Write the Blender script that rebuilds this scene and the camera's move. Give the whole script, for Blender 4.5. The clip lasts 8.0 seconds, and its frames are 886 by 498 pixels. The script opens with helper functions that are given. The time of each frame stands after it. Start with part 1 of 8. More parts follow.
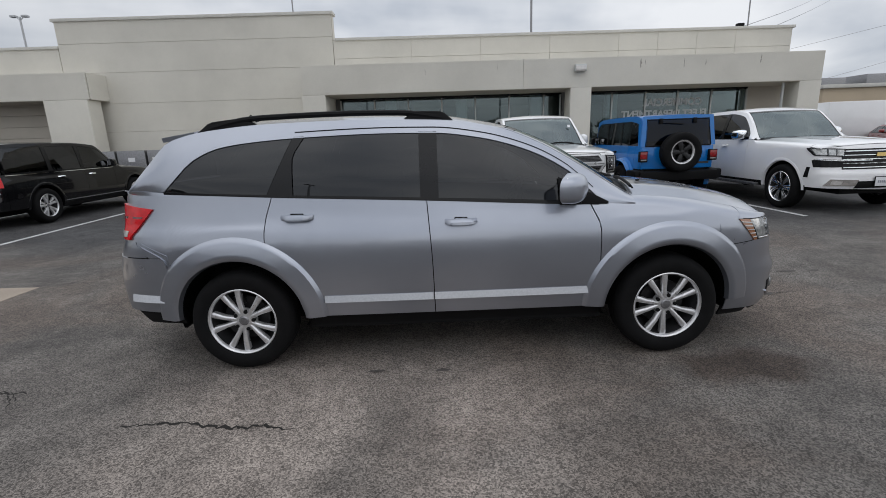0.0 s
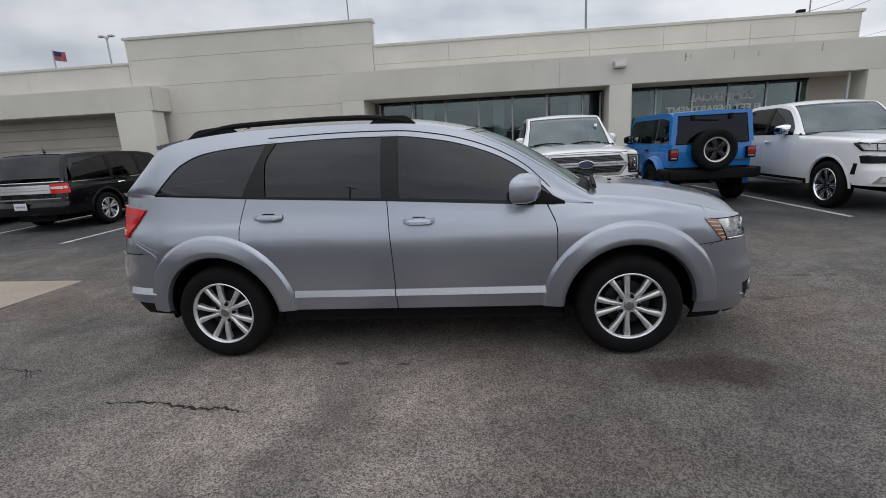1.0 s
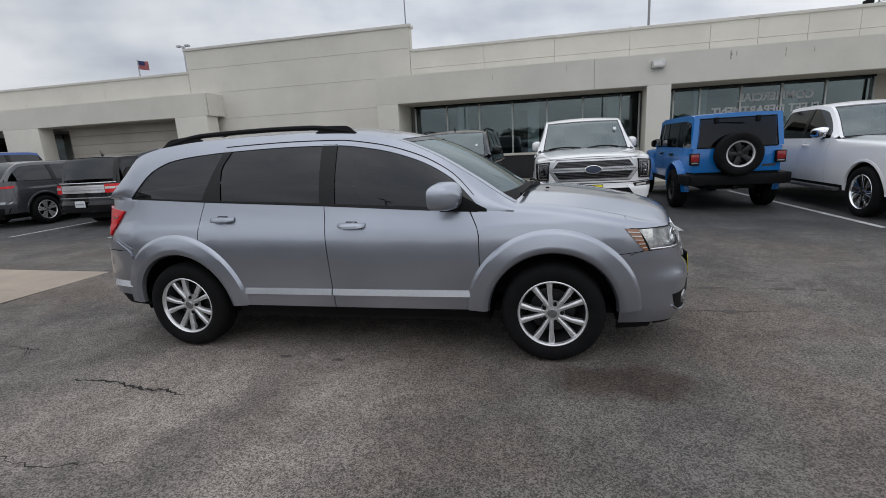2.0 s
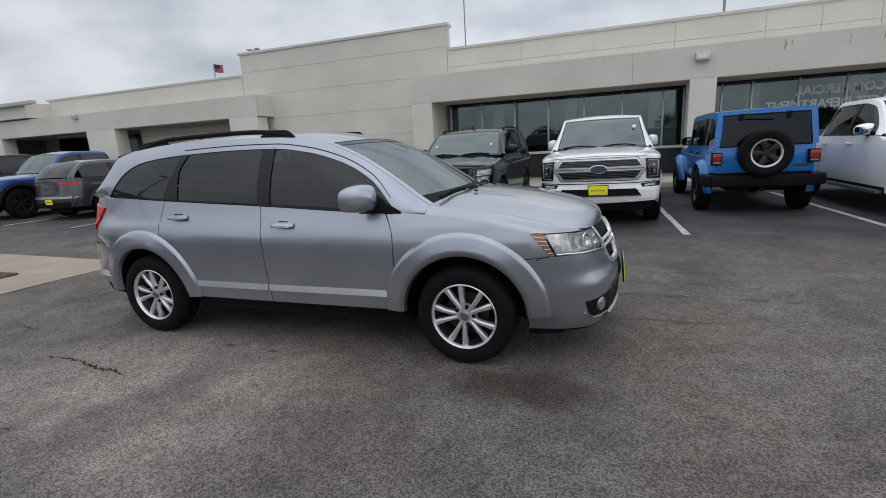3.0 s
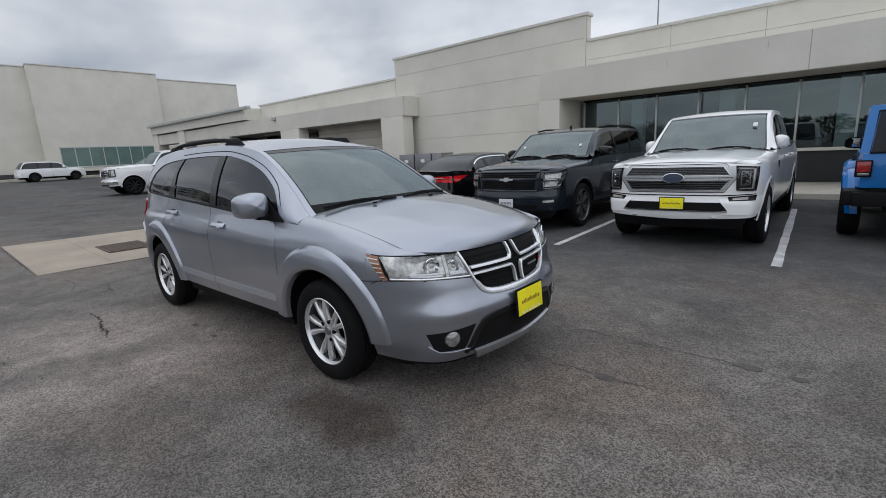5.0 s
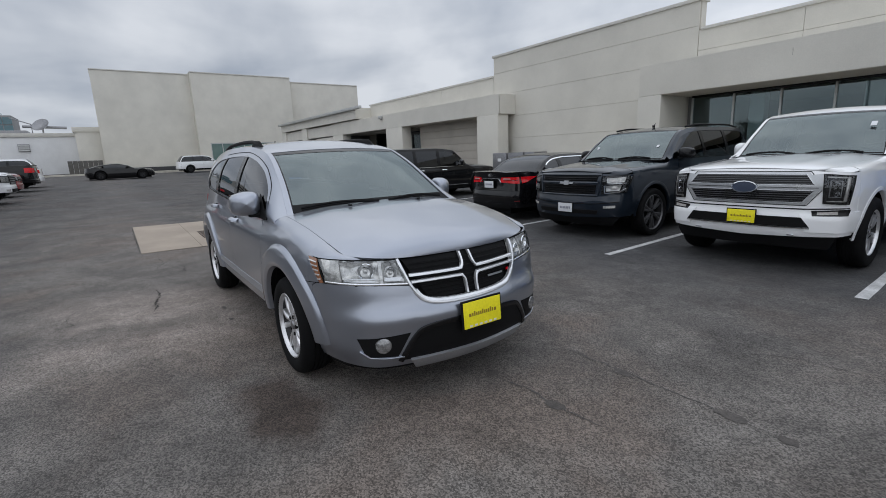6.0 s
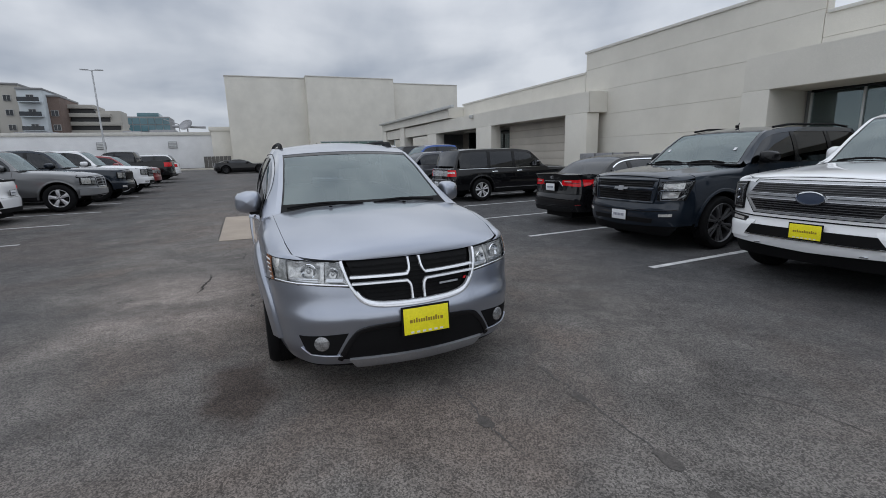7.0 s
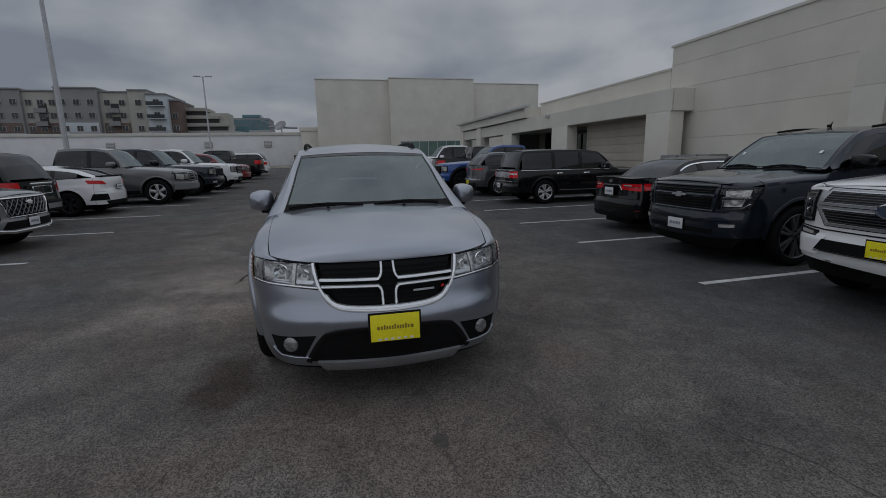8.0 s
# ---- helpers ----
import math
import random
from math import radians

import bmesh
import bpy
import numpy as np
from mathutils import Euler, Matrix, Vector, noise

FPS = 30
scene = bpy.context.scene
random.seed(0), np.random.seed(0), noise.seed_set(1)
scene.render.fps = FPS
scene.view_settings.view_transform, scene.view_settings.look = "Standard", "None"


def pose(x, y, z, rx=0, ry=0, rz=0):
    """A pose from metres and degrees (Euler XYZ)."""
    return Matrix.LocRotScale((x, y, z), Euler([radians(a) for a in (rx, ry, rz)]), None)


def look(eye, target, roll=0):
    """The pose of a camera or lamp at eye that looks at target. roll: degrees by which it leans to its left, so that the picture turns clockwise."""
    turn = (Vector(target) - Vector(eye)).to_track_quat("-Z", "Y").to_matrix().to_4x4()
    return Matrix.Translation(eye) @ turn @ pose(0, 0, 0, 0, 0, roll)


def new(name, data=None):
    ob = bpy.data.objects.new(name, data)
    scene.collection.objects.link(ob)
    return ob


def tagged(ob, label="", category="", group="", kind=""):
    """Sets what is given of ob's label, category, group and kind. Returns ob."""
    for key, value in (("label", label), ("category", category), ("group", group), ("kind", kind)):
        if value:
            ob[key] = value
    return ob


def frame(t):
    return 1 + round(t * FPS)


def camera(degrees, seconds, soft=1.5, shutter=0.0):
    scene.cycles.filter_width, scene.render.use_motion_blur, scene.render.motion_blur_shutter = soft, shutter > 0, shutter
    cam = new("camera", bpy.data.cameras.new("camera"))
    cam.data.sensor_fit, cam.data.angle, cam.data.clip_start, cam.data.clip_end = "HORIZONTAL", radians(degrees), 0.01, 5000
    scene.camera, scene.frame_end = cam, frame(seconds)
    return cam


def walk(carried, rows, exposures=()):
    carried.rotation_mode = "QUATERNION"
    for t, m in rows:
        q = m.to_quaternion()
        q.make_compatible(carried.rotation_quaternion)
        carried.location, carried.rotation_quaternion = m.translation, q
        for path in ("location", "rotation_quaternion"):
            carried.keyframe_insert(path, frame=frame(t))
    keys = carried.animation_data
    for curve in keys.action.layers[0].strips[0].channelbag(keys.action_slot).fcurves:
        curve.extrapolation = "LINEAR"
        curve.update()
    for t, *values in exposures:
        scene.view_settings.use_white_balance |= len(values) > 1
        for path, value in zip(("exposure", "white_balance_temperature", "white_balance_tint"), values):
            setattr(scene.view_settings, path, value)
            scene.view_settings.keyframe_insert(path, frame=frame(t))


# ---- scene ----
cam = camera(87.9, 8.0, 0.9)
PATH = [
    (0, (-0.093, -3.829, 1.508), (-0.078, -1.884, 1.042), -2.1),
    (0.5, (0.199, -3.918, 1.506), (0.107, -1.973, 1.05), -2.7),
    (1, (0.533, -3.91, 1.487), (0.323, -1.972, 1.037), -3.2),
    (1.5, (0.938, -3.929, 1.494), (0.61, -2.006, 1.055), -3.2),
    (3, (2.356, -3.705, 1.484), (1.684, -1.871, 1.053), -3.4),
    (3.5, (2.771, -3.489, 1.471), (1.951, -1.717, 1.038), -3.3),
    (4, (3.185, -3.208, 1.466), (2.219, -1.51, 1.035), -3.3),
    (4.5, (3.622, -2.909, 1.487), (2.499, -1.307, 1.068), -3.0),
    (4.7, (3.758, -2.76, 1.473), (2.568, -1.207, 1.06), -2.9),
    (5.8, (4.536, -1.93, 1.517), (2.986, -0.733, 1.114), -2.7),
    (6, (4.614, -1.759, 1.488), (3.008, -0.635, 1.089), -2.3),
    (6.5, (4.849, -1.328, 1.484), (3.127, -0.389, 1.092), -2.0),
    (7, (5.063, -0.931, 1.504), (3.253, -0.176, 1.113), -1.7),
    (7.5, (5.1, -0.563, 1.508), (3.226, 0.017, 1.119), -1.4),
    (8, (5.141, -0.274, 1.506), (3.226, 0.159, 1.123), -1.2),
]

walk(cam, [(t, look(eye, target, roll)) for t, eye, target, roll in PATH],
     [(0.0, -0.03, 6680, 10), (3.0, 0.0, 6580, 10), (4.7, 0.0, 6520, 10), (6.0, -0.06, 6430, 10), (7.0, -0.08, 6380, 10), (7.4, -0.06, 6380, 10), (7.7, -0.34, 6380, 10), (8.0, -1.08, 6400, 10)])

# ---- sky, sun ----
SUN_FROM = Vector((0.25, -0.62, 0.95)).normalized()
world = bpy.data.worlds.new("sky")
scene.world = world
world.use_nodes = True
wn, wl = world.node_tree.nodes, world.node_tree.links
wn.clear()
w_out = wn.new("ShaderNodeOutputWorld")
w_bg = wn.new("ShaderNodeBackground")
w_sky = wn.new("ShaderNodeTexSky")
w_sky.sky_type, w_sky.sun_disc = "NISHITA", False
w_sky.sun_elevation = math.asin(SUN_FROM.z)
w_sky.sun_rotation = math.atan2(SUN_FROM.x, SUN_FROM.y)
w_tc = wn.new("ShaderNodeTexCoord")
w_sep = wn.new("ShaderNodeSeparateXYZ")
w_add = wn.new("ShaderNodeMath"); w_add.operation = "ADD"; w_add.inputs[1].default_value = 0.16
w_max = wn.new("ShaderNodeMath"); w_max.operation = "MAXIMUM"; w_max.inputs[1].default_value = 0.1
w_dx = wn.new("ShaderNodeMath"); w_dx.operation = "DIVIDE"
w_dy = wn.new("ShaderNodeMath"); w_dy.operation = "DIVIDE"
w_cmb = wn.new("ShaderNodeCombineXYZ")
w_n1 = wn.new("ShaderNodeTexNoise"); w_n1.inputs["Scale"].default_value = 0.95; w_n1.inputs["Detail"].default_value = 5; w_n1.inputs["Roughness"].default_value = 0.46; w_n1.inputs["Distortion"].default_value = 0.3
w_ramp = wn.new("ShaderNodeValToRGB")
w_ramp.color_ramp.elements[0].position, w_ramp.color_ramp.elements[0].color = 0.385, (4.9, 5.5, 6.5, 1)
w_ramp.color_ramp.elements[1].position, w_ramp.color_ramp.elements[1].color = 0.60, (9.7, 10.1, 10.75, 1)
w_mix = wn.new("ShaderNodeMix"); w_mix.data_type = "RGBA"; w_mix.inputs[0].default_value = 0.93
wl.new(w_tc.outputs["Generated"], w_sep.inputs[0])
wl.new(w_sep.outputs[2], w_add.inputs[0]); wl.new(w_add.outputs[0], w_max.inputs[0])
wl.new(w_sep.outputs[0], w_dx.inputs[0]); wl.new(w_max.outputs[0], w_dx.inputs[1])
wl.new(w_sep.outputs[1], w_dy.inputs[0]); wl.new(w_max.outputs[0], w_dy.inputs[1])
wl.new(w_dx.outputs[0], w_cmb.inputs[0]); wl.new(w_dy.outputs[0], w_cmb.inputs[1])
wl.new(w_cmb.outputs[0], w_n1.inputs["Vector"]); w_n2 = wn.new("ShaderNodeTexNoise"); w_n2.inputs["Scale"].default_value = 3.4; w_n2.inputs["Detail"].default_value = 5; w_n2.inputs["Roughness"].default_value = 0.5
wl.new(w_tc.outputs["Generated"], w_n2.inputs["Vector"])
w_blend = wn.new("ShaderNodeMix"); w_blend.data_type = "FLOAT"; w_blend.inputs[0].default_value = 0.45
wl.new(w_n1.outputs[0], w_blend.inputs[2]); wl.new(w_n2.outputs[0], w_blend.inputs[3]); wl.new(w_blend.outputs[0], w_ramp.inputs[0])
wl.new(w_sky.outputs[0], w_mix.inputs[6]); wl.new(w_ramp.outputs[0], w_mix.inputs[7])
wl.new(w_mix.outputs[2], w_bg.inputs[0]); wl.new(w_bg.outputs[0], w_out.inputs[0])
w_up = wn.new("ShaderNodeMapRange"); w_up.interpolation_type = "SMOOTHSTEP"
for i, v in enumerate((0.1, 1.0, 0.09, 0.13)):
    w_up.inputs[i + 1].default_value = v
w_west = wn.new("ShaderNodeMapRange"); w_west.interpolation_type = "SMOOTHSTEP"
for i, v in enumerate((-1.0, -0.1, 0.82, 1.0)):
    w_west.inputs[i + 1].default_value = v
w_str = wn.new("ShaderNodeMath"); w_str.operation = "MULTIPLY"
wl.new(w_sep.outputs[2], w_up.inputs[0]); wl.new(w_sep.outputs[0], w_west.inputs[0])
wl.new(w_up.outputs[0], w_str.inputs[0]); wl.new(w_west.outputs[0], w_str.inputs[1])
wl.new(w_str.outputs[0], w_bg.inputs[1])
sun = new("sun", bpy.data.lights.new("sun", "SUN"))
sun.data.energy, sun.data.angle, sun.data.color = 0.55, radians(175), (1.0, 0.985, 0.96)
sun.matrix_basis = look(SUN_FROM * 60, (0, 0, 0))


# ---- materials ----
def shader(name):
    m = bpy.data.materials.new(name)
    m.use_nodes = True
    return m, m.node_tree.nodes, m.node_tree.links, m.node_tree.nodes["Principled BSDF"]


def surface(name, col, rough=0.5, metal=0.0, var=0.12, scale=3.0, fine=0.06, fscale=80.0, bump=0.0, bscale=None, coat=0.0, coat_rough=0.03, tint=None, spec=0.5, stretch=(1, 1, 1), rvar=0.08):
    """Colour with variation at two scales, fine relief, optional clear coat; tint: a second colour for the larger patches."""
    m, n, l, b = shader(name)
    tc = n.new("ShaderNodeTexCoord"); mp = n.new("ShaderNodeMapping"); mp.inputs["Scale"].default_value = stretch
    l.new(tc.outputs["Object"], mp.inputs[0])
    big = n.new("ShaderNodeTexNoise"); big.inputs["Scale"].default_value = scale; big.inputs["Detail"].default_value = 5; big.inputs["Roughness"].default_value = 0.6
    sml = n.new("ShaderNodeTexNoise"); sml.inputs["Scale"].default_value = fscale; sml.inputs["Detail"].default_value = 2
    l.new(mp.outputs[0], big.inputs["Vector"]); l.new(mp.outputs[0], sml.inputs["Vector"])
    r1 = n.new("ShaderNodeValToRGB")
    lo = tint or tuple(c * (1 - var) for c in col)
    hi = tuple(min(1, c * (1 + var * 0.6)) for c in col)
    r1.color_ramp.elements[0].position, r1.color_ramp.elements[0].color = 0.33, (*lo, 1)
    r1.color_ramp.elements[1].position, r1.color_ramp.elements[1].color = 0.68, (*hi, 1)
    l.new(big.outputs[0], r1.inputs[0])
    r2 = n.new("ShaderNodeMapRange"); r2.inputs[1].default_value, r2.inputs[2].default_value = 0.3, 0.7
    r2.inputs[3].default_value, r2.inputs[4].default_value = 1 - fine, 1 + fine
    l.new(sml.outputs[0], r2.inputs[0])
    mul = n.new("ShaderNodeVectorMath"); mul.operation = "SCALE"
    l.new(r1.outputs[0], mul.inputs[0]); l.new(r2.outputs[0], mul.inputs["Scale"])
    l.new(mul.outputs[0], b.inputs["Base Color"])
    rr = n.new("ShaderNodeMapRange"); rr.inputs[3].default_value, rr.inputs[4].default_value = max(0.01, rough - rvar), min(1, rough + rvar)
    l.new(big.outputs[0], rr.inputs[0]); l.new(rr.outputs[0], b.inputs["Roughness"])
    b.inputs["Metallic"].default_value = metal
    b.inputs["Coat Weight"].default_value, b.inputs["Coat Roughness"].default_value = coat, coat_rough
    b.inputs["Specular IOR Level"].default_value = spec
    if bump:
        bn = n.new("ShaderNodeTexNoise"); bn.inputs["Scale"].default_value = bscale or fscale; bn.inputs["Detail"].default_value = 4
        l.new(mp.outputs[0], bn.inputs["Vector"])
        bp = n.new("ShaderNodeBump"); bp.inputs["Strength"].default_value = bump; bp.inputs["Distance"].default_value = 0.01
        l.new(bn.outputs[0], bp.inputs["Height"]); l.new(bp.outputs[0], b.inputs["Normal"])
    return m


def paint(name, col, metal=0.0, rough=0.35, dust=0.06, coat=1.0, spec=0.5):
    return surface(name, col, rough, metal, var=dust, scale=1.6, fine=0.02, fscale=900, coat=coat, coat_rough=0.035, rvar=0.04, spec=spec)


def glass(name, tint, rough=0.0, haze=0.0, ior=1.55, gloss=(0.95, 0.97, 1)):
    """A thin pane: clear light takes the tint, gloss comes by Fresnel; haze: a share of dull film."""
    m, n, l, b = shader(name)
    out = n["Material Output"]
    tr = n.new("ShaderNodeBsdfTransparent"); tr.inputs[0].default_value = (*tint, 1)
    gl = n.new("ShaderNodeBsdfGlossy"); gl.inputs["Roughness"].default_value = rough; gl.inputs[0].default_value = (*gloss, 1)
    fr = n.new("ShaderNodeFresnel"); fr.inputs["IOR"].default_value = ior
    mx = n.new("ShaderNodeMixShader")
    l.new(fr.outputs[0], mx.inputs[0]); l.new(tr.outputs[0], mx.inputs[1]); l.new(gl.outputs[0], mx.inputs[2])
    if haze:
        df = n.new("ShaderNodeBsdfDiffuse"); df.inputs[0].default_value = (0.35, 0.36, 0.37, 1)
        m2 = n.new("ShaderNodeMixShader"); m2.inputs[0].default_value = haze
        l.new(mx.outputs[0], m2.inputs[1]); l.new(df.outputs[0], m2.inputs[2]); l.new(m2.outputs[0], out.inputs[0])
    else:
        l.new(mx.outputs[0], out.inputs[0])
    return m


M_SILVER = paint("silver_paint", (0.37, 0.394, 0.45), metal=0.86, rough=0.29, dust=0.05, coat=1.0)
M_SILVERTRIM = surface("satin_silver_trim", (0.47, 0.48, 0.505), 0.33, 0.75, var=0.05, coat=0.4)
M_CHROMET = surface("bright_grille_trim", (0.82, 0.83, 0.85), 0.22, 0.7, var=0.03, coat=0.5)
M_WHITE = paint("white_paint", (0.84, 0.845, 0.85), dust=0.03)
M_PEARL = paint("pearl_white_paint", (0.89, 0.89, 0.9), metal=0.0, rough=0.3, dust=0.03)
M_BLUE = paint("blue_paint", (0.0, 0.16, 0.5), metal=0.0, rough=0.3, coat=0.8, spec=0.3)
M_RBLUE = paint("deep_blue_paint", (0.006, 0.06, 0.27), metal=0.25, rough=0.3)
M_BLACK = paint("black_paint", (0.004, 0.004, 0.005), rough=0.25, coat=0.7, spec=0.1)
M_SLATE = paint("slate_grey_paint", (0.013, 0.02, 0.031), metal=0.4, rough=0.3, coat=1.0, spec=0.1)
M_DGREY = paint("dark_grey_paint", (0.06, 0.062, 0.07), metal=0.5, rough=0.34)
M_GREY = paint("grey_paint", (0.14, 0.142, 0.145), metal=0.6, rough=0.32)
M_LGREY = paint("light_grey_paint", (0.26, 0.27, 0.28), metal=0.5, rough=0.36)
M_RED = paint("red_paint", (0.22, 0.012, 0.014), metal=0.2, rough=0.3)
M_PLASTIC = surface("black_plastic", (0.007, 0.007, 0.0075), 0.6, var=0.2, bump=0.05, fscale=400, spec=0.14)
M_GLOSSBLK = surface("gloss_black_trim", (0.007, 0.007, 0.008), 0.25, var=0.2, coat=0.15, spec=0.25)
M_RUBBER = surface("tyre_rubber", (0.0075, 0.0075, 0.008), 0.78, var=0.35, scale=9, bump=0.12, fscale=160, spec=0.14)
M_ALLOY = surface("silver_alloy", (0.72, 0.72, 0.73), 0.3, 0.75, var=0.1, scale=12, coat=0.3)
M_DALLOY = surface("dark_alloy", (0.03, 0.03, 0.032), 0.35, 0.5, var=0.2, scale=12)
M_GALLOY = surface("grey_alloy", (0.14, 0.14, 0.145), 0.3, 0.6, var=0.2, scale=12)
M_CHROME = surface("chrome", (0.86, 0.87, 0.88), 0.07, 1.0, var=0.03, rvar=0.03)
M_STEEL = surface("grey_steel", (0.3, 0.3, 0.31), 0.4, 0.85, var=0.3, scale=20)
M_HEADLENS = glass("headlamp_lens", (0.93, 0.94, 0.95))
M_REFLECT = surface("lamp_reflector", (0.78, 0.77, 0.74), 0.2, 0.5, var=0.4, scale=22, fscale=60, fine=0.15)
M_AMBER = surface("amber_lens", (0.3, 0.13, 0.065), 0.12, var=0.15, scale=30, coat=1)
M_REDLENS = surface("red_lens", (0.66, 0.006, 0.012), 0.12, var=0.25, scale=14, coat=0.35, spec=0.3)
M_DARKRED = surface("dark_red_lens", (0.16, 0.006, 0.008), 0.12, var=0.2, coat=1)
M_FOGLENS = surface("fog_lens", (0.3, 0.3, 0.3), 0.12, 0.5, var=0.5, scale=45, coat=1)
M_GRILLE = surface("satin_grille_metal", (0.46, 0.47, 0.48), 0.3, 0.7, var=0.06, coat=0.3)
M_CLEARLENS = surface("clear_lens", (0.62, 0.6, 0.58), 0.1, 0.3, var=0.2, scale=30, coat=1)
M_TINT = glass("privacy_glass", (0.03, 0.03, 0.034), ior=1.62)
M_TINT2 = glass("tinted_side_glass", (0.12, 0.125, 0.13), ior=1.6)
M_SCREEN = glass("windscreen_glass", (0.2, 0.24, 0.24), haze=0.04, ior=2.38, gloss=(0.86, 0.99, 1.0))
M_SHOP = glass("shop_glass", (0.62, 0.69, 0.69), ior=1.75, gloss=(0.85, 0.97, 1))
M_SEAT = surface("grey_cloth", (0.14, 0.14, 0.14), 0.85, var=0.2, scale=20, fscale=300)
M_DASH = surface("dashboard_vinyl", (0.035, 0.035, 0.036), 0.6, var=0.15, fscale=300)
M_YELLOW = surface("yellow_card", (0.93, 0.82, 0.015), 0.45, var=0.05)
M_PLATE = surface("plate_white", (0.72, 0.73, 0.75), 0.4, var=0.05)
M_CARDINK = surface("olive_ink", (0.3, 0.2, 0.02), 0.5, var=0.1)
M_INK = surface("dark_ink", (0.03, 0.03, 0.035), 0.5, var=0.1)
M_GREYINK = surface("grey_ink", (0.25, 0.26, 0.3), 0.5, var=0.1)
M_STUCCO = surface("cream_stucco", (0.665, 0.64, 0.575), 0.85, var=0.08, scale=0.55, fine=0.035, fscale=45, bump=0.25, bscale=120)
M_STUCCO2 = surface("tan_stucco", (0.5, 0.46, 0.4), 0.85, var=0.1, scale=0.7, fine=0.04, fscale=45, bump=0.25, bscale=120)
M_COPING = surface("coping_metal", (0.6, 0.585, 0.54), 0.5, var=0.08, scale=2)
M_ALU = surface("window_aluminium", (0.5, 0.51, 0.5), 0.4, 0.5, var=0.08)
M_DARKPANEL = surface("dark_panel_and_shade", (0.018, 0.018, 0.02), 0.4, var=0.25, scale=2)
M_CONCRETE = surface("concrete", (0.37, 0.31, 0.25), 0.9, var=0.16, scale=1.1, fine=0.1, fscale=60, bump=0.3, bscale=140)
M_KERB = surface("kerb_concrete", (0.45, 0.42, 0.36), 0.9, var=0.18, scale=2, fine=0.08, bump=0.3, bscale=120)
M_LINE = surface("worn_line_paint", (0.55, 0.55, 0.55), 0.8, var=0.3, scale=5, fine=0.18, fscale=90, bump=0.3)
M_ROOF = surface("roof_membrane", (0.4, 0.39, 0.37), 0.9, var=0.15, scale=0.6)
M_INTERIOR = surface("dim_interior_wall", (0.2, 0.2, 0.2), 0.8, var=0.2, scale=0.8)
M_WHITECOL = surface("white_column_paint", (0.78, 0.8, 0.8), 0.6, var=0.06, scale=2)
M_GREENPANE = surface("teal_window_glass", (0.13, 0.2, 0.185), 0.15, var=0.2, scale=0.8, coat=0.4)
M_POLE = surface("galvanised_pole", (0.5, 0.51, 0.52), 0.5, 0.4, var=0.12, scale=4)
M_IRON = surface("rusty_iron", (0.13, 0.1, 0.08), 0.75, 0.3, var=0.4, scale=14, bump=0.2)


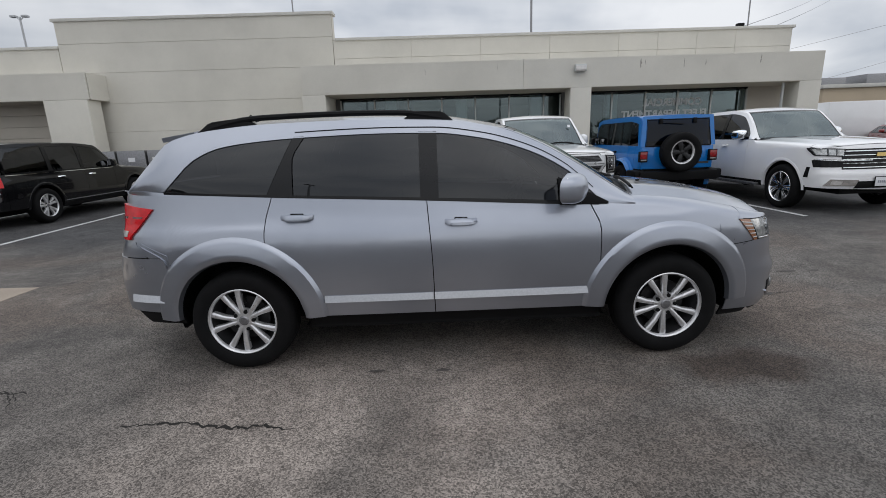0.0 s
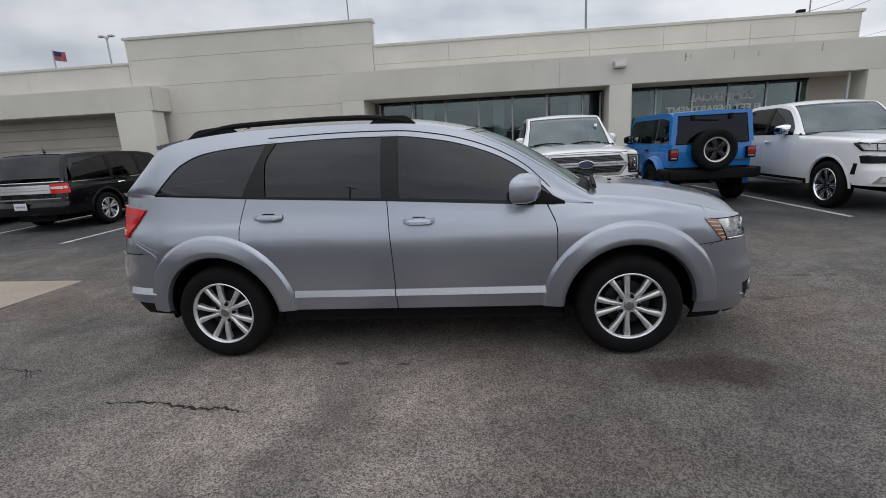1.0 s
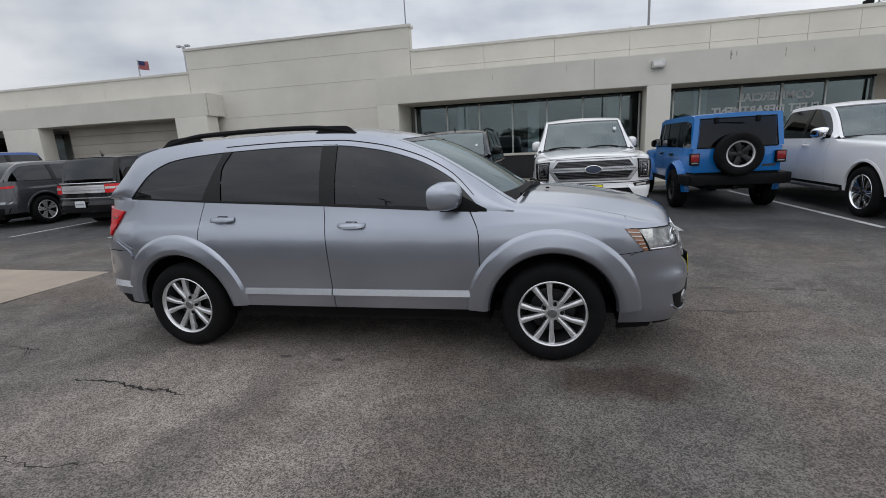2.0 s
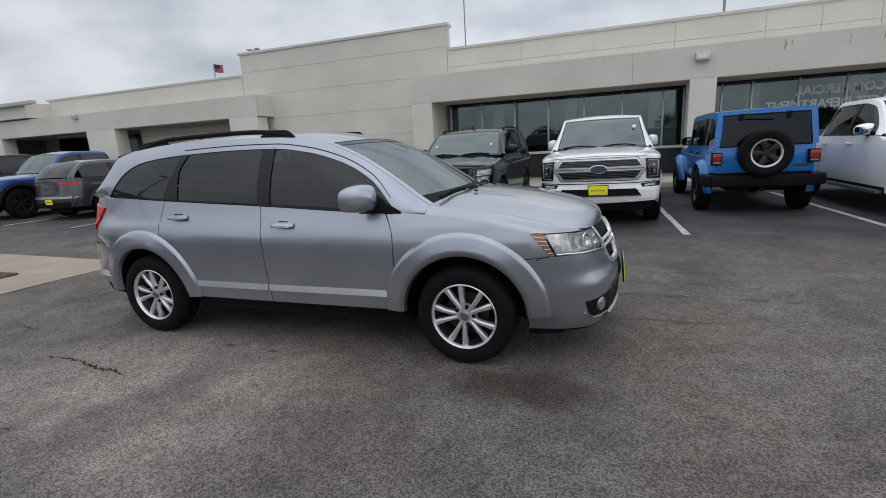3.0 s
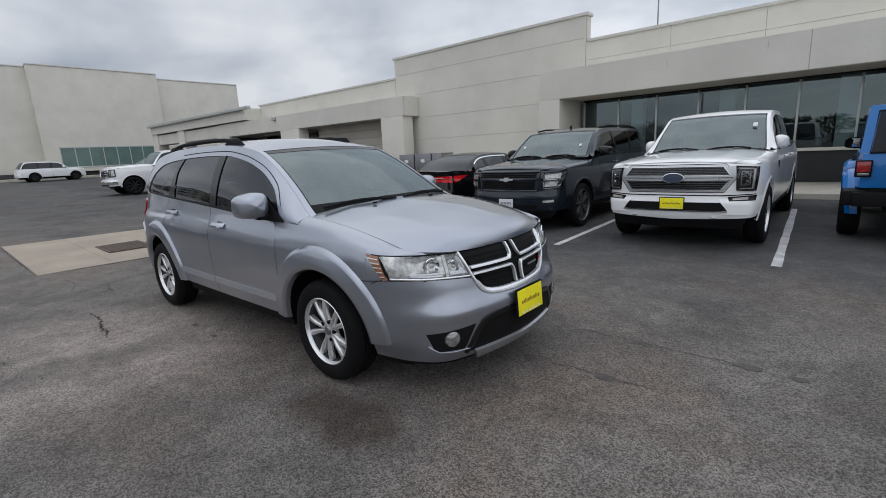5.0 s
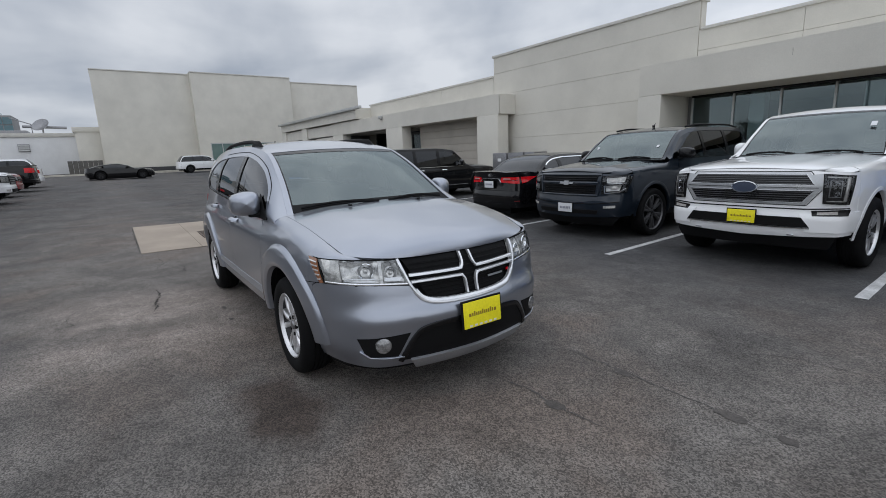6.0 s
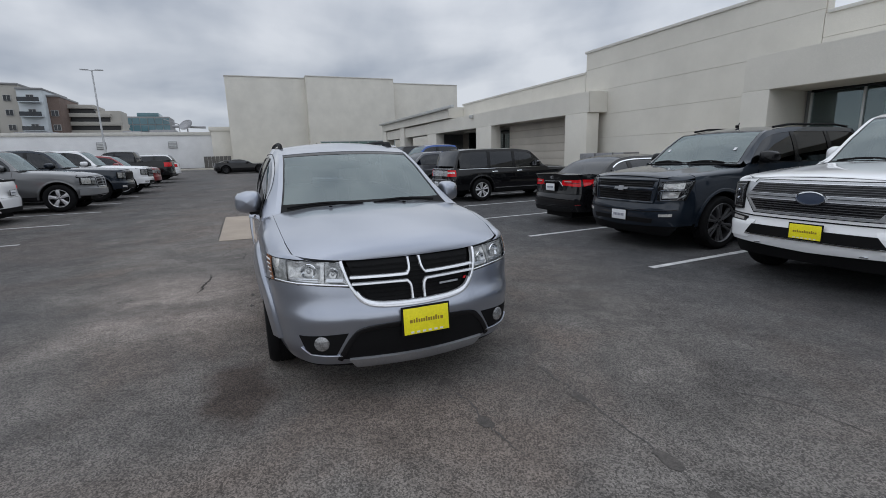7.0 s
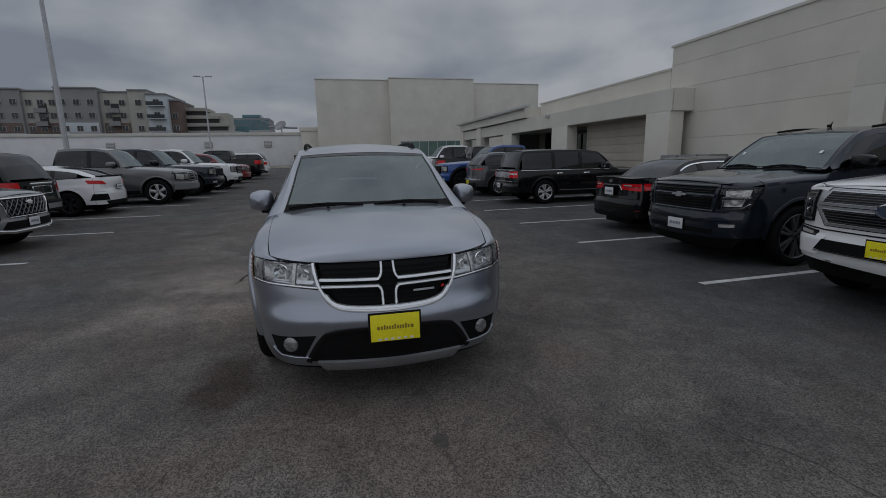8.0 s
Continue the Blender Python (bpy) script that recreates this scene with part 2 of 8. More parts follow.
def asphalt():
    m, n, l, b = shader("worn_asphalt")
    tc = n.new("ShaderNodeTexCoord"); sp = n.new("ShaderNodeSeparateXYZ"); l.new(tc.outputs["Object"], sp.inputs[0])

    def noise_(scale, detail=4, rough=0.55, dist=0.0):
        t = n.new("ShaderNodeTexNoise"); t.inputs["Scale"].default_value = scale; t.inputs["Detail"].default_value = detail
        t.inputs["Roughness"].default_value = rough; t.inputs["Distortion"].default_value = dist
        l.new(tc.outputs["Object"], t.inputs["Vector"]); return t.outputs[0]

    def ramp(src, p0, c0, p1, c1):
        r = n.new("ShaderNodeValToRGB"); e = r.color_ramp.elements
        e[0].position, e[0].color, e[1].position, e[1].color = p0, (*c0, 1), p1, (*c1, 1)
        l.new(src, r.inputs[0]); return r.outputs[0]

    def rng(src, a, bb, c, d):
        r = n.new("ShaderNodeMapRange"); r.interpolation_type = "SMOOTHSTEP"
        for i, v in enumerate((a, bb, c, d)):
            r.inputs[i + 1].default_value = v
        l.new(src, r.inputs[0]); return r.outputs[0]

    def op(kind, a, c):
        q = n.new("ShaderNodeMath"); q.operation = kind
        for i, v in enumerate((a, c)):
            if isinstance(v, (int, float)):
                q.inputs[i].default_value = v
            else:
                l.new(v, q.inputs[i])
        return q.outputs[0]

    def mix(f, a, c):
        q = n.new("ShaderNodeMix"); q.data_type = "RGBA"
        l.new(f, q.inputs[0])
        for i, v in ((6, a), (7, c)):
            if isinstance(v, tuple):
                q.inputs[i].default_value = (*v, 1)
            else:
                l.new(v, q.inputs[i])
        return q.outputs[2]

    wob = noise_(0.35, 5, 0.6)
    # old grey surfacing, with the aisle bleached and the bays sealed darker
    worn = ramp(noise_(0.9, 6, 0.65, 0.3), 0.34, (0.084, 0.077, 0.0715), 0.68, (0.162, 0.149, 0.136))
    worn = mix(rng(noise_(0.55, 5, 0.6, 0.6), 0.42, 0.66, 0.0, 0.75), worn, (0.142, 0.114, 0.096))
    seal = ramp(noise_(1.3, 6, 0.6, 0.2), 0.3, (0.037, 0.038, 0.041), 0.72, (0.073, 0.074, 0.077))
    yy = op("ADD", sp.outputs[1], op("MULTIPLY", op("SUBTRACT", wob, 0.5), 3.0))
    fac = rng(yy, 1.5, 4.5, 0.0, 0.9)
    far = rng(op("ADD", sp.outputs[0], op("MULTIPLY", op("SUBTRACT", wob, 0.5), 5.0)), -16.0, -4.0, 0.6, 0.0)
    east = rng(op("ADD", sp.outputs[0], op("MULTIPLY", op("SUBTRACT", wob, 0.5), 4.0)), 0.4, 3.0, 0.0, 0.24)
    east = op("MULTIPLY", east, rng(yy, -2.6, -0.6, 1.0, 0.1))
    east = op("MAXIMUM", east, rng(yy, -4.0, -2.7, 0.5, 0.0))
    fac = op("MAXIMUM", op("MAXIMUM", fac, east), far)
    col = mix(fac, worn, seal)
    # pale track where tyres run, brown oil drips
    track = op("MULTIPLY", rng(op("ABSOLUTE", op("ADD", op("ADD", sp.outputs[1], 1.62), op("MULTIPLY", op("SUBTRACT", wob, 0.5), 1.6)), 0), 0.4, 1.35, 0.9, 0.0), rng(noise_(0.7, 4), 0.32, 0.52, 0.35, 1.0))
    track = op("MULTIPLY", track, rng(sp.outputs[0], -2.5, -0.9, 0.12, 1.0))
    track = op("MULTIPLY", track, rng(sp.outputs[0], -0.2, 1.1, 1.0, 0.04))
    col = mix(track, col, (0.275, 0.237, 0.21))
    ddx = op("MULTIPLY", op("SUBTRACT", sp.outputs[0], 1.88), 1.55); ddy = op("MULTIPLY", op("ADD", sp.outputs[1], 1.13), 3.0)
    oil = rng(op("ADD", op("SQRT", op("ADD", op("MULTIPLY", ddx, ddx), op("MULTIPLY", ddy, ddy)), 0), op("MULTIPLY", op("SUBTRACT", noise_(3.0, 5), 0.5), 0.9)), 0.4, 0.95, 0.8, 0.0)
    col = mix(oil, col, (0.047, 0.033, 0.026))
    # stone chips in the binder
    v = n.new("ShaderNodeTexVoronoi"); v.inputs["Scale"].default_value = 135; l.new(tc.outputs["Object"], v.inputs["Vector"])
    sep = n.new("ShaderNodeSeparateColor"); l.new(v.outputs["Color"], sep.inputs[0])
    chip = rng(sep.outputs[0], 0.0, 1.0, 0.5, 1.62)
    grain = rng(noise_(330, 2), 0.3, 0.7, 0.8, 1.2)
    patch = op("MULTIPLY", rng(noise_(6.5, 6, 0.75), 0.3, 0.7, 0.86, 1.14), rng(noise_(1.6, 6, 0.72, 0.9), 0.34, 0.66, 0.82, 1.14))
    sc = n.new("ShaderNodeVectorMath"); sc.operation = "SCALE"; l.new(col, sc.inputs[0])
    l.new(op("MULTIPLY", op("MULTIPLY", chip, grain), patch), sc.inputs["Scale"])
    l.new(sc.outputs[0], b.inputs["Base Color"])
    l.new(rng(wob, 0.3, 0.7, 0.78, 0.93), b.inputs["Roughness"])
    b.inputs["Specular IOR Level"].default_value = 0.35
    bp = n.new("ShaderNodeBump"); bp.inputs["Strength"].default_value = 0.55; bp.inputs["Distance"].default_value = 0.006
    l.new(op("ADD", op("MULTIPLY", v.outputs["Distance"], -1.0), noise_(160, 3)), bp.inputs["Height"])
    l.new(bp.outputs[0], b.inputs["Normal"])
    return m


M_ASPHALT = asphalt()


# ---- mesh helpers ----
def mesh_of(name, verts, faces, mat, smooth=True, angle=34):
    me = bpy.data.meshes.new(name)
    me.from_pydata([tuple(v) for v in verts], [], faces)
    me.materials.append(mat)
    if smooth:
        me.polygons.foreach_set("use_smooth", [True] * len(me.polygons))
        me.set_sharp_from_angle(angle=radians(angle))
    me.update()
    return me


def add(name, me, parent=None, label="", m=None):
    ob = new(name, me)
    ob.parent = parent
    if m is not None:
        ob.matrix_basis = m
    if label:
        ob["label"] = label
    return ob


def thing(name, m, label, category, group="", kind=""):
    ob = new(name)
    ob.empty_display_size = 0.2
    ob.matrix_basis = m
    return tagged(ob, label, category, group, kind)


class Geo:
    """Gathers faces for one mesh."""

    def __init__(self):
        self.v, self.f = [], []

    def put(self, verts, faces):
        k = len(self.v)
        self.v += [tuple(p) for p in verts]
        self.f += [tuple(i + k for i in q) for q in faces]
        return self

    def box(self, x0, x1, y0, y1, z0, z1, bevel=0.0, m=None, segs=2):
        bm = bmesh.new()
        bmesh.ops.create_cube(bm, size=1)
        for v in bm.verts:
            v.co = Vector((x0 if v.co.x < 0 else x1, y0 if v.co.y < 0 else y1, z0 if v.co.z < 0 else z1))
        if bevel:
            bmesh.ops.bevel(bm, geom=list(bm.edges), offset=bevel, segments=segs, affect="EDGES", profile=0.6)
        if m is not None:
            bmesh.ops.transform(bm, matrix=m, verts=bm.verts)
        bm.verts.index_update()
        self.put([v.co[:] for v in bm.verts], [[v.index for v in f.verts] for f in bm.faces])
        bm.free()
        return self

    def lathe(self, prof, n=32, m=None, closed=False):
        """Turns (radius, height) round z."""
        vs, fs, k = [], [], len(prof)
        for i in range(n):
            a = 2 * math.pi * i / n
            vs += [Vector((r * math.cos(a), r * math.sin(a), h)) for r, h in prof]
        for i in range(n):
            j = (i + 1) % n
            for q in range(k if closed else k - 1):
                q2 = (q + 1) % k
                fs.append((i * k + q, j * k + q, j * k + q2, i * k + q2))
        return self.put([m @ v for v in vs] if m is not None else vs, fs)

    def tube(self, pts, r, n=8, cap=True):
        pts = [Vector(p) for p in pts]
        rs = r if isinstance(r, (list, tuple)) else [r] * len(pts)
        vs, fs = [], []
        for i, p in enumerate(pts):
            d = (pts[min(i + 1, len(pts) - 1)] - pts[max(i - 1, 0)]).normalized()
            a = d.cross(Vector((0, 0, 1)) if abs(d.z) < 0.9 else Vector((1, 0, 0))).normalized()
            c = d.cross(a)
            vs += [p + rs[i] * (math.cos(2 * math.pi * k / n) * a + math.sin(2 * math.pi * k / n) * c) for k in range(n)]
        for i in range(len(pts) - 1):
            for k in range(n):
                k2 = (k + 1) % n
                fs.append((i * n + k, (i + 1) * n + k, (i + 1) * n + k2, i * n + k2))
        if cap:
            fs += [tuple(range(n)), tuple(reversed(range((len(pts) - 1) * n, len(pts) * n)))]
        return self.put(vs, fs)

    def mesh(self, name, mat, smooth=True, angle=34):
        return mesh_of(name, self.v, self.f, mat, smooth, angle)


def part(name, geo, mat, parent, label="", smooth=True, m=None, angle=34):
    return add(name, geo.mesh(name, mat, smooth, angle), parent, label, m)


def curve(*pts):
    """A smooth line through the points, with no overshoot, flat beyond its ends."""
    pts = sorted(pts)
    pts = [p for i, p in enumerate(pts) if i == 0 or p[0] - pts[i - 1][0] > 1e-6]
    xs, ys = [p[0] for p in pts], [p[1] for p in pts]
    k = len(xs)
    d = [(ys[i + 1] - ys[i]) / (xs[i + 1] - xs[i]) for i in range(k - 1)]
    s = [d[0]] + [0.0 if d[i - 1] * d[i] <= 0 else 2 * d[i - 1] * d[i] / (d[i - 1] + d[i]) for i in range(1, k - 1)] + [d[-1]]

    def f(x):
        if x <= xs[0]:
            return ys[0]
        if x >= xs[-1]:
            return ys[-1]
        i = 0
        while x > xs[i + 1]:
            i += 1
        h = xs[i + 1] - xs[i]
        t = (x - xs[i]) / h
        return (2 * t**3 - 3 * t * t + 1) * ys[i] + (t**3 - 2 * t * t + t) * h * s[i] + (3 * t * t - 2 * t**3) * ys[i + 1] + (t**3 - t * t) * h * s[i + 1]

    return f


def lerp(a, b, t):
    return a + (b - a) * t


def ground_z(x, y=0.0):
    """The lot rises gently away from the drain."""
    t = min(1.0, max(0.0, (y + 3.0) / 7.0))
    d = -x - 1.5 - 4.0 * t * t * (3 - 2 * t)
    return 0.0 if d <= 0 else 0.018 * d * d / (d + 1.5)


# ---- ground ----
def far_steps(near, step, limit):
    out, v, s = [], 0.0, step
    while v < limit:
        out.append(v)
        if v > near:
            s *= 1.5
        v += s
    return out + [limit]


gx = sorted({round(-v, 3) for v in far_steps(100, 1.5, 3000)} | {round(v, 3) for v in far_steps(20, 1.5, 3000)})
gy = sorted({round(-v, 3) for v in far_steps(30, 2.0, 3000)} | {round(v, 3) for v in far_steps(40, 2.0, 3000)})
gv = [(x, y, min(ground_z(x, y), 1.15)) for x in gx for y in gy]
gf = [(i * len(gy) + j, (i + 1) * len(gy) + j, (i + 1) * len(gy) + j + 1, i * len(gy) + j + 1) for i in range(len(gx) - 1) for j in range(len(gy) - 1)]
tagged(add("ground", mesh_of("ground", gv, gf, M_ASPHALT)), "worn grey asphalt parking lot with sealed darker bays", "ground", kind="structure")


def ground_strip(name, pts, widths, mat, lift=0.004):
    """A flat ribbon lying on the ground."""
    vs, fs = [], []
    for i, p in enumerate(pts):
        a, b = Vector((*pts[max(i - 1, 0)], 0)), Vector((*pts[min(i + 1, len(pts) - 1)], 0))
        d = (b - a).normalized()
        nrm = Vector((-d.y, d.x, 0)) * widths[i] / 2
        for sgn in (-1, 1):
            q = Vector((*p, 0)) + sgn * nrm
            vs.append((q.x, q.y, ground_z(q.x, q.y) + lift))
    for i in range(len(pts) - 1):
        fs.append((2 * i, 2 * i + 1, 2 * i + 3, 2 * i + 2))
    return mesh_of(name, vs, fs, mat)


def bay_line(x, y0, y1, slant):
    n = 12
    pts = [(x + slant * (y0 + (y1 - y0) * i / n - y0), y0 + (y1 - y0) * i / n) for i in range(n + 1)]
    rnd = random.Random(int(x * 100))
    tagged(add("bay_line", ground_strip("bay_line", pts, [0.1 + rnd.uniform(-0.012, 0.008) for _ in pts], M_LINE)),
           "worn white painted parking bay line on asphalt", "road marking", "bay lines", "structure")


for x in (6.2, 3.48, 0.7, -2.17, -4.85, -7.55, -10.25, -12.95, -15.65, -18.35):
    bay_line(x, 3.85, 9.2, -0.04)
for x in (-3.3, -6.3, -9.15, -11.95, -14.8, -17.7, -20.5, -23.4):
    bay_line(x, -5.15, -10.4, 0.0)


def crack(pts, wide, seed, mat=None):
    rnd = random.Random(seed)
    line = []
    for i in range(len(pts) - 1):
        for k in range(10):
            t = k / 10
            line.append((lerp(pts[i][0], pts[i + 1][0], t) + rnd.uniform(-0.012, 0.012), lerp(pts[i][1], pts[i + 1][1], t) + rnd.uniform(-0.018, 0.018)))
    line.append(pts[-1])
    w = [max(0.002, wide * rnd.uniform(0.25, 1.3) * min(1, 4 * min(i, len(line) - 1 - i) / len(line) + 0.15)) for i in range(len(line))]
    tagged(add("pavement_crack", ground_strip("pavement_crack", line, w, mat or M_CRACK, 0.003)), "dark ragged crack in the worn asphalt", "crack", "pavement cracks", "structure")


M_CRACK = surface("crack_dirt_pit_shade", (0.018, 0.016, 0.014), 0.95, var=0.3, scale=20)
crack([(-2.5, -1.54), (-2.28, -1.52), (-1.84, -1.52), (-1.58, -1.51), (-1.3, -1.58), (-1.09, -1.57), (-0.9, -1.63)], 0.022, 1)
crack([(-3.05, -1.1), (-2.75, -1.12), (-2.45, -1.2)], 0.014, 2)
crack([(-2.9, -1.1), (-2.6, -1.35), (-2.46, -1.53)], 0.013, 3)
crack([(-4.4, -1.35), (-3.6, -1.32), (-3.0, -1.5)], 0.012, 4)
crack([(-4.72, -1.5), (-4.7, -0.4), (-4.72, 0.6)], 0.02, 11)
crack([(-8.5, -1.57), (-7.4, -1.58), (-6.2, -1.57), (-4.8, -1.57)], 0.014, 12)
crack([(-1.6, -2.3), (-1.2, -2.35), (-0.7, -2.25)], 0.006, 15)
M_TAR = surface("old_tar", (0.085, 0.08, 0.076), 0.85, var=0.3, scale=9, fine=0.2)
crack([(2.36, 0.16), (2.7, 0.2), (2.95, 0.19), (3.3, 0.23)], 0.011, 13, M_TAR)
crack([(2.31, 0.86), (2.9, 0.88), (3.85, 0.84)], 0.013, 14, M_TAR)
crack([(6.8, 1.6), (8.2, 1.9), (9.4, 1.8)], 0.012, 7)
crack([(3.0, 1.6), (3.6, 1.95), (4.4, 2.0)], 0.008, 16, M_TAR)
crack([(-2.52, -1.54), (-2.66, -1.41), (-2.78, -1.26), (-2.93, -1.1), (-3.3, -1.06)], 0.012, 17)


def drip(x, y, rx, ry, seed):
    """An old oil drip soaked into the asphalt, with a ragged edge."""
    rnd = random.Random(seed)
    n = 18
    ring = [(x + rx * rnd.uniform(0.7, 1.15) * math.cos(2 * math.pi * i / n), y + ry * rnd.uniform(0.7, 1.15) * math.sin(2 * math.pi * i / n)) for i in range(n)]
    vs = [(x, y, ground_z(x, y) + 0.0035)] + [(a, b, ground_z(a, b) + 0.003) for a, b in ring]
    tagged(add("oil_drip", mesh_of("oil_drip", vs, [(0, 1 + i, 1 + (i + 1) % n) for i in range(n)], M_DRIP)), "small dark oil drip soaked into the asphalt", "stain", "oil drips", "structure")


M_DRIP = surface("soaked_oil", (0.082, 0.073, 0.066), 0.8, var=0.4, scale=25, fine=0.3, fscale=160)
for i, (x, y, rx, ry) in enumerate(((2.38, 0.18, 0.05, 0.045), (2.93, 0.19, 0.075, 0.05), (2.94, 0.85, 0.07, 0.04), (3.62, 0.85, 0.1, 0.045), (3.9, 0.83, 0.05, 0.04), (-0.55, -1.0, 0.06, 0.02), (-0.1, -1.02, 0.05, 0.02))):
    drip(x, y, rx, ry, i)

# concrete gutter with its iron grate
gut = thing("drain_gutter", pose(0, 0, 0), "weathered tan concrete gutter slab set in the asphalt", "gutter", kind="structure")
gpts = [(-6.6, -1.55), (-6.6, -0.6), (-6.6, 0.35), (-6.6, 1.3)]
gs = Geo()
for i in range(3):
    (xa, ya), (xb, yb) = gpts[i], gpts[i + 1]
    w = 1.88
    vs = [(xa - w, ya, ground_z(xa - w, ya) + 0.008), (xa + w, ya, ground_z(xa + w, ya) + 0.008), (xb + w, yb - 0.006, ground_z(xb + w, yb) + 0.008), (xb - w, yb - 0.006, ground_z(xb - w, yb) + 0.008)]
    part("slab", Geo().put(vs + [(a, b, c - 0.1) for a, b, c in vs], [(0, 1, 2, 3), (0, 4, 5, 1), (1, 5, 6, 2), (2, 6, 7, 3), (3, 7, 4, 0)]), M_CONCRETE, gut, smooth=False)
grate = thing("drain_grate", pose(-6.2, -0.07, ground_z(-6.2, -0.1) + 0.016, 0, 0, 0) @ Matrix.Diagonal((0.82, 0.86, 1, 1)), "dark rusty iron drain grate in the concrete gutter", "drain")
part("frame", Geo().box(-0.62, 0.62, -0.42, -0.38, -0.02, 0.012).box(-0.62, 0.62, 0.38, 0.42, -0.02, 0.012).box(-0.62, -0.58, -0.38, 0.38, -0.02, 0.012).box(0.58, 0.62, -0.38, 0.38, -0.02, 0.012), M_IRON, grate, smooth=False)
# flat dark sheet under the bars, painted as the shade of the hole
part("pit_shade", Geo().box(-0.58, 0.58, -0.38, 0.38, -0.006, -0.002), M_CRACK, grate, smooth=False)
bar_me = Geo().box(-0.025, 0.025, -0.38, 0.38, -0.004, 0.012).mesh("bar", M_IRON, False)
for i in range(13):
    add("bar", bar_me, grate, m=pose(-0.52 + i * 0.0867, 0, 0))

# ---- dealership ----
FRONT, WALL, GLASSY = 12.9, 15.03, 14.5
SOFFIT, FASCIA, PARA, TOWER = 3.1, 4.07, 5.26, 6.2
BASE = -0.3
shop = thing("dealership_building", pose(0, 0, 0, 0, 0.29, 0), "long low cream stucco car dealership with dark shop windows", "building")


def panels(xs, zs, y, depth, name="wall_panel", mat=M_STUCCO, gap=0.008, axis="y", parent=None):
    """Stucco panels with recessed joints between them, in front of a backing wall."""
    for i in range(len(xs) - 1):
        for k in range(len(zs) - 1):
            g = Geo().box(xs[i] + gap / 2, xs[i + 1] - gap / 2, y, y + depth, zs[k] + gap / 2, zs[k + 1] - gap / 2, 0.006)
            if axis == "x":
                g.v = [(b, a, c) for a, b, c in g.v]
                g.f = [tuple(reversed(q)) for q in g.f]
            part(name, g, mat, parent or shop, smooth=False)


# tower
part("tower_wall", Geo().box(-14.2, -3.87, WALL + 0.03, WALL + 0.4, BASE, TOWER - 0.02), M_STUCCO2, shop, smooth=False)
panels([-14.2, -3.87], [BASE, 2.15, 3.22, 4.35, 5.4, TOWER], WALL, 0.05)
panels([WALL + 0.06, WALL + 0.38], [5.28, TOWER], -3.88, 0.03, axis="x")
panels([WALL + 0.06, WALL + 0.38], [5.28, TOWER], -14.22, 0.03, axis="x")
part("coping", Geo().box(-14.28, -3.79, WALL - 0.05, WALL + 0.3, TOWER - 0.02, TOWER + 0.09, 0.01).box(-14.28, -3.79, WALL + 0.3, WALL + 0.46, TOWER - 0.02, TOWER + 0.09, 0.01), M_COPING, shop, "cream metal parapet coping")
# right wing: upper parapet set back, fascia in front on piers
rx = [-3.86, -0.9, 1.75, 4.4, 7.05, 8.55, 10.05, 11.55, 13.72]
part("wing_wall", Geo().box(-3.86, 13.7, WALL + 0.03, WALL + 9, FASCIA, PARA - 0.02), M_STUCCO2, shop, smooth=False)
panels(rx, [FASCIA, 4.6, PARA], WALL, 0.05)
panels([WALL + 0.06, WALL + 8.9], [FASCIA, PARA], 13.69, 0.03, axis="x")
part("coping", Geo().box(-3.78, 13.8, WALL - 0.05, WALL + 0.3, PARA - 0.02, PARA + 0.08, 0.01).box(13.5, 13.8, WALL + 0.3, WALL + 9, PARA - 0.02, PARA + 0.08, 0.01), M_COPING, shop, "cream metal parapet coping")
fx = [-4.62, 3.0, 13.42]
part("fascia_core", Geo().box(-4.6, 13.4, FRONT + 0.04, WALL + 0.02, SOFFIT + 0.02, FASCIA - 0.02), M_STUCCO, shop, smooth=False)
panels(fx, [SOFFIT, FASCIA], FRONT, 0.04)
panels([FRONT + 0.05, WALL], [SOFFIT, FASCIA], -4.63, 0.03, axis="x")
panels([FRONT + 0.05, WALL], [SOFFIT, FASCIA], 13.4, 0.03, axis="x")
part("fascia_cap", Geo().box(-4.6, 13.4, FRONT + 0.03, WALL, FASCIA - 0.02, FASCIA - 0.004), M_STUCCO, shop, smooth=False)
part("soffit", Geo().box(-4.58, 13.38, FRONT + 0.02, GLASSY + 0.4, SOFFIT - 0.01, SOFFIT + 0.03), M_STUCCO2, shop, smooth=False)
for x0, x1, d in ((-4.65, -3.85, WALL), (4.65, 5.38, FRONT + 0.75), (12.66, 13.43, FRONT + 0.75)):
    part("pier", Geo().box(x0, x1, FRONT - 0.003, d, BASE, SOFFIT, 0.012), M_STUCCO, shop)
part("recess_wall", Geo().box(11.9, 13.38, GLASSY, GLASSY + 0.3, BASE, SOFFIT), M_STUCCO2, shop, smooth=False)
part("downpipe", Geo().tube([(12.35, FRONT + 0.35, 0), (12.35, FRONT + 0.35, 3.08)], 0.05, 10), M_ALU, shop)


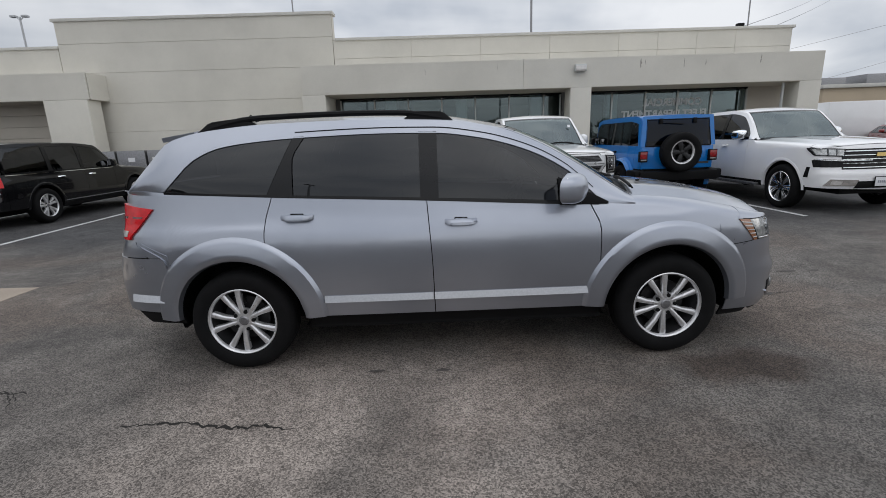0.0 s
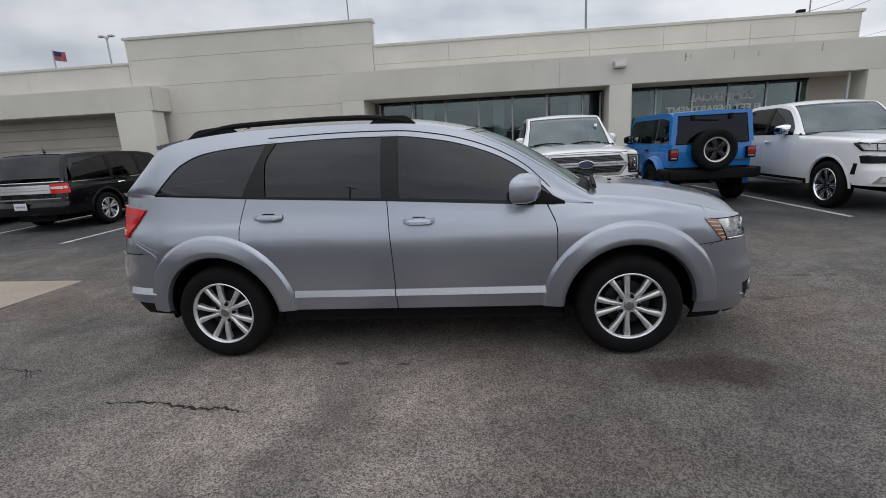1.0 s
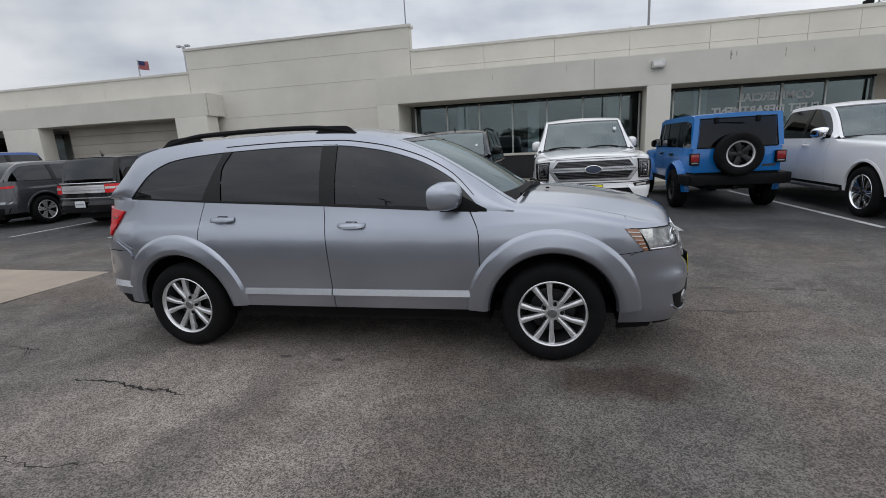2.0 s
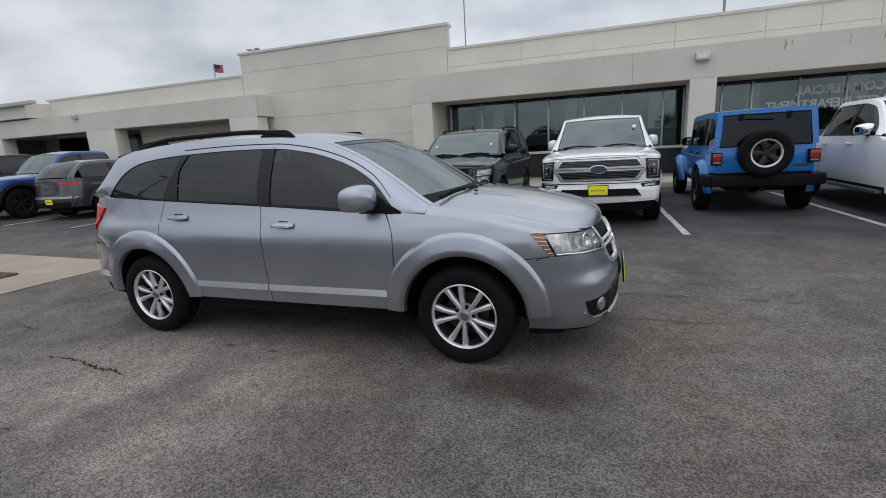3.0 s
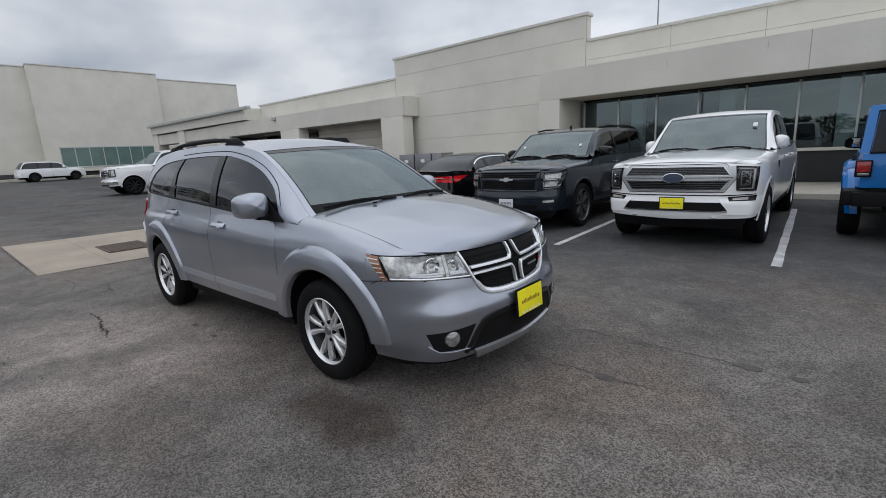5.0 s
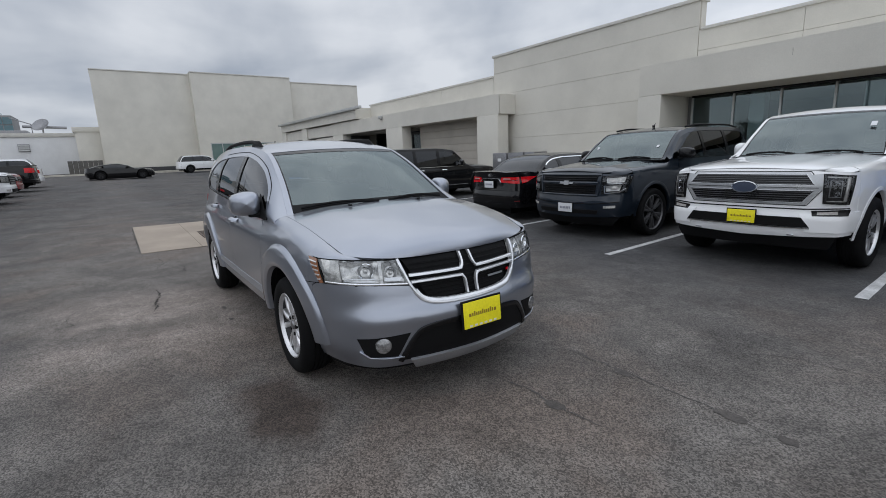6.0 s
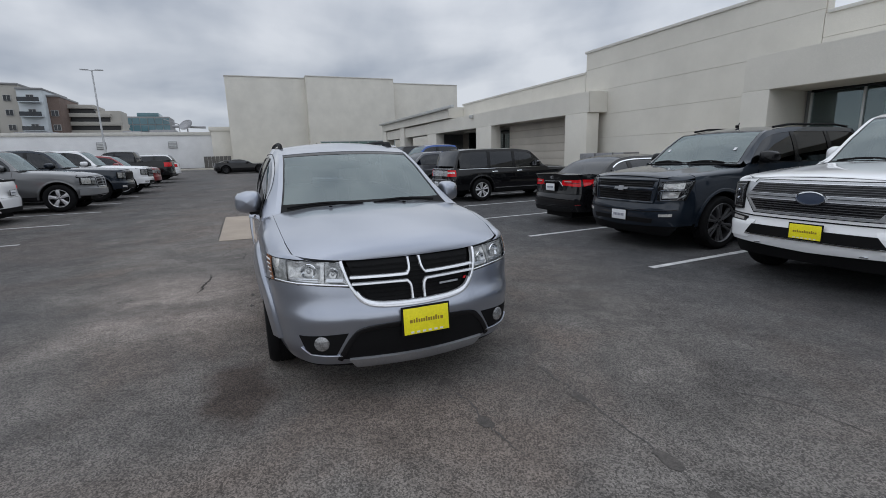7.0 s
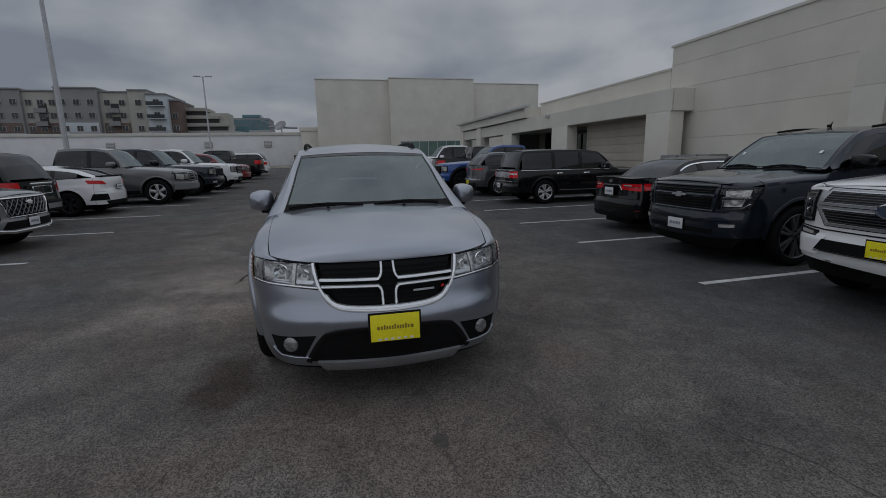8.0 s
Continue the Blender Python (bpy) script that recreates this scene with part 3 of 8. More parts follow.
def shopfront(x0, x1, mull, head=3.02, sill=1.12):
    """A glazed front: panes between slim mullions, a dark panel below the sill."""
    w = add("window", Geo().box(x0, x1, GLASSY - 0.02, GLASSY + 0.1, head, SOFFIT - 0.012, 0.004).mesh("window", M_GLOSSBLK), shop, "dark-framed shop window with aluminium mullions")
    part("window_sill", Geo().box(x0 - 0.02, x1 + 0.02, GLASSY - 0.12, GLASSY + 0.1, sill - 0.09, sill, 0.012), M_STUCCO, w)
    part("stall_riser", Geo().box(x0, x1, GLASSY, GLASSY + 0.12, 0.16, sill - 0.09), M_DARKPANEL, w, smooth=False)
    xs = [x0 + 0.02] + list(mull) + [x1 - 0.02]
    for x in xs:
        part("mullion", Geo().box(x - 0.028, x + 0.028, GLASSY - 0.03, GLASSY + 0.08, sill, head, 0.006), M_ALU, w)
    for a, b in zip(xs, xs[1:]):
        p = part("pane", Geo().box(a + 0.028, b - 0.028, GLASSY + 0.02, GLASSY + 0.028, sill, head), M_SHOP, w, smooth=False)
        p.visible_shadow = False
    return w


shopfront(-3.66, 4.74, [-2.36, -1.08, 0.19, 1.47, 2.76, 4.08])
shopfront(5.42, 11.9, [5.84, 6.7, 7.98, 9.22, 10.52])
# dim showroom behind the glass: floor, walls and ceiling all dark grey
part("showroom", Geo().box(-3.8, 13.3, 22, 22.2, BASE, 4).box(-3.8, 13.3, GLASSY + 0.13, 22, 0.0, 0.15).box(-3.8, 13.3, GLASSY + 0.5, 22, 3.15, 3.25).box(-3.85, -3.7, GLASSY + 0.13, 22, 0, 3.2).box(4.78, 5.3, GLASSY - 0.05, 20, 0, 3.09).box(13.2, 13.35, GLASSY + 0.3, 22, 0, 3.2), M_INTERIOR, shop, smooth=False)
for x in (-1.76, 0.96, 3.84, 6.78, 9.6):
    part("column", Geo().box(x - 0.21, x + 0.21, GLASSY + 0.16, GLASSY + 0.5, 0.15, 3.15, 0.02), M_WHITECOL, shop, "white square column inside the window")


def lettering(body, x, z, size, mat, parent, mirror=True):
    cu = bpy.data.curves.new("lettering", "FONT")
    cu.body, cu.size, cu.align_x, cu.extrude, cu.offset = body, size, "CENTER", 0.002, 0.012
    ob = new("lettering_source", cu)
    me = bpy.data.meshes.new_from_object(ob.evaluated_get(bpy.context.evaluated_depsgraph_get()))
    bpy.data.objects.remove(ob)
    me.materials.clear()
    me.materials.append(mat)
    o = add("lettering", me, parent, m=pose(x, GLASSY + 0.014, z, 90, 0, 0) @ Matrix.Diagonal((-1 if mirror else 1, 1, 1, 1)))
    o["label"] = "pale grey reversed window lettering"
    return o


M_LETTER = surface("pale_vinyl", (0.62, 0.65, 0.67), 0.6, var=0.1)
lettering("COMMERCIAL", 9.05, 2.5, 0.36, M_LETTER, shop)
lettering("FLEET DEPARTMENT", 8.75, 2.08, 0.36, M_LETTER, shop)

# wall lamp, stains
M_STAIN = surface("rain_stain", (0.4, 0.38, 0.335), 0.9, var=0.35, scale=14, fine=0.2)
for x, z, w, h, sd in ((7.05, 3.98, 0.07, 0.3, 1), (7.2, 3.95, 0.03, 0.18, 2), (8.55, 3.95, 0.035, 0.3, 3), (9.3, 3.9, 0.03, 0.2, 4), (11.2, 4.0, 0.04, 0.28, 5), (2.1, 3.95, 0.02, 0.22, 6), (-0.37, 3.85, 0.025, 0.2, 7)):
    rnd = random.Random(sd)
    rows = [(lerp(0, h, k / 6), w * rnd.uniform(0.25, 0.6) * math.sin(math.pi * (k + 0.6) / 7.2), rnd.uniform(-0.3, 0.3) * w) for k in range(7)]
    vs = [(x + o + s * q, FRONT - 0.003, z - d) for d, q, o in rows for s in (-1, 1)]
    part("stain", Geo().put(vs, [(2 * k, 2 * k + 2, 2 * k + 3, 2 * k + 1) for k in range(6)]), M_STAIN, shop, smooth=False)
wl_ = thing("wall_lamp", pose(4.96, 12.9, 3.68), "grey box flood lamp fixed to the cream fascia", "lamp")
part("housing", Geo().box(-0.2, 0.2, -0.17, 0.0, -0.1, 0.14, 0.03), M_ALU, wl_)
part("lens", Geo().box(-0.17, 0.17, -0.19, -0.165, -0.09, 0.08, 0.01), M_CLEARLENS, wl_)

# sidewalk before the shop front
sw = thing("sidewalk", pose(0, 0, 0), "raised tan concrete walk with kerb along the shop front", "sidewalk", kind="structure")
for i in range(7):
    a = -14.0 + i * 4.0
    part("slab", Geo().box(a + 0.006, a + 3.994, 11.1, 14.62, -0.2, 0.13 + ground_z(a + 2, 12), 0.012), M_KERB, sw)

# left wing
lx = [-28.3, -23.6, -18.9, -14.22]
part("wing_wall", Geo().box(-28.3, -14.2, WALL + 0.03, WALL + 9, 3.2, PARA - 0.02), M_STUCCO2, shop, smooth=False)
panels(lx, [4.2, PARA], WALL, 0.05)
part("coping", Geo().box(-28.4, -14.2, WALL - 0.05, WALL + 0.3, PARA - 0.02, PARA + 0.08, 0.01), M_COPING, shop, "cream metal parapet coping")
LF = 13.95
part("portico_core", Geo().box(-46, -12.7, LF + 0.04, WALL + 0.02, 3.32, 4.2), M_STUCCO, shop, smooth=False)
panels([-33, -12.66], [3.3, 4.24], LF, 0.04)
panels([LF + 0.05, WALL], [3.3, 4.24], -12.67, 0.03, axis="x")
for x0, x1, y1 in ((-14.35, -12.75, LF + 0.7), (-24.1, -21.95, LF + 0.7), (-33.4, -31.4, LF + 0.7)):
    part("pier", Geo().box(x0, x1, LF - 0.003, y1, BASE, 3.3, 0.012), M_STUCCO, shop)
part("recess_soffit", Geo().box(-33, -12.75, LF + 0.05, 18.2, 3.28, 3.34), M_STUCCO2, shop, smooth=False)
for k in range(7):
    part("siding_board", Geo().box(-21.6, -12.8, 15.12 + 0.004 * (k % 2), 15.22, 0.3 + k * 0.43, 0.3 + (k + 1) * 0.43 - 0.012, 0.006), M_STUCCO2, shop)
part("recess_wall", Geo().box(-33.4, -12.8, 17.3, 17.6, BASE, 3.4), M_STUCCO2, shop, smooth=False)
gw = part("window", Geo().box(-31.2, -24.3, 16.9, 17.0, 2.95, 3.28).box(-31.2, -24.3, 16.9, 17.0, 0.4, 0.9), M_GLOSSBLK, shop, "dark recessed office window under the portico")
for k in range(6):
    x0 = -31.2 + k * 1.15
    part("mullion", Geo().box(x0 - 0.04, x0 + 0.04, 16.88, 17.0, 0.9, 2.95), M_GLOSSBLK, gw, smooth=False)
    part("pane", Geo().box(x0 + 0.04, x0 + 1.11, 16.95, 16.96, 0.9, 2.95), M_SHOP, gw, smooth=False)
# service drive: metal-edged canopy on piers
part("canopy", Geo().box(-47, -28.3, LF - 0.2, WALL + 9, 4.3, 5.1), M_STUCCO, shop, smooth=False)
part("canopy_edge", Geo().box(-47.2, -27.2, LF - 0.45, LF - 0.2, 4.95, 5.15, 0.02), M_ALU, shop, "grey metal canopy gutter edge")
for x in (-46.6, -40.2):
    part("pier", Geo().box(x - 0.7, x + 0.7, LF - 0.1, LF + 0.8, 0, 4.3, 0.012), M_STUCCO, shop)
# drive walls in dark grey: the deep bays' shade is put into their colour
part("drive_wall", Geo().box(-47, -33.4, 21.0, 21.3, 0, 4.3).box(-33.6, -33.3, LF + 0.7, 21, 0, 4.3), M_INTERIOR, shop, smooth=False)
part("roof", Geo().box(-14.1, -3.95, WALL + 0.35, WALL + 8.9, 4.85, 4.95).box(-3.8, 13.5, WALL + 0.35, WALL + 8.9, 4.9, 5.0).box(-46.9, -14.3, WALL + 0.35, WALL + 8.9, 4.8, 4.9), M_ROOF, shop, smooth=False)
fl = thing("wall_lamp", pose(-24.6, LF, 4.2), "small white security lamp on the portico", "lamp")
part("housing", Geo().box(-0.15, 0.15, -0.2, 0, -0.1, 0.12, 0.04), M_ALU, fl)

# tall plain block at the end of the lot
blk = thing("stucco_block", pose(0, 0, 0.9), "tall plain windowless cream stucco block", "building")
for y0, y1, h, xo in ((-2.2, 7.1, 10.85, 0.0), (7.1, 18.5, 11.0, 0.9), (18.5, 28.2, 10.6, 0.2)):
    part("wall", Geo().box(-70, -58 + xo, y0, y1, 0.6, h, 0.03), M_STUCCO, blk)
    part("coping", Geo().box(-70, -57.93 + xo, y0 - 0.04, y1 - 0.02, h, h + 0.12, 0.02), M_COPING, blk)
bw = part("window", Geo().box(-57.12, -57.04, 8.3, 18.4, 3.0, 3.12, 0.01).box(-57.12, -57.04, 8.3, 18.4, 0.95, 1.1, 0.01), M_ALU, blk, "long teal-tinted window band")
for k in range(9):
    y = 8.36 + k * 1.24
    part("mullion", Geo().box(-57.11, -57.05, y - 0.04, y + 0.04, 1.1, 3.0), M_ALU, bw, smooth=False)
    if k < 8:
        part("pane", Geo().box(-57.09, -57.07, y + 0.04, y + 1.2, 1.1, 3.0), M_GREENPANE, bw, smooth=False)
part("base_course", Geo().box(-70, -57.85, -2.3, 28.2, -0.8, 0.6, 0.02), M_DARKPANEL, blk, "dark base course")
bw = part("window", Geo().box(-57.95, -57.88, 18.7, 27.9, 0.7, 3.4), M_GLOSSBLK, blk, "green-tinted strip window")
for k in range(6):
    part("pane", Geo().box(-57.87, -57.85, 18.85 + k * 1.5, 20.2 + k * 1.5, 0.85, 3.25), M_SHOP, bw, smooth=False)
part("annex", Geo().box(-66, -59.5, -4.4, -2.2, -0.5, 4.6, 0.03).box(-66, -59.4, -4.6, -2.1, 4.6, 5.1, 0.03), M_STUCCO, blk)


# ---- car kit ----
# Own frame of a car: x ahead, y to its left, z up, origin on the ground midway between the axles.
class Body:
    """The skin of a car: a plan outline, with inward offsets by height for front, side and rear."""

    def __init__(self, plan, side, front, rear):
        pts = [Vector((x, y, 0)) for x, y in plan]
        pts = [pts[0] + (pts[0] - pts[1])] + pts + [pts[-1] + (pts[-1] - pts[-2])]
        pts[0] = Vector((plan[1][0], -plan[1][1], 0))
        pts[-1] = Vector((plan[-2][0], -plan[-2][1], 0))
        dense = []
        for i in range(1, len(pts) - 2):
            a, b, c, d = pts[i - 1:i + 3]
            for k in range(14):
                t = k / 14
                dense.append(0.5 * ((2 * b) + (c - a) * t + (2 * a - 5 * b + 4 * c - d) * t * t + (3 * b - a - 3 * c + d) * t**3))
        dense.append(pts[-2])
        self.px, self.py = np.array([p.x for p in dense]), np.maximum(np.array([p.y for p in dense]), 0)
        self.s = np.r_[0, np.cumsum(np.hypot(np.diff(self.px), np.diff(self.py)))]
        tx, ty = np.gradient(self.px, self.s), np.gradient(self.py, self.s)
        k = np.hypot(tx, ty)
        self.nx, self.ny = ty / k, -tx / k
        self.nx[0], self.ny[0], self.nx[-1], self.ny[-1] = 1, 0, -1, 0
        self.end = float(self.s[-1])
        self.half = float(self.s[np.argmax(self.py)])
        self.side, self.front, self.rear = side, front, rear

    def at(self, s, z, out=0.0, sgn=1):
        x, y = np.interp(s, self.s, self.px), np.interp(s, self.s, self.py)
        nx, ny = np.interp(s, self.s, self.nx), np.interp(s, self.s, self.ny)
        wf, wr = max(0.0, nx) ** 1.6, max(0.0, -nx) ** 1.6
        off = wf * self.front(z) + wr * self.rear(z) + (1 - wf - wr) * self.side(z) - out
        return Vector((x - nx * off, sgn * max(0.0, y - ny * off), z))

    def sx(self, x):
        return float(np.interp(-x, -self.px, self.s))

    def sy(self, y, rear=False):
        y = abs(y)
        k = int(np.argmax(self.py))
        if rear:
            return float(np.interp(-y, -self.py[k:], self.s[k:]))
        return float(np.interp(y, self.py[:k + 1], self.s[:k + 1]))

    def on(self, face, a, z, out=0.0, sgn=1):
        """A point on the skin: face 'side' takes x, 'front' and 'rear' take y (sgn then follows y)."""
        if face == "side":
            return self.at(self.sx(a), z, out, sgn)
        p = self.at(self.sy(a, face == "rear"), z, out, 1 if a >= 0 else -1)
        if abs(a) < 1e-6:
            p.y = 0
        return p


def sheet(f, nu, nv, lip=0.012, middle=None):
    """A panel over the unit square of f, its rim turned inwards."""
    g = [[Vector(f(i / nu, j / nv)) for j in range(nv + 1)] for i in range(nu + 1)]
    nrm = [[None] * (nv + 1) for _ in range(nu + 1)]
    tot, mid = 0.0, middle or Vector((g[nu // 2][nv // 2].x * 0.9, 0, 0.5))
    for i in range(nu + 1):
        for j in range(nv + 1):
            a = g[min(i + 1, nu)][j] - g[max(i - 1, 0)][j]
            b = g[i][min(j + 1, nv)] - g[i][max(j - 1, 0)]
            nrm[i][j] = a.cross(b).normalized() if a.cross(b).length > 1e-12 else Vector((0, 0, 0))
            tot += nrm[i][j].dot(g[i][j] - mid)
    sg = 1 if tot >= 0 else -1
    k = nv + 1
    vs = [p for row in g for p in row]
    fs = []
    for i in range(nu):
        for j in range(nv):
            q = (i * k + j, (i + 1) * k + j, (i + 1) * k + j + 1, i * k + j + 1)
            fs.append(q if sg > 0 else tuple(reversed(q)))
    if lip:
        rim = [(i, 0) for i in range(nu)] + [(nu, j) for j in range(nv)] + [(i, nv) for i in range(nu, 0, -1)] + [(0, j) for j in range(nv, 0, -1)]
        base = len(vs)
        vs += [g[i][j] - sg * lip * nrm[i][j] for i, j in rim]
        for a in range(len(rim)):
            b = (a + 1) % len(rim)
            i0, i1 = rim[a][0] * k + rim[a][1], rim[b][0] * k + rim[b][1]
            q = (i0, base + a, base + b, i1)
            fs.append(q if sg > 0 else tuple(reversed(q)))
    return Geo().put(vs, fs)


def quad(B, face, c, out=0.004, nu=8, nv=5, sgn=1, lip=0.012, bulge=0.0, lean=0.0):
    """A patch on the skin with the corners c (bottom start, bottom end, top end, top start)."""
    def f(u, v):
        a = lerp(lerp(c[0][0], c[1][0], u), lerp(c[3][0], c[2][0], u), v)
        z = lerp(lerp(c[0][1], c[1][1], u), lerp(c[3][1], c[2][1], u), v)
        return B.on(face, a, z, out + lean * (1 - v) + bulge * 16 * u * (1 - u) * v * (1 - v), sgn)
    return sheet(f, nu, nv, lip)


def smooth_line(pts, k=5):
    """More points on a soft line through pts."""
    q = [pts[0]] + list(pts) + [pts[-1]]
    out = []
    for i in range(1, len(q) - 2):
        a, b, c, d = (Vector(p) for p in q[i - 1:i + 3])
        for j in range(k):
            t = j / k
            p = 0.5 * (2 * b + (c - a) * t + (2 * a - 5 * b + 4 * c - d) * t * t + (3 * b - a - 3 * c + d) * t**3)
            out.append((p.x, p.y))
    return out + [tuple(pts[-1])]


def strip(B, face, path, wide, out=0.012, sgn=1, n=6, closed=False, soft=False):
    """A rounded bead along a line on the skin."""
    if soft:
        path, n = smooth_line(path), 1
    pts = []
    segs = list(zip(path, path[1:] + ([path[0]] if closed else [])))
    for i, (p, q) in enumerate(segs[:len(path) if closed else len(path) - 1]):
        for k in range(n):
            pts.append((lerp(p[0], q[0], k / n), lerp(p[1], q[1], k / n)))
    if not closed:
        pts.append(path[-1])
    vs, fs, m = [], [], len(pts)
    for i, (a, z) in enumerate(pts):
        p, q = (pts[i - 1], pts[(i + 1) % m]) if closed else (pts[max(i - 1, 0)], pts[min(i + 1, m - 1)])
        d = Vector((q[0] - p[0], q[1] - p[1])).normalized()
        w = wide / 2
        for k, o in ((-1, -0.01), (-0.9, out * 0.7), (-0.45, out), (0.45, out), (0.9, out * 0.7), (1, -0.01)):
            vs.append(B.on(face, a - d.y * w * k, z + d.x * w * k, o, sgn))
    for i in range(m if closed else m - 1):
        j = (i + 1) % m
        for k in range(5):
            fs.append((i * 6 + k, j * 6 + k, j * 6 + k + 1, i * 6 + k + 1))
    if not closed:
        fs += [(5, 4, 3, 2, 1, 0), tuple((m - 1) * 6 + k for k in range(6))]
    return Geo().put(vs, fs)


wheel_store = {}


def wheel(parent, x, y, R, rim, wide, style, sgn, mat=None, label="", name="wheel"):
    """Tyre, rim with spokes, hub cap, brake disc; its outer face looks to sgn * y."""
    key = (R, rim, wide, style, mat.name if mat else "")
    if key not in wheel_store:
        w2 = wide / 2
        ty = [(rim - 0.012, -w2 * 0.8), (rim + 0.01, -w2 * 0.93), (rim + (R - rim) * 0.35, -w2), (rim + (R - rim) * 0.7, -w2 * 0.97), (R - 0.016, -w2 * 0.84), (R - 0.003, -w2 * 0.6), (R, -w2 * 0.25)]
        tread = []
        for h in (-0.4, -0.12, 0.12, 0.4):
            tread += [(R, w2 * (h - 0.1)), (R - 0.007, w2 * (h - 0.09)), (R - 0.007, w2 * (h - 0.04)), (R, w2 * (h - 0.03))]
        prof = ty[:-1] + tread + [(a, -b) for a, b in reversed(ty[:-1])]
        tyre = Geo().lathe(prof, 44)
        n_, pair, thick = style[:3]
        face = w2 * 0.62
        rg = Geo().lathe([(rim - 0.03, -w2 * 0.8), (rim - 0.004, -w2 * 0.82), (rim + 0.004, -w2 * 0.9), (rim + 0.004, w2 * 0.84), (rim - 0.006, w2 * 0.9), (rim - 0.013, w2 * 0.86), (rim - 0.018, w2 * 0.66)], 44)
        barrel = Geo().lathe([(rim - 0.018, w2 * 0.66), (rim - 0.03, w2 * 0.3), (rim - 0.05, 0.0), (rim - 0.06, -w2 * 0.8)], 36)
        for i in range(n_):
            for d in ((-pair, pair) if pair else (0,)):
                a0 = 2 * math.pi * i / n_ + math.pi / 2
                ai, ao = a0 + radians(d) * 0.75, a0 + radians(d)
                def q(r, a, off, h):
                    return (r * math.cos(a) - off * math.sin(a), r * math.sin(a) + off * math.cos(a), h)
                r0, r1 = 0.05, rim - 0.011
                vs, fs = [], []
                for r, a, wd, h in ((r0, ai, thick * 0.75, face), (lerp(r0, r1, 0.45), lerp(ai, ao, 0.5), thick * 0.8, face + 0.012), (r1, ao, thick * 1.2, face + 0.006)):
                    vs += [q(r, a, -wd, h - 0.035), q(r, a, -wd * 0.85, h - 0.006), q(r, a, -wd * 0.35, h), q(r, a, wd * 0.35, h), q(r, a, wd * 0.85, h - 0.006), q(r, a, wd, h - 0.035)]
                for k in range(2):
                    for j in range(5):
                        fs.append((k * 6 + j, k * 6 + j + 1, (k + 1) * 6 + j + 1, (k + 1) * 6 + j))
                rg.put(vs, fs)
        rg.lathe([(0.0, face + 0.002), (0.075, face - 0.002), (0.085, face - 0.03)], 20)
        cap = Geo().lathe([(0.0, face + 0.012), (0.026, face + 0.01), (0.034, face + 0.002), (0.034, face - 0.01)], 20)
        nuts = Geo().lathe([(0.0, face + 0.007), (0.013, face + 0.006), (0.015, face - 0.01)], 8)
        disc = Geo().lathe([(0.03, 0.0), (rim * 0.66, 0.0), (rim * 0.66, -0.02), (0.03, -0.02)], 28).box(-0.05, 0.05, rim * 0.42, rim * 0.72, -0.05, 0.02, 0.012)
        back = Geo().lathe([(0.0, -w2 * 0.5), (rim - 0.05, -w2 * 0.5)], 28)
        am = mat or M_ALLOY
        # disc and barrel take dark alloy: shade between the spokes put into their colour
        wheel_store[key] = (tyre.mesh("tyre", M_RUBBER, angle=40), rg.mesh("rim", am, angle=50), cap.mesh("hub_cap", M_STEEL if am is M_ALLOY else M_DALLOY),
                            nuts.mesh("wheel_nut", M_PLASTIC), disc.mesh("brake_disc", M_DALLOY), back.mesh("backing", M_PLASTIC), barrel.mesh("barrel", M_DALLOY))
    meshes = wheel_store[key]
    turn = pose(x, sgn * y, R, -90 if sgn > 0 else 90, 0, 0) @ pose(0, 0, 0, 0, 0, style[3] if len(style) > 3 else 7)
    w = add(name, meshes[0], parent, label, turn)
    for nm, me in zip(("rim", "hub_cap", "wheel_nut", "brake_disc", "backing", "barrel"), meshes[1:]):
        if nm != "wheel_nut":
            add(nm, me, w)
            continue
        for i in range(5):
            a = 2 * math.pi * (i + 0.5) / 5 + math.pi / 2
            add(nm, me, w, m=pose(0.064 * math.cos(a), 0.064 * math.sin(a), 0))
    return w


def seat_geo():
    g = Geo().box(-0.26, 0.26, -0.25, 0.25, 0.0, 0.16, 0.06)
    g.box(-0.07, 0.07, -0.25, 0.25, 0.0, 0.62, 0.06, pose(-0.24, 0, 0.1, 0, -16, 0))
    g.box(-0.05, 0.05, -0.13, 0.13, 0.0, 0.19, 0.04, pose(-0.41, 0, 0.74, 0, -12, 0))
    return g


SEAT_ME = seat_geo().mesh("seat", M_SEAT)


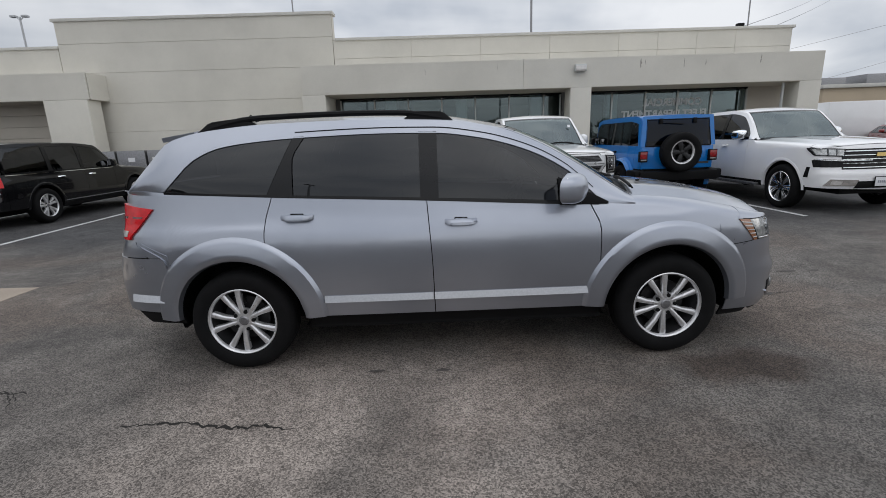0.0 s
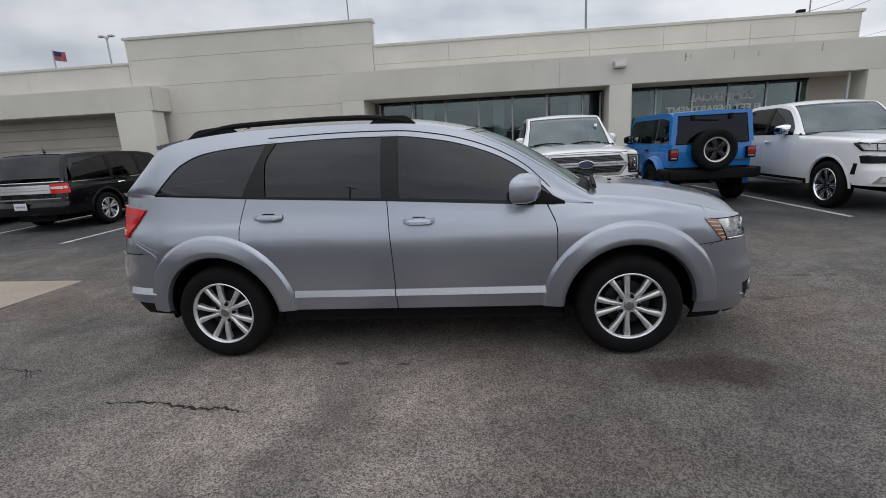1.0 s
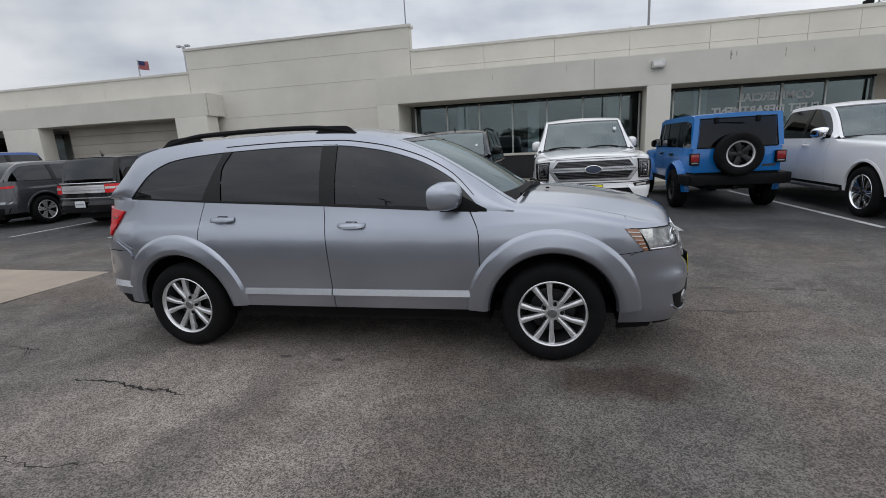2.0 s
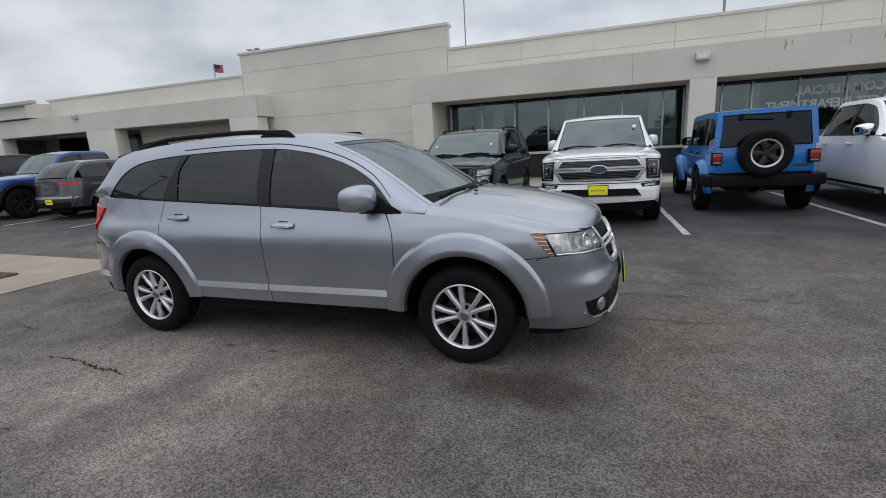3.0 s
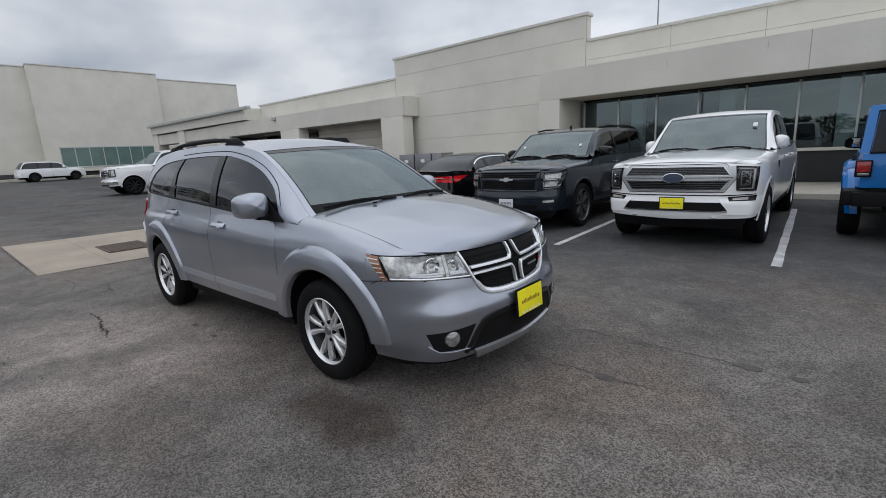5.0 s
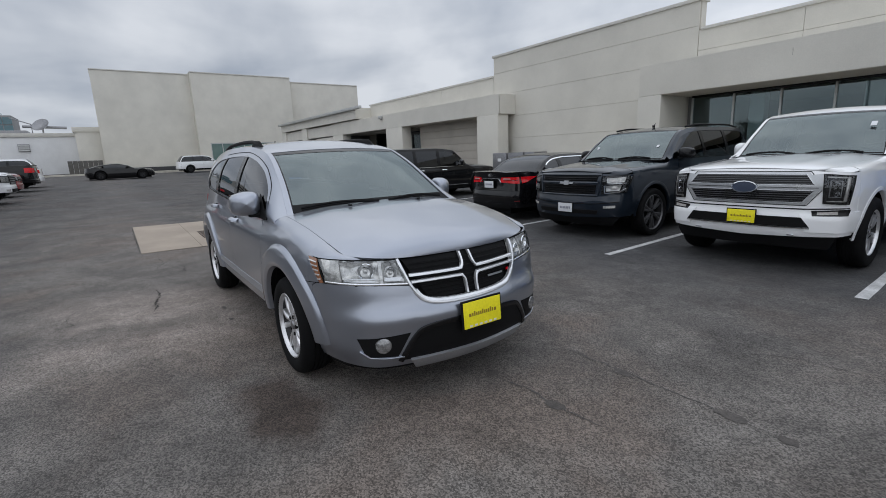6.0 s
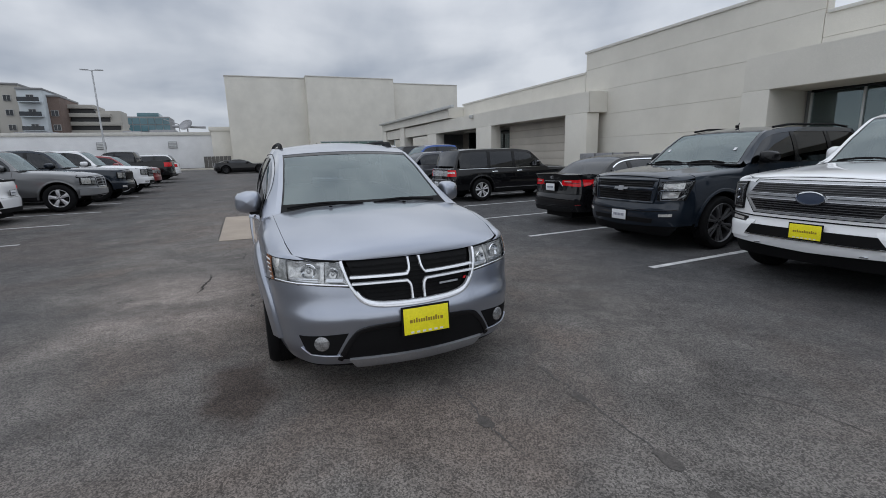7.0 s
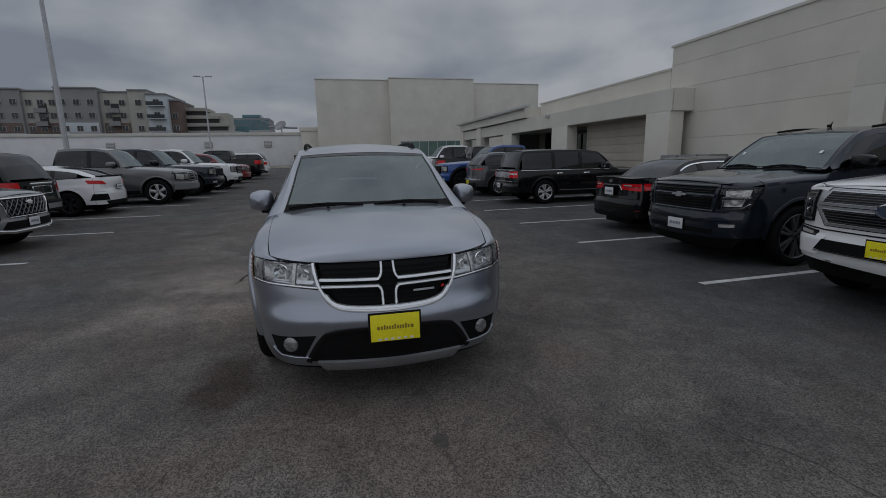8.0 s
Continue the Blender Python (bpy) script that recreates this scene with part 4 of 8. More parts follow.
def plate_box(parent, x, y, z, wide, high, mat, facing=1, tilt=0.0, frame=M_PLASTIC, ink=M_INK, name="number_plate", rows=1, label=""):
    """A flat plate with frame and bars for its writing, facing +x or -x of the car."""
    m = pose(x, y, z, 0, tilt * facing, 0) @ pose(0, 0, 0, 0, 0, 0 if facing > 0 else 180)
    p = add(name, Geo().box(-0.01, 0.0, -wide / 2 - 0.012, wide / 2 + 0.012, -high / 2 - 0.012, high / 2 + 0.012, 0.004).mesh(name, frame), parent, label, m)
    part("plate_face", Geo().box(0.0, 0.005, -wide / 2, wide / 2, -high / 2, high / 2, 0.002), mat, p)
    g = Geo()
    if name == "dealer_plate":
        # a line of small lettering between two square marks, pale flashes along the foot
        for k in range(11):
            y0, h = (k - 5.5) * wide * 0.054, high * (0.09 if k % 4 == 1 else 0.065)
            g.box(0.005, 0.0065, y0 + 0.002, y0 + wide * 0.054 - 0.0035, -high * 0.06, -high * 0.06 + 2 * h)
        for y0 in (-0.37, 0.31):
            g.box(0.005, 0.0065, y0 * wide, (y0 + 0.06) * wide, -high * 0.06, high * 0.06)
        flash = Geo().box(0.005, 0.0065, 0.0, wide * 0.07, -high * 0.46, -high * 0.39).mesh("foot_flash", M_PLATE, False)
        for k in range(6):
            add("foot_flash", flash, p, m=pose(0, lerp(-0.36, 0.29, k / 5) * wide, 0))
        part("lettering_strip", g, M_CARDINK, p, smooth=False)
        return p
    n = 7
    for k in range(n):
        y0 = -wide * 0.38 + k * wide * 0.76 / n
        g.box(0.005, 0.008, y0 + 0.004, y0 + wide * 0.76 / n - 0.006, -high * 0.13, high * 0.13)
    part("lettering_strip", g, ink, p, smooth=False)
    return p


def mirror_shell(ms, sgn):
    """A rounded mirror housing, open to the rear, lower and thinner towards its outer end."""
    n, vs, fs = 44, [], []
    rings = [(-0.78, 0.92), (-0.85, 0.985)] + [(lerp(-0.8, 1.0, t / 13), 1.01 * (1 - (t / 13) ** 4.2) ** 0.55 + 0.02) for t in range(14)]
    for x, k in rings:
        for i in range(n):
            a = 2 * math.pi * i / n
            c, d = math.cos(a), math.sin(a)
            y = math.copysign(abs(c) ** 0.5, c) * k
            z = math.copysign(abs(d) ** 0.5, d) * k
            z *= 1 - 0.16 * max(0.0, y)
            z -= 0.06 * y if z < 0 else 0.1 * max(0.0, y)
            vs.append((x * ms[0] - 0.035 * y - 0.02 * y * y, sgn * y * ms[1] / 2, z * ms[2] / 2))
    for r in range(len(rings) - 1):
        for i in range(n):
            j = (i + 1) % n
            q = (r * n + i, r * n + j, (r + 1) * n + j, (r + 1) * n + i)
            fs.append(q if sgn > 0 else tuple(reversed(q)))
    fs.append(tuple(range((len(rings) - 1) * n, len(rings) * n)))
    fs.append(tuple(reversed(range(n))))
    return Geo().put(vs, fs)


def build_car(name, label, m, S, group=""):
    """A car from its numbers S. Returns the thing and its skin."""
    car = thing(name, m, label, S.get("category", "car"), group)
    B = Body(S["plan"], curve(*S["side"]), curve(*S["front"]), curve(*S["rear"]))
    P = S["paint"]
    low = S.get("lower", P)
    xf, xr, R, Ra = S["xf"], S["xr"], S["R"], S["arch"]
    zc = R
    sill = S["sill"]
    belt, zr, yr = curve(*S["belt"]), curve(*S["roof_z"]), curve(*S["roof_y"])
    top = curve(*S["top"])          # upper edge of the side skin along the whole car
    hoodz, hoody = curve(*S["hood_z"]), curve(*S["hood_y"])
    xc = S["cowl"]                  # foot of the windscreen pillars
    xt = S["tail"]                  # foot of the rearmost pillars
    lines = S["doors"]              # shut lines from front to rear
    fb, rb = S["bumper_f"], S["bumper_r"]

    def arch_z(x, grow=0.0):
        z = sill
        for xw in (xf, xr):
            d = (Ra + grow) ** 2 - (x - xw) ** 2
            if d > 0:
                z = max(z, zc + math.sqrt(d))
        return z

    gap = 0.003
    zbt = curve(*S["bumper_top"])   # upper edge of the front bumper, by y
    zfl = curve(*S["bumper_low"])

    def side_sheet(x0, x1, zb, zt, sgn, nu=18, nv=12, out=0.0, roll=None):
        def f(u, v):
            x = lerp(x0(0.7), x1(0.7), u)
            z = lerp(zb(x), zt(x), v)
            x = lerp(x0(z), x1(z), u)
            z = lerp(zb(x) + gap, zt(x) - gap, v)
            return B.at(B.sx(x), z, out, sgn)
        return sheet(f, nu, nv)

    fixed = lambda c: (lambda z: c)
    slanted = [fixed(d) if isinstance(d, (int, float)) else curve(*[(z, x) for x, z in d]) for d in lines]
    fbx = curve(*[(z, x) for x, z in fb]) if not isinstance(fb, (int, float)) else fixed(fb)
    rbx = curve(*[(z, x) for x, z in rb]) if not isinstance(rb, (int, float)) else fixed(rb)
    sh = lambda g0, d: (lambda z: g0(z) + d)
    bed = S.get("bed")
    for sgn in (1, -1):
        # wings, doors, quarters
        def wing(u, v):
            """The front wing: up the side, then over its shoulder to the bonnet's edge."""
            x0, x1 = slanted[0], fbx
            x = lerp(x0(0.8) + gap, x1(0.8) - gap, u)
            zt = top(x)
            if v <= 0.72:
                z = lerp(arch_z(x) + gap, zt, v / 0.72)
                x = lerp(x0(z) + gap, x1(z) - gap, u)
                z = lerp(arch_z(x) + gap, top(x), v / 0.72)
                return B.at(B.sx(x), z, 0, sgn)
            t = (v - 0.72) / 0.28
            x = lerp(x0(zt) + gap, x1(zt) - gap, u)
            a = B.at(B.sx(x), top(x), 0, sgn)
            b = Vector((min(x, S["hood_front"]), sgn * hoody(x), hoodz(x)))
            b.x = a.x
            c = Vector((a.x, a.y - sgn * 0.012, lerp(a.z, b.z, 0.75)))
            return a * (1 - t) ** 2 + c * 2 * t * (1 - t) + b * t * t
        part("front_wing", sheet(wing, 34, 16), P, car)
        for k in range(len(slanted) - 1):
            a, b = slanted[k + 1], slanted[k]
            d = part("door" if k < S.get("ndoors", 2) else "side_panel", side_sheet(sh(a, gap), sh(b, -gap), arch_z, belt, sgn, 24), P, car)
            if k < S.get("ndoors", 2):
                hx = (a(1.0) + S.get("handle_in", 0.2)) if S.get("front_hinge", True) else b(1.0) - 0.2
                hz = belt(hx) - S.get("handle_drop", 0.14)
                hg = Geo()
                n = 14
                vs = []
                for i in range(n + 1):
                    t = i / n
                    x = hx + (t - 0.5) * 0.21
                    o = 0.008 + 0.042 * min(1, 5 * t * (1 - t) * 1.4)
                    hh = 0.021 * (0.75 + 0.25 * math.sin(math.pi * t))
                    for dz, do in ((-hh, -0.014), (-hh * 0.8, 0.0), (0, 0.004), (hh * 0.8, 0.0), (hh, -0.014)):
                        vs.append(B.at(B.sx(x), hz + dz, o + do, sgn))
                fs = [(i * 5 + j, (i + 1) * 5 + j, (i + 1) * 5 + j + 1, i * 5 + j + 1) for i in range(n) for j in range(4)]
                hg.put(vs, fs)
                part("door_handle", hg, S.get("handle", P), d)
                # black patch on the skin paints the shaded hollow behind the handle
                part("handle_cup_shade", quad(B, "side", [(hx - 0.055, hz - 0.006), (hx + 0.055, hz - 0.006), (hx + 0.04, hz + 0.024), (hx - 0.04, hz + 0.026)], 0.006, 6, 3, sgn, 0.006), M_PLASTIC, d)
        zt_rear = curve(*S["belt"]) if not S.get("deck") else top
        part("rear_quarter", side_sheet(sh(rbx, gap), sh(slanted[-1], -gap), arch_z, zt_rear, sgn, 26, S.get("quarter_rows", 12)), P, car)
        # rocker and arch lining
        part("sill_panel", side_sheet(fixed(xr + Ra), fixed(xf - Ra), fixed(sill - S.get("rocker", 0.1)), fixed(sill - gap), sgn, 12, 4, S.get("rocker_out", -0.012)), S.get("rocker_mat", M_PLASTIC), car)
        # brow over the headlamp, from wing to bonnet edge
        bl = S.get("brow")
        def brow(u, v):
            x = lerp(fbx(top(fbx(0.9))) + 0.0, S["hood_front"] - S.get("hood_bow", 0.12), u)
            q = Vector((x, sgn * (hoody(x) + 0.003), hoodz(x)))
            if bl:
                a = bl(B, u, sgn)
            else:
                s0, s1 = B.sx(fbx(top(fbx(0.9)))), B.sy(hoody(S["hood_front"] - S.get("hood_bow", 0.12)) - 0.02)
                s = lerp(s0, s1, u)
                y = float(np.interp(s, B.s, B.py))
                a = B.at(s, lerp(top(fbx(0.9)), zbt(y), min(1, u * 2.5)), 0, sgn)
            c = (a + q) / 2 + Vector((0.02, sgn * 0.02, 0.02))
            c.z = max(c.z, lerp(a.z, q.z, 0.75))
            return a * (1 - v) ** 2 + c * 2 * v * (1 - v) + q * v * v
        part("wing_brow", sheet(brow, 18, 6, 0.012), P, car)
        for xw in (xf, xr):
            def liner(u, v):
                a = lerp(-0.35, math.pi + 0.35, u)
                r = (Ra + 0.012) * (1 if v < 0.7 else 1 - (v - 0.7) / 0.3)
                x, z = xw + r * math.cos(a), max(sill - 0.07, zc + r * math.sin(a))
                y = lerp(B.at(B.sx(x), max(z, 0.3), -0.01, 1).y, 0.45, min(1, v / 0.7))
                return (x, sgn * y, z)
            part("wheel_arch_liner", sheet(liner, 20, 10, 0), M_PLASTIC, car)
            if S.get("flare"):
                w, o, fm = S["flare"]
                def lip(u, v):
                    a = lerp(radians(S.get("flare_from", -3)), math.pi - radians(S.get("flare_to", -3)), u)
                    r = Ra - 0.008 + (w + 0.008) * v
                    x, z = xw + r * math.cos(a), zc + r * math.sin(a)
                    if v < 0.25:
                        e = o - 0.022 * ((0.25 - v) / 0.25) ** 1.5
                    else:
                        e = o * (1 - 0.4 * min(1, (v - 0.25) / 0.6)) * min(1, (1 - v) / 0.14) + 0.001
                    if v == 0:
                        e -= 0.02
                    return B.at(B.sx(x), z, e, sgn)
                part("wheel_arch_flare", sheet(lip, 32, 14, 0.01), fm or P, car)
    # bumpers round the corners
    def fbump(sgn):
        def f(u, v):
            z = 0.5
            s1 = B.sx(fbx(z)) + 0.012
            s = lerp(0, s1, u)
            y = float(np.interp(s, B.s, B.py))
            z = lerp(zfl(y), zbt(y) - gap, v)
            s = lerp(0, B.sx(fbx(z)) + 0.012, u)
            x = float(np.interp(s, B.s, B.px))
            z = max(z, 0 if x > xf + Ra or y < 0.5 else 0)
            return B.at(s, z, -0.0015 * max(0, u - 0.9) * 10, sgn)
        return sheet(f, 30, 18, 0.006)
    bp = part("front_bumper", fbump(1), S.get("bumper_mat", P), car)
    part("front_bumper", fbump(-1), S.get("bumper_mat", P), car)
    rzt = S["rear_bumper_top"]

    def rbump(sgn, z0, z1, s_from, n=20):
        def f(u, v):
            z = lerp(z0, z1, v)
            s = lerp(s_from(z) + gap, B.end, u)
            return B.at(s, z, S.get("rear_bumper_out", 0.0) if z0 < 0.5 else S.get("tailgate_out", 0.0), sgn)
        return sheet(f, n, S.get("tail_rows", 10))
    for sgn in (1, -1):
        part("rear_bumper", rbump(sgn, S.get("rear_bumper_low", sill), rzt, lambda z: B.sx(rbx(z))), S.get("rear_bumper_mat", P), car)
        part("tailgate", rbump(sgn, max(0.51, rzt + 0.006 - S.get("tail_drop", 0.0)), S["tail_top"], lambda z: B.sx(rbx(z)) - S.get("tail_lap", 0.0), 20), P, car)
    # dark inner shell
    def shell(sgn):
        def f(u, v):
            s = lerp(0, B.end, u)
            x, y = float(np.interp(s, B.s, B.px)), float(np.interp(s, B.s, B.py))
            zt = min(top(x), hoodz(x) if x > xc else 9) - 0.03
            if x > S["hood_front"] - 0.05:
                zt = min(zt, S["nose_z"] - 0.03)
            return B.at(s, lerp(max(arch_z(x, 0.02) if y > 0.5 else sill, sill) - 0.02, zt, v), -0.05, sgn)
        return sheet(f, 90, 6, 0)
    for sgn in (1, -1):
        part("inner_shell", shell(sgn), M_PLASTIC, car)
    ug = Geo().box(xr + Ra, xf - Ra, -S["W"] * 0.87, S["W"] * 0.87, sill - 0.11, sill - 0.02).box(B.px[-1] + 0.25, B.px[0] - 0.3, -0.45, 0.45, sill - 0.16, sill - 0.02)
    part("underbody", ug, M_PLASTIC, car, smooth=False)
    # bonnet
    hf, bow = S["hood_front"], S.get("hood_bow", 0.12)
    hcr = S.get("hood_crown", 0.06)
    nose_line = curve(*S["nose_line"]) if "nose_line" in S else (lambda y: zbt(y) + 0.004)

    def hood(u, v):
        q = lerp(-1, 1, v)
        e = 1 - abs(q) ** 2.4
        x = lerp(xc - 0.02 + S.get("cowl_bow", 0.1) * e, hf - bow * (1 - e), u)
        xe = lerp(xc - 0.02, hf - bow, u)
        ridge = S.get("hood_ridge", 0.0) * math.exp(-((abs(q) - 0.62) / 0.13) ** 2) * math.sin(math.pi * min(1, 0.25 + u * 0.75))
        fall = S.get("hood_drop", 0.05) * max(0, (u - 0.8) / 0.2) ** 2 * e
        p = Vector((x, q * (hoody(xe) - 0.003), hoodz(xe) + (hcr * (1 - 0.35 * u) * (1 - abs(q) ** 2) - fall) + ridge))
        t = (u - 0.84) / 0.16
        if t > 0:
            # the leading edge rolls over to the top of the grille
            k = (1 - abs(q) ** 7) * t * t
            end = B.on("front", p.y, nose_line(abs(p.y)), -0.004)
            p = p.lerp(Vector((lerp(p.x, end.x, 1), p.y, lerp(p.z, end.z, t))), k)
        return p
    part("bonnet", sheet(hood, 38, 32, 0.015), P, car)
    # cab: side rails, roof, glass
    lo_, hi_ = curve(*S["dlo_lo"]), curve(*S["dlo_hi"])
    xa, xb = S["dlo"]

    def G(x, z, out, sgn):
        zb_, zt_ = belt(x), max(zr(x), belt(x) + 0.01)
        t = min(1, max(0, (z - zb_) / (zt_ - zb_)))
        foot = B.at(B.sx(x), zb_, 0, 1)
        y = lerp(foot.y - 0.004, yr(x), t) + S.get("cab_bulge", 0.03) * 4 * t * (1 - t) + out
        return Vector((lerp(foot.x, x, min(1, t * 1.5)), sgn * y, z))
    opened = lambda x: hi_(x) if xa < x < xb else belt(x)
    for sgn in (1, -1):
        def rail(u, v):
            x = lerp(xt, xc, u)
            return G(x, lerp(max(opened(x), belt(x)), max(zr(x), belt(x) + 0.004), v), 0, sgn)
        part("cab_side", sheet(rail, 64, 6, 0.015), S.get("cab_mat", P), car)

        def base(u, v):
            x = lerp(xa, xb, u)
            return G(x, lerp(belt(x) - 0.004, lo_(x) + 0.004, v), 0.006, sgn)
        part("waist_strip", sheet(base, 30, 2), S.get("waist", M_GLOSSBLK), car)
        for nm, x0, x1, mt in S["panes"]:
            fx0 = fixed(x0) if isinstance(x0, (int, float)) else curve(*[(z, x) for x, z in x0])
            fx1 = fixed(x1) if isinstance(x1, (int, float)) else curve(*[(z, x) for x, z in x1])

            def pane(u, v):
                x = lerp(fx0(1.3), fx1(1.3), u)
                z = lerp(lo_(x), hi_(x), v)
                x = lerp(fx0(z), fx1(z), u)
                z = lerp(lo_(x) - 0.004, max(hi_(x), lo_(x)) + 0.008, v)
                return G(x, z, -0.008 if "glass" in nm else 0.0, sgn)
            p = part(nm, sheet(pane, 14, 8, 0.004), mt, car)
    rc = S.get("roof_crown", 0.05)

    def topf(x, q, extra=0.0):
        e = 1 - abs(q) ** 2.2
        b = S.get("screen_bow", 0.12)
        w = max(0, min(1, (x - S["header"] + 0.35) / 0.5))
        w2 = max(0, min(1, (S["rear_header"] + 0.2 - x) / 0.4))
        return Vector((x + b * e * w - S.get("rear_bow", 0.1) * e * w2 + extra * w, q * yr(x), max(zr(x), belt(x)) + rc * (1 - abs(q) ** 2) * (1 - 0.75 * max(w, w2)) + extra))
    part("roof", sheet(lambda u, v: topf(lerp(S["rear_header"], S["header"], u), lerp(-1, 1, v)), 24, 20, 0.012), S.get("cab_mat", P), car)
    xs1 = xc + S.get("screen_foot", 0.03)
    scr = part("windscreen", sheet(lambda u, v: topf(lerp(S["header"] + 0.012, xs1, u), lerp(-0.95, 0.95, v), -0.004), 16, 20, 0.004), S.get("screen", M_SCREEN), car)
    for sgn in (1, -1):
        part("screen_pillar", sheet(lambda u, v: topf(lerp(S["header"], xs1, u), sgn * lerp(0.945, 1.0, v), 0.002), 16, 4, 0.012), S.get("cab_mat", P), car)
    for sgn in (1, -1):
        part("screen_border", sheet(lambda u, v: topf(lerp(S["header"] + 0.02, xs1, u), sgn * lerp(0.928, 0.95, v), -0.002), 12, 3, 0), M_GLOSSBLK, car)
    part("screen_band", sheet(lambda u, v: topf(lerp(S["header"] + 0.008, S["header"] + 0.06, u), lerp(-0.95, 0.95, v), -0.002), 3, 16, 0), M_GLOSSBLK, car)
    part("cowl_panel", sheet(lambda u, v: topf(lerp(xs1 - S.get("cowl_band", 0.05), xs1 + 0.03, u), lerp(-0.97, 0.97, v), 0.0), 3, 16, 0.02), M_PLASTIC, car)
    part("rear_window", sheet(lambda u, v: topf(lerp(xt + S.get("rear_glass_foot", 0.02), S["rear_header"] - 0.02, u), lerp(-0.9, 0.9, v), -0.004), 12, 16, 0.004), S.get("rear_glass", M_TINT), car)
    for sgn in (1, -1):
        part("rear_pillar", sheet(lambda u, v: topf(lerp(xt, S["rear_header"], u), sgn * lerp(0.89, 1.0, v), 0.0), 12, 4, 0.012), S.get("cab_mat", P), car)
    # deck behind the cab
    if S.get("deck"):
        dz = top
        def deck(u, v):
            x = lerp(B.px[-1] + S.get("deck_in", 0.05), xt, u)
            q = lerp(-1, 1, v)
            yy = B.at(min(B.sx(x), B.end - 0.02), dz(x) - 0.02, -0.004, 1).y
            xe = x - 0.0
            return (xe, q * yy, dz(x) - S.get("deck_drop", 0.0) + S.get("deck_crown", 0.02) * (1 - q * q))
        part("tonneau_cover" if bed else "boot_lid", sheet(deck, 14, 14, 0.02), S.get("deck_mat", P), car)
    # mirrors
    mx, mz = S["mirror"]
    my = B.at(B.sx(mx), mz, 0, 1).y
    ms = S.get("mirror_size", (0.1, 0.24, 0.19))
    for sgn in (1, -1):
        g = mirror_shell(ms, sgn)
        mo = part("wing_mirror", g, S.get("mirror_mat", P), car, angle=70, m=pose(mx - 0.02, sgn * (my + ms[1] / 2 - S.get("mirror_in", 0.0)), mz + 0.03, 0, 0, sgn * 6))
        part("mirror_glass", Geo().box(-ms[0] * 0.93, -ms[0] * 0.9, -ms[1] * 0.4, ms[1] * 0.4, -ms[2] * 0.4, ms[2] * 0.4, 0.004), M_CHROME, mo)
        arm = Geo().box(-0.045, 0.055, -ms[1] / 2 - 0.09, -ms[1] * 0.05, -ms[2] / 2 - 0.012, -ms[2] / 2 + 0.03, 0.016)
        arm.v = [(x * lerp(1.0, 0.7, (y + ms[1] / 2 + 0.09) / ms[1]), sgn * y, z) for x, y, z in arm.v]
        if sgn < 0:
            arm.f = [tuple(reversed(q)) for q in arm.f]
        part("mirror_arm", arm, M_PLASTIC, mo)
    # wheels
    st = S["wheel"]
    for sgn in (1, -1):
        for xw in (xf, xr):
            wheel(car, xw, S["track"] - st["wide"] / 2 * 0.86, R, st["rim"], st["wide"], st["style"], sgn, st.get("mat"), st.get("label", ""))
    # seats and dashboard
    for sgn in (1, -1):
        add("seat", SEAT_ME, car, m=pose(S["seat_x"], sgn * S["W"] * 0.42, S["seat_z"]))
    if S.get("rear_seat", True):
        for sgn in (1, -1):
            add("seat", SEAT_ME, car, m=pose(S["seat_x"] - 0.85, sgn * S["W"] * 0.42, S["seat_z"]))
    dx = xc - 0.12
    part("dashboard", Geo().box(dx - 0.35, dx + 0.1, -S["W"] * 0.76, S["W"] * 0.76, belt(xc) - 0.35, belt(xc) - 0.06, 0.06), M_DASH, car)
    ring = Geo().tube([(0.19 * math.cos(a * math.pi / 12), 0.19 * math.sin(a * math.pi / 12), 0) for a in range(25)], 0.016, 8, False).box(-0.18, 0.18, -0.025, 0.025, -0.02, 0.0, 0.008)
    part("steering_wheel", ring, M_DASH, car, m=pose(dx - 0.5, S["W"] * 0.42, belt(xc) - 0.08, 0, -62, 0))
    return car, B, G


def wipers(car, f, q0, q1, n=2):
    """Wiper arms lying along the foot of the screen; f(q, up) gives a place on it."""
    for k in range(n):
        a, b = q0[k], q1[k]
        pts = [f(lerp(a, b, t / 8), 0.02 + 0.03 * math.sin(math.pi * t / 8)) for t in range(9)]
        w = part("wiper", Geo().tube(pts, [0.014] * 3 + [0.011] * 6, 6), M_PLASTIC, car)
        part("wiper_blade", Geo().tube([p + Vector((0.015, 0, -0.012)) for p in pts[3:]], 0.007, 6), M_RUBBER, w)


